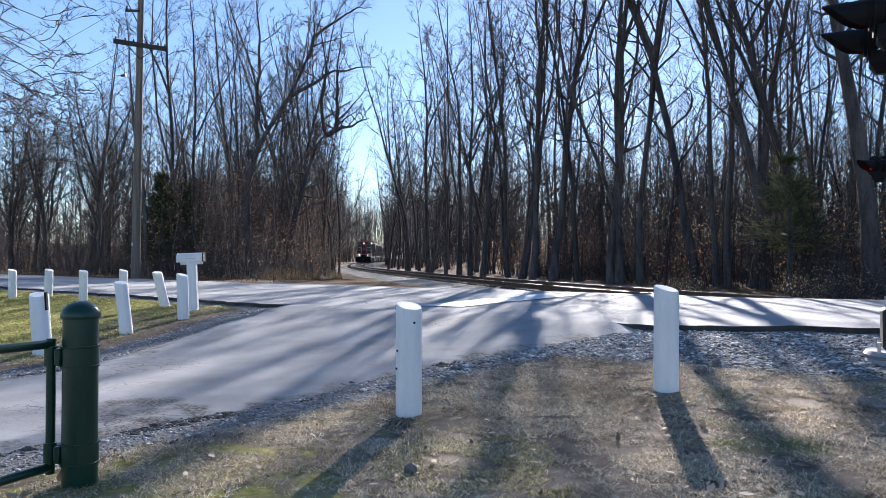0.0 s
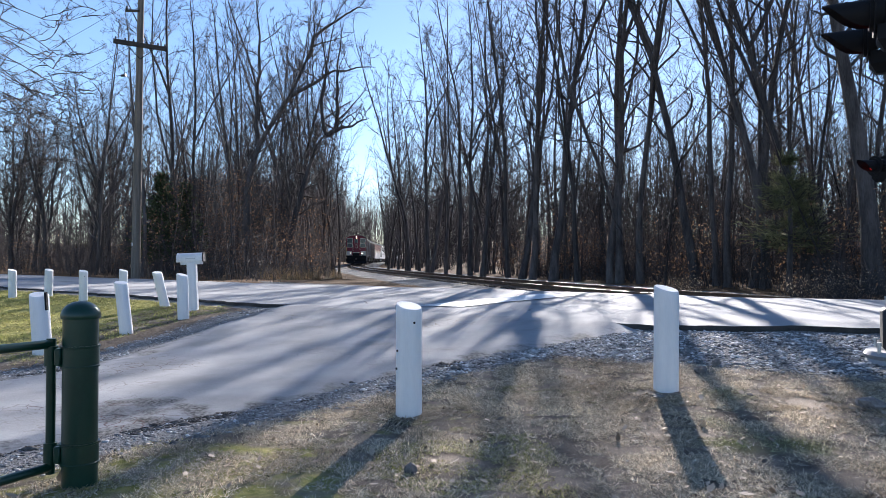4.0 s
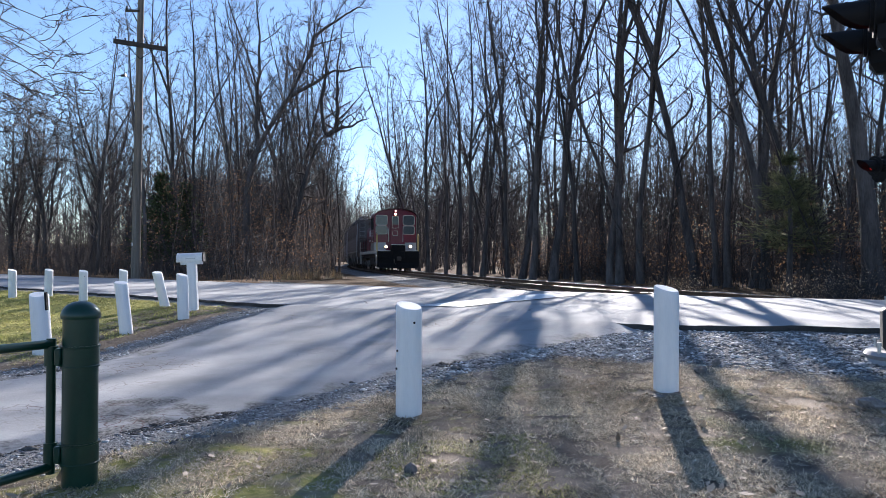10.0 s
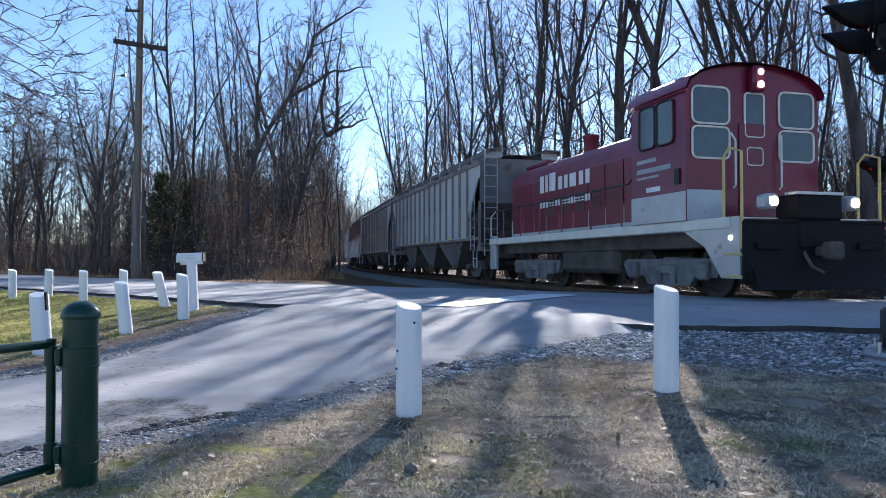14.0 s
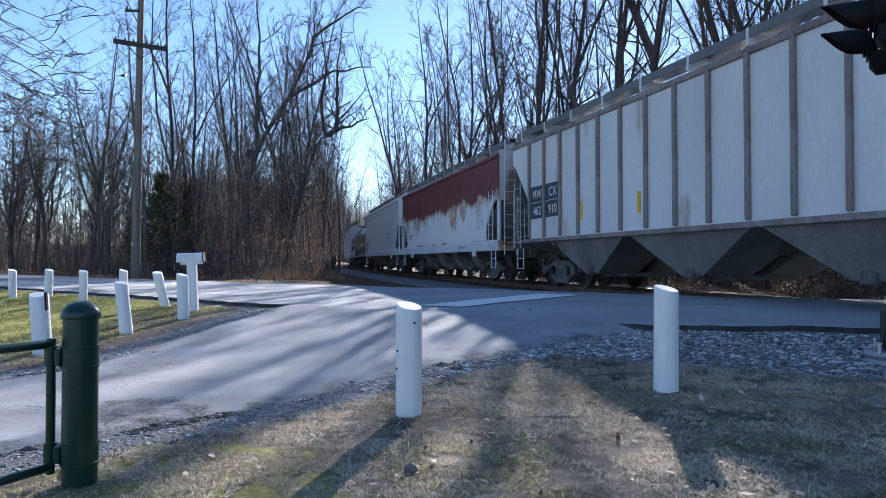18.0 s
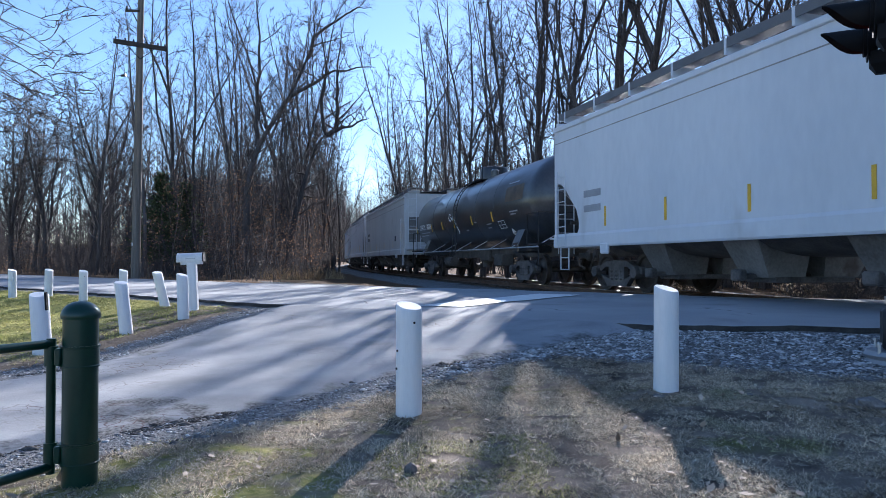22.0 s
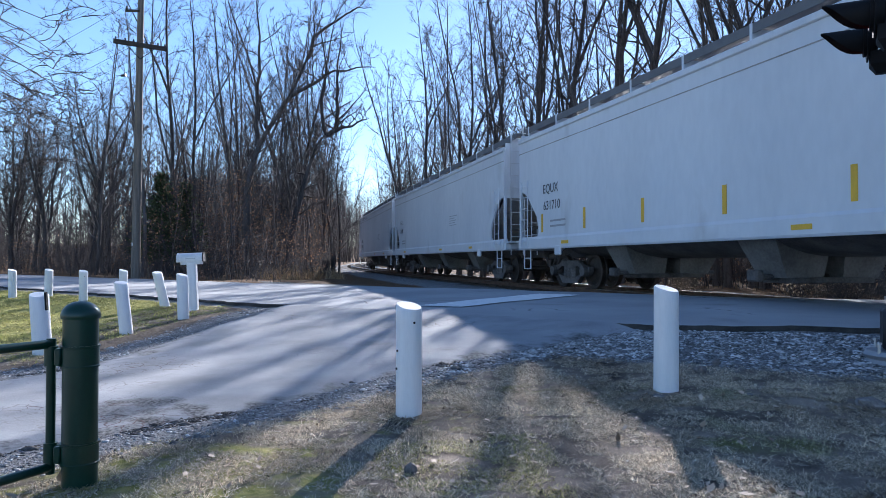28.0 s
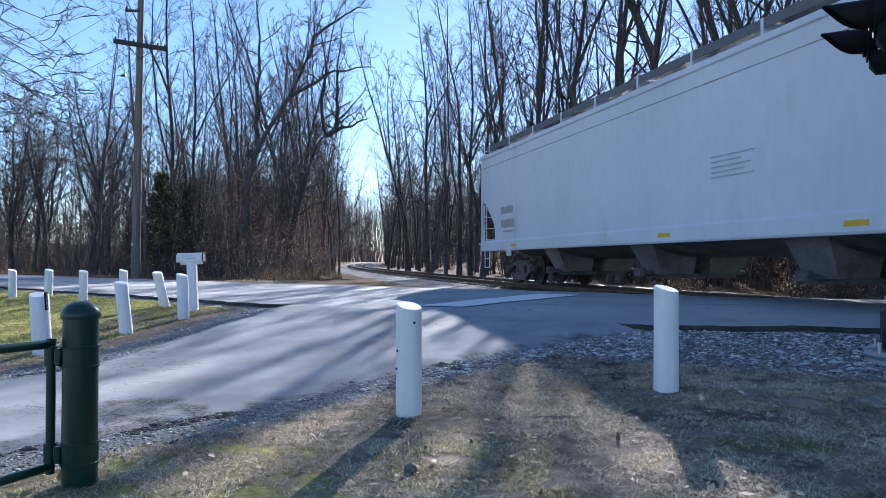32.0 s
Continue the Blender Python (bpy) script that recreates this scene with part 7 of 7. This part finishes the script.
part("stencil_panel", on_tank(5.35, 6.9, 0.02, 0.36), PANEL_BROWN, c, "large faded brown stencil panel")
for a0, a1, y0, y1 in ((-0.57, -0.555, 4.4, 5.0), (-0.385, -0.37, 4.4, 5.0), (-0.48, -0.468, 4.4, 5.0), (-0.57, -0.37, 4.4, 4.425), (-0.57, -0.37, 4.68, 4.705), (-0.57, -0.37, 4.975, 5.0)):
    part("placard_frame", on_tank(y0, y1, a0, a1), LETTER_WHITE, c, "white painted placard frame")
tilt = Matrix.Translation(((R + 0.01) * math.cos(-0.72), 5.4, zc + (R + 0.01) * math.sin(-0.72))) @ Matrix.Rotation(0.72, 4, "Y")
dia = part("hazard_placard", Shape().prism([(-0.2, 0.0), (0.0, -0.2), (0.2, 0.0), (0.0, 0.2)], 0, -0.004, 0.004), LETTER_WHITE, c, "white diamond hazard placard", smooth=False, m=tilt)
lettering("1170", 0.14, 0, -0.045, 0.006, LETTER_DARK, dia, align="CENTER")
for y, w, a in ((3.2, 0.5, -0.42), (3.2, 0.35, -0.52), (0.6, 0.3, -0.5), (1.9, 0.3, -0.32), (5.4, 0.9, 0.44), (5.7, 0.7, -0.22), (5.75, 0.45, -0.28)):
    part("lettering", on_tank(y, y + w, a, a + 0.028), LETTER_GREY, c, "unreadable lettering")
TRAIN.append(c)
c, h, x = hopper("pale grey covered hopper car with closed ends", LENGTHS[6], HOPPER_PALE, SLOPE, bays=4, window_end=True)
strips(c, x, 1.5, 1.85, [-h + 2.5 + k * 3.6 for k in range(4)], 0.07)
strips(c, x, 1.75, 2.35, [h - 1.05], 0.1)
bars([(0.7, 0.2, 0), (0.75, 0.2, 0.35)], -h + 1.4, 2.6, x, LETTER_DARK, c)
part("number_panel", Shape().box((x + 0.002, h - 3.0, 2.0), (0.006, 0.4, 0.3)), NAVY, c, "dark panel with unreadable lettering", smooth=False)
TRAIN.append(c)
for k, (tx, num) in enumerate((("EQUX", "631710"), ("NHLX", "62181"), ("", ""))):
    c, h, x = hopper("long white covered hopper car with rounded end openings", LENGTHS[7 + k], HOPPER_WHITE, SLOPE, bays=3, eave=4.2, top=4.5, name="long_hopper_car")
    size = 0.34 if k == 0 else 0.30
    if tx:
        rise = 0.13 * k - 0.06
        lettering(tx, size, -h + 1.65, 2.6 + rise, x, LETTER_DARK if k == 0 else LETTER_GREY, c)
        lettering(num, size, -h + 1.68, 2.15 + rise, x, LETTER_DARK, c)
    else:
        bars([(1.0, 0.22, 0), (1.1, 0.22, 0.4)], -h + 1.9, 2.3, x, LETTER_GREY, c)
    bars([(0.9, 0.05, 0), (0.9, 0.05, 0.14)], -h + 2.1, 1.78, x, LETTER_GREY, c)
    bars([(1.1, 0.03, 0), (0.75, 0.03, 0.09), (1.0, 0.03, 0.18), (0.85, 0.03, 0.27), (1.05, 0.03, 0.36)], h - 6.6, 2.5, x, LETTER_FAINT, c)
    if k == 0:
        strips(c, x, 1.5, 2.0, [-h + 1.6, -h + 4.0, -h + 6.5, -h + 9.0, -h + 11.6, -h + 14.2], 0.11)
    for y in (h - 3.6, h - 8.0, -h + 3.0):
        part("reflector", Shape().box((x + 0.022, y, 1.2), (0.006, 0.4, 0.08)), YELLOW, c, "yellow reflective strip on the sill", smooth=False)
    TRAIN.append(c)


# ---- what moves ----
def front_station(t):
    """The station of the train's front: it rolls at 9.4 m/s and slows a little."""
    ts = np.arange(0, 32.05, 0.05)
    v = np.interp(ts, [0, 10, 16, 24, 32], [9.37, 9.47, 9.42, 9.05, 9.05])
    run = np.concatenate([[0], np.cumsum((v[1:] + v[:-1]) / 2 * 0.05)])
    return 129.24 - float(np.interp(t, ts, run))


def car_pose(s, half):
    """The pose of a car whose middle is at station s, from its two truck centres."""
    xa, ya, _ = track_at(s - half)
    xb, yb, _ = track_at(s + half)
    za, zb = float(rail_z(s - half)), float(rail_z(s + half))
    fwd = Vector((xa - xb, ya - yb, za - zb)).normalized()
    right = fwd.cross(Vector((0, 0, 1))).normalized()
    up = right.cross(fwd)
    m = Matrix((right, fwd, up)).transposed().to_4x4()
    return Matrix.Translation(((xa + xb) / 2, (ya + yb) / 2, (za + zb) / 2)) @ m


def motions():
    behind = 0.0
    slack = [0.3, 0.1, 0, 0, 0, 0.25, 0.85, 1.15, 1.1, 0.9]
    for car, length, play in zip(TRAIN, LENGTHS, slack):
        rows = []
        for k in range(65):
            t = k * 0.5
            rows.append((t, car_pose(front_station(t) + behind + length / 2 + play, length / 2 - 2.75)))
        walk(car, rows)
        behind += length
    for w, r, z, y in WHEELSETS:
        rows = []
        for k in range(481):
            t = k * 2 / FPS
            a = math.degrees((front_station(t) - 129.24) / r)
            rows.append((t, pose(0, y, z, a + (y * 37) % 90, 0, 0)))
        walk(w, rows)


motions()
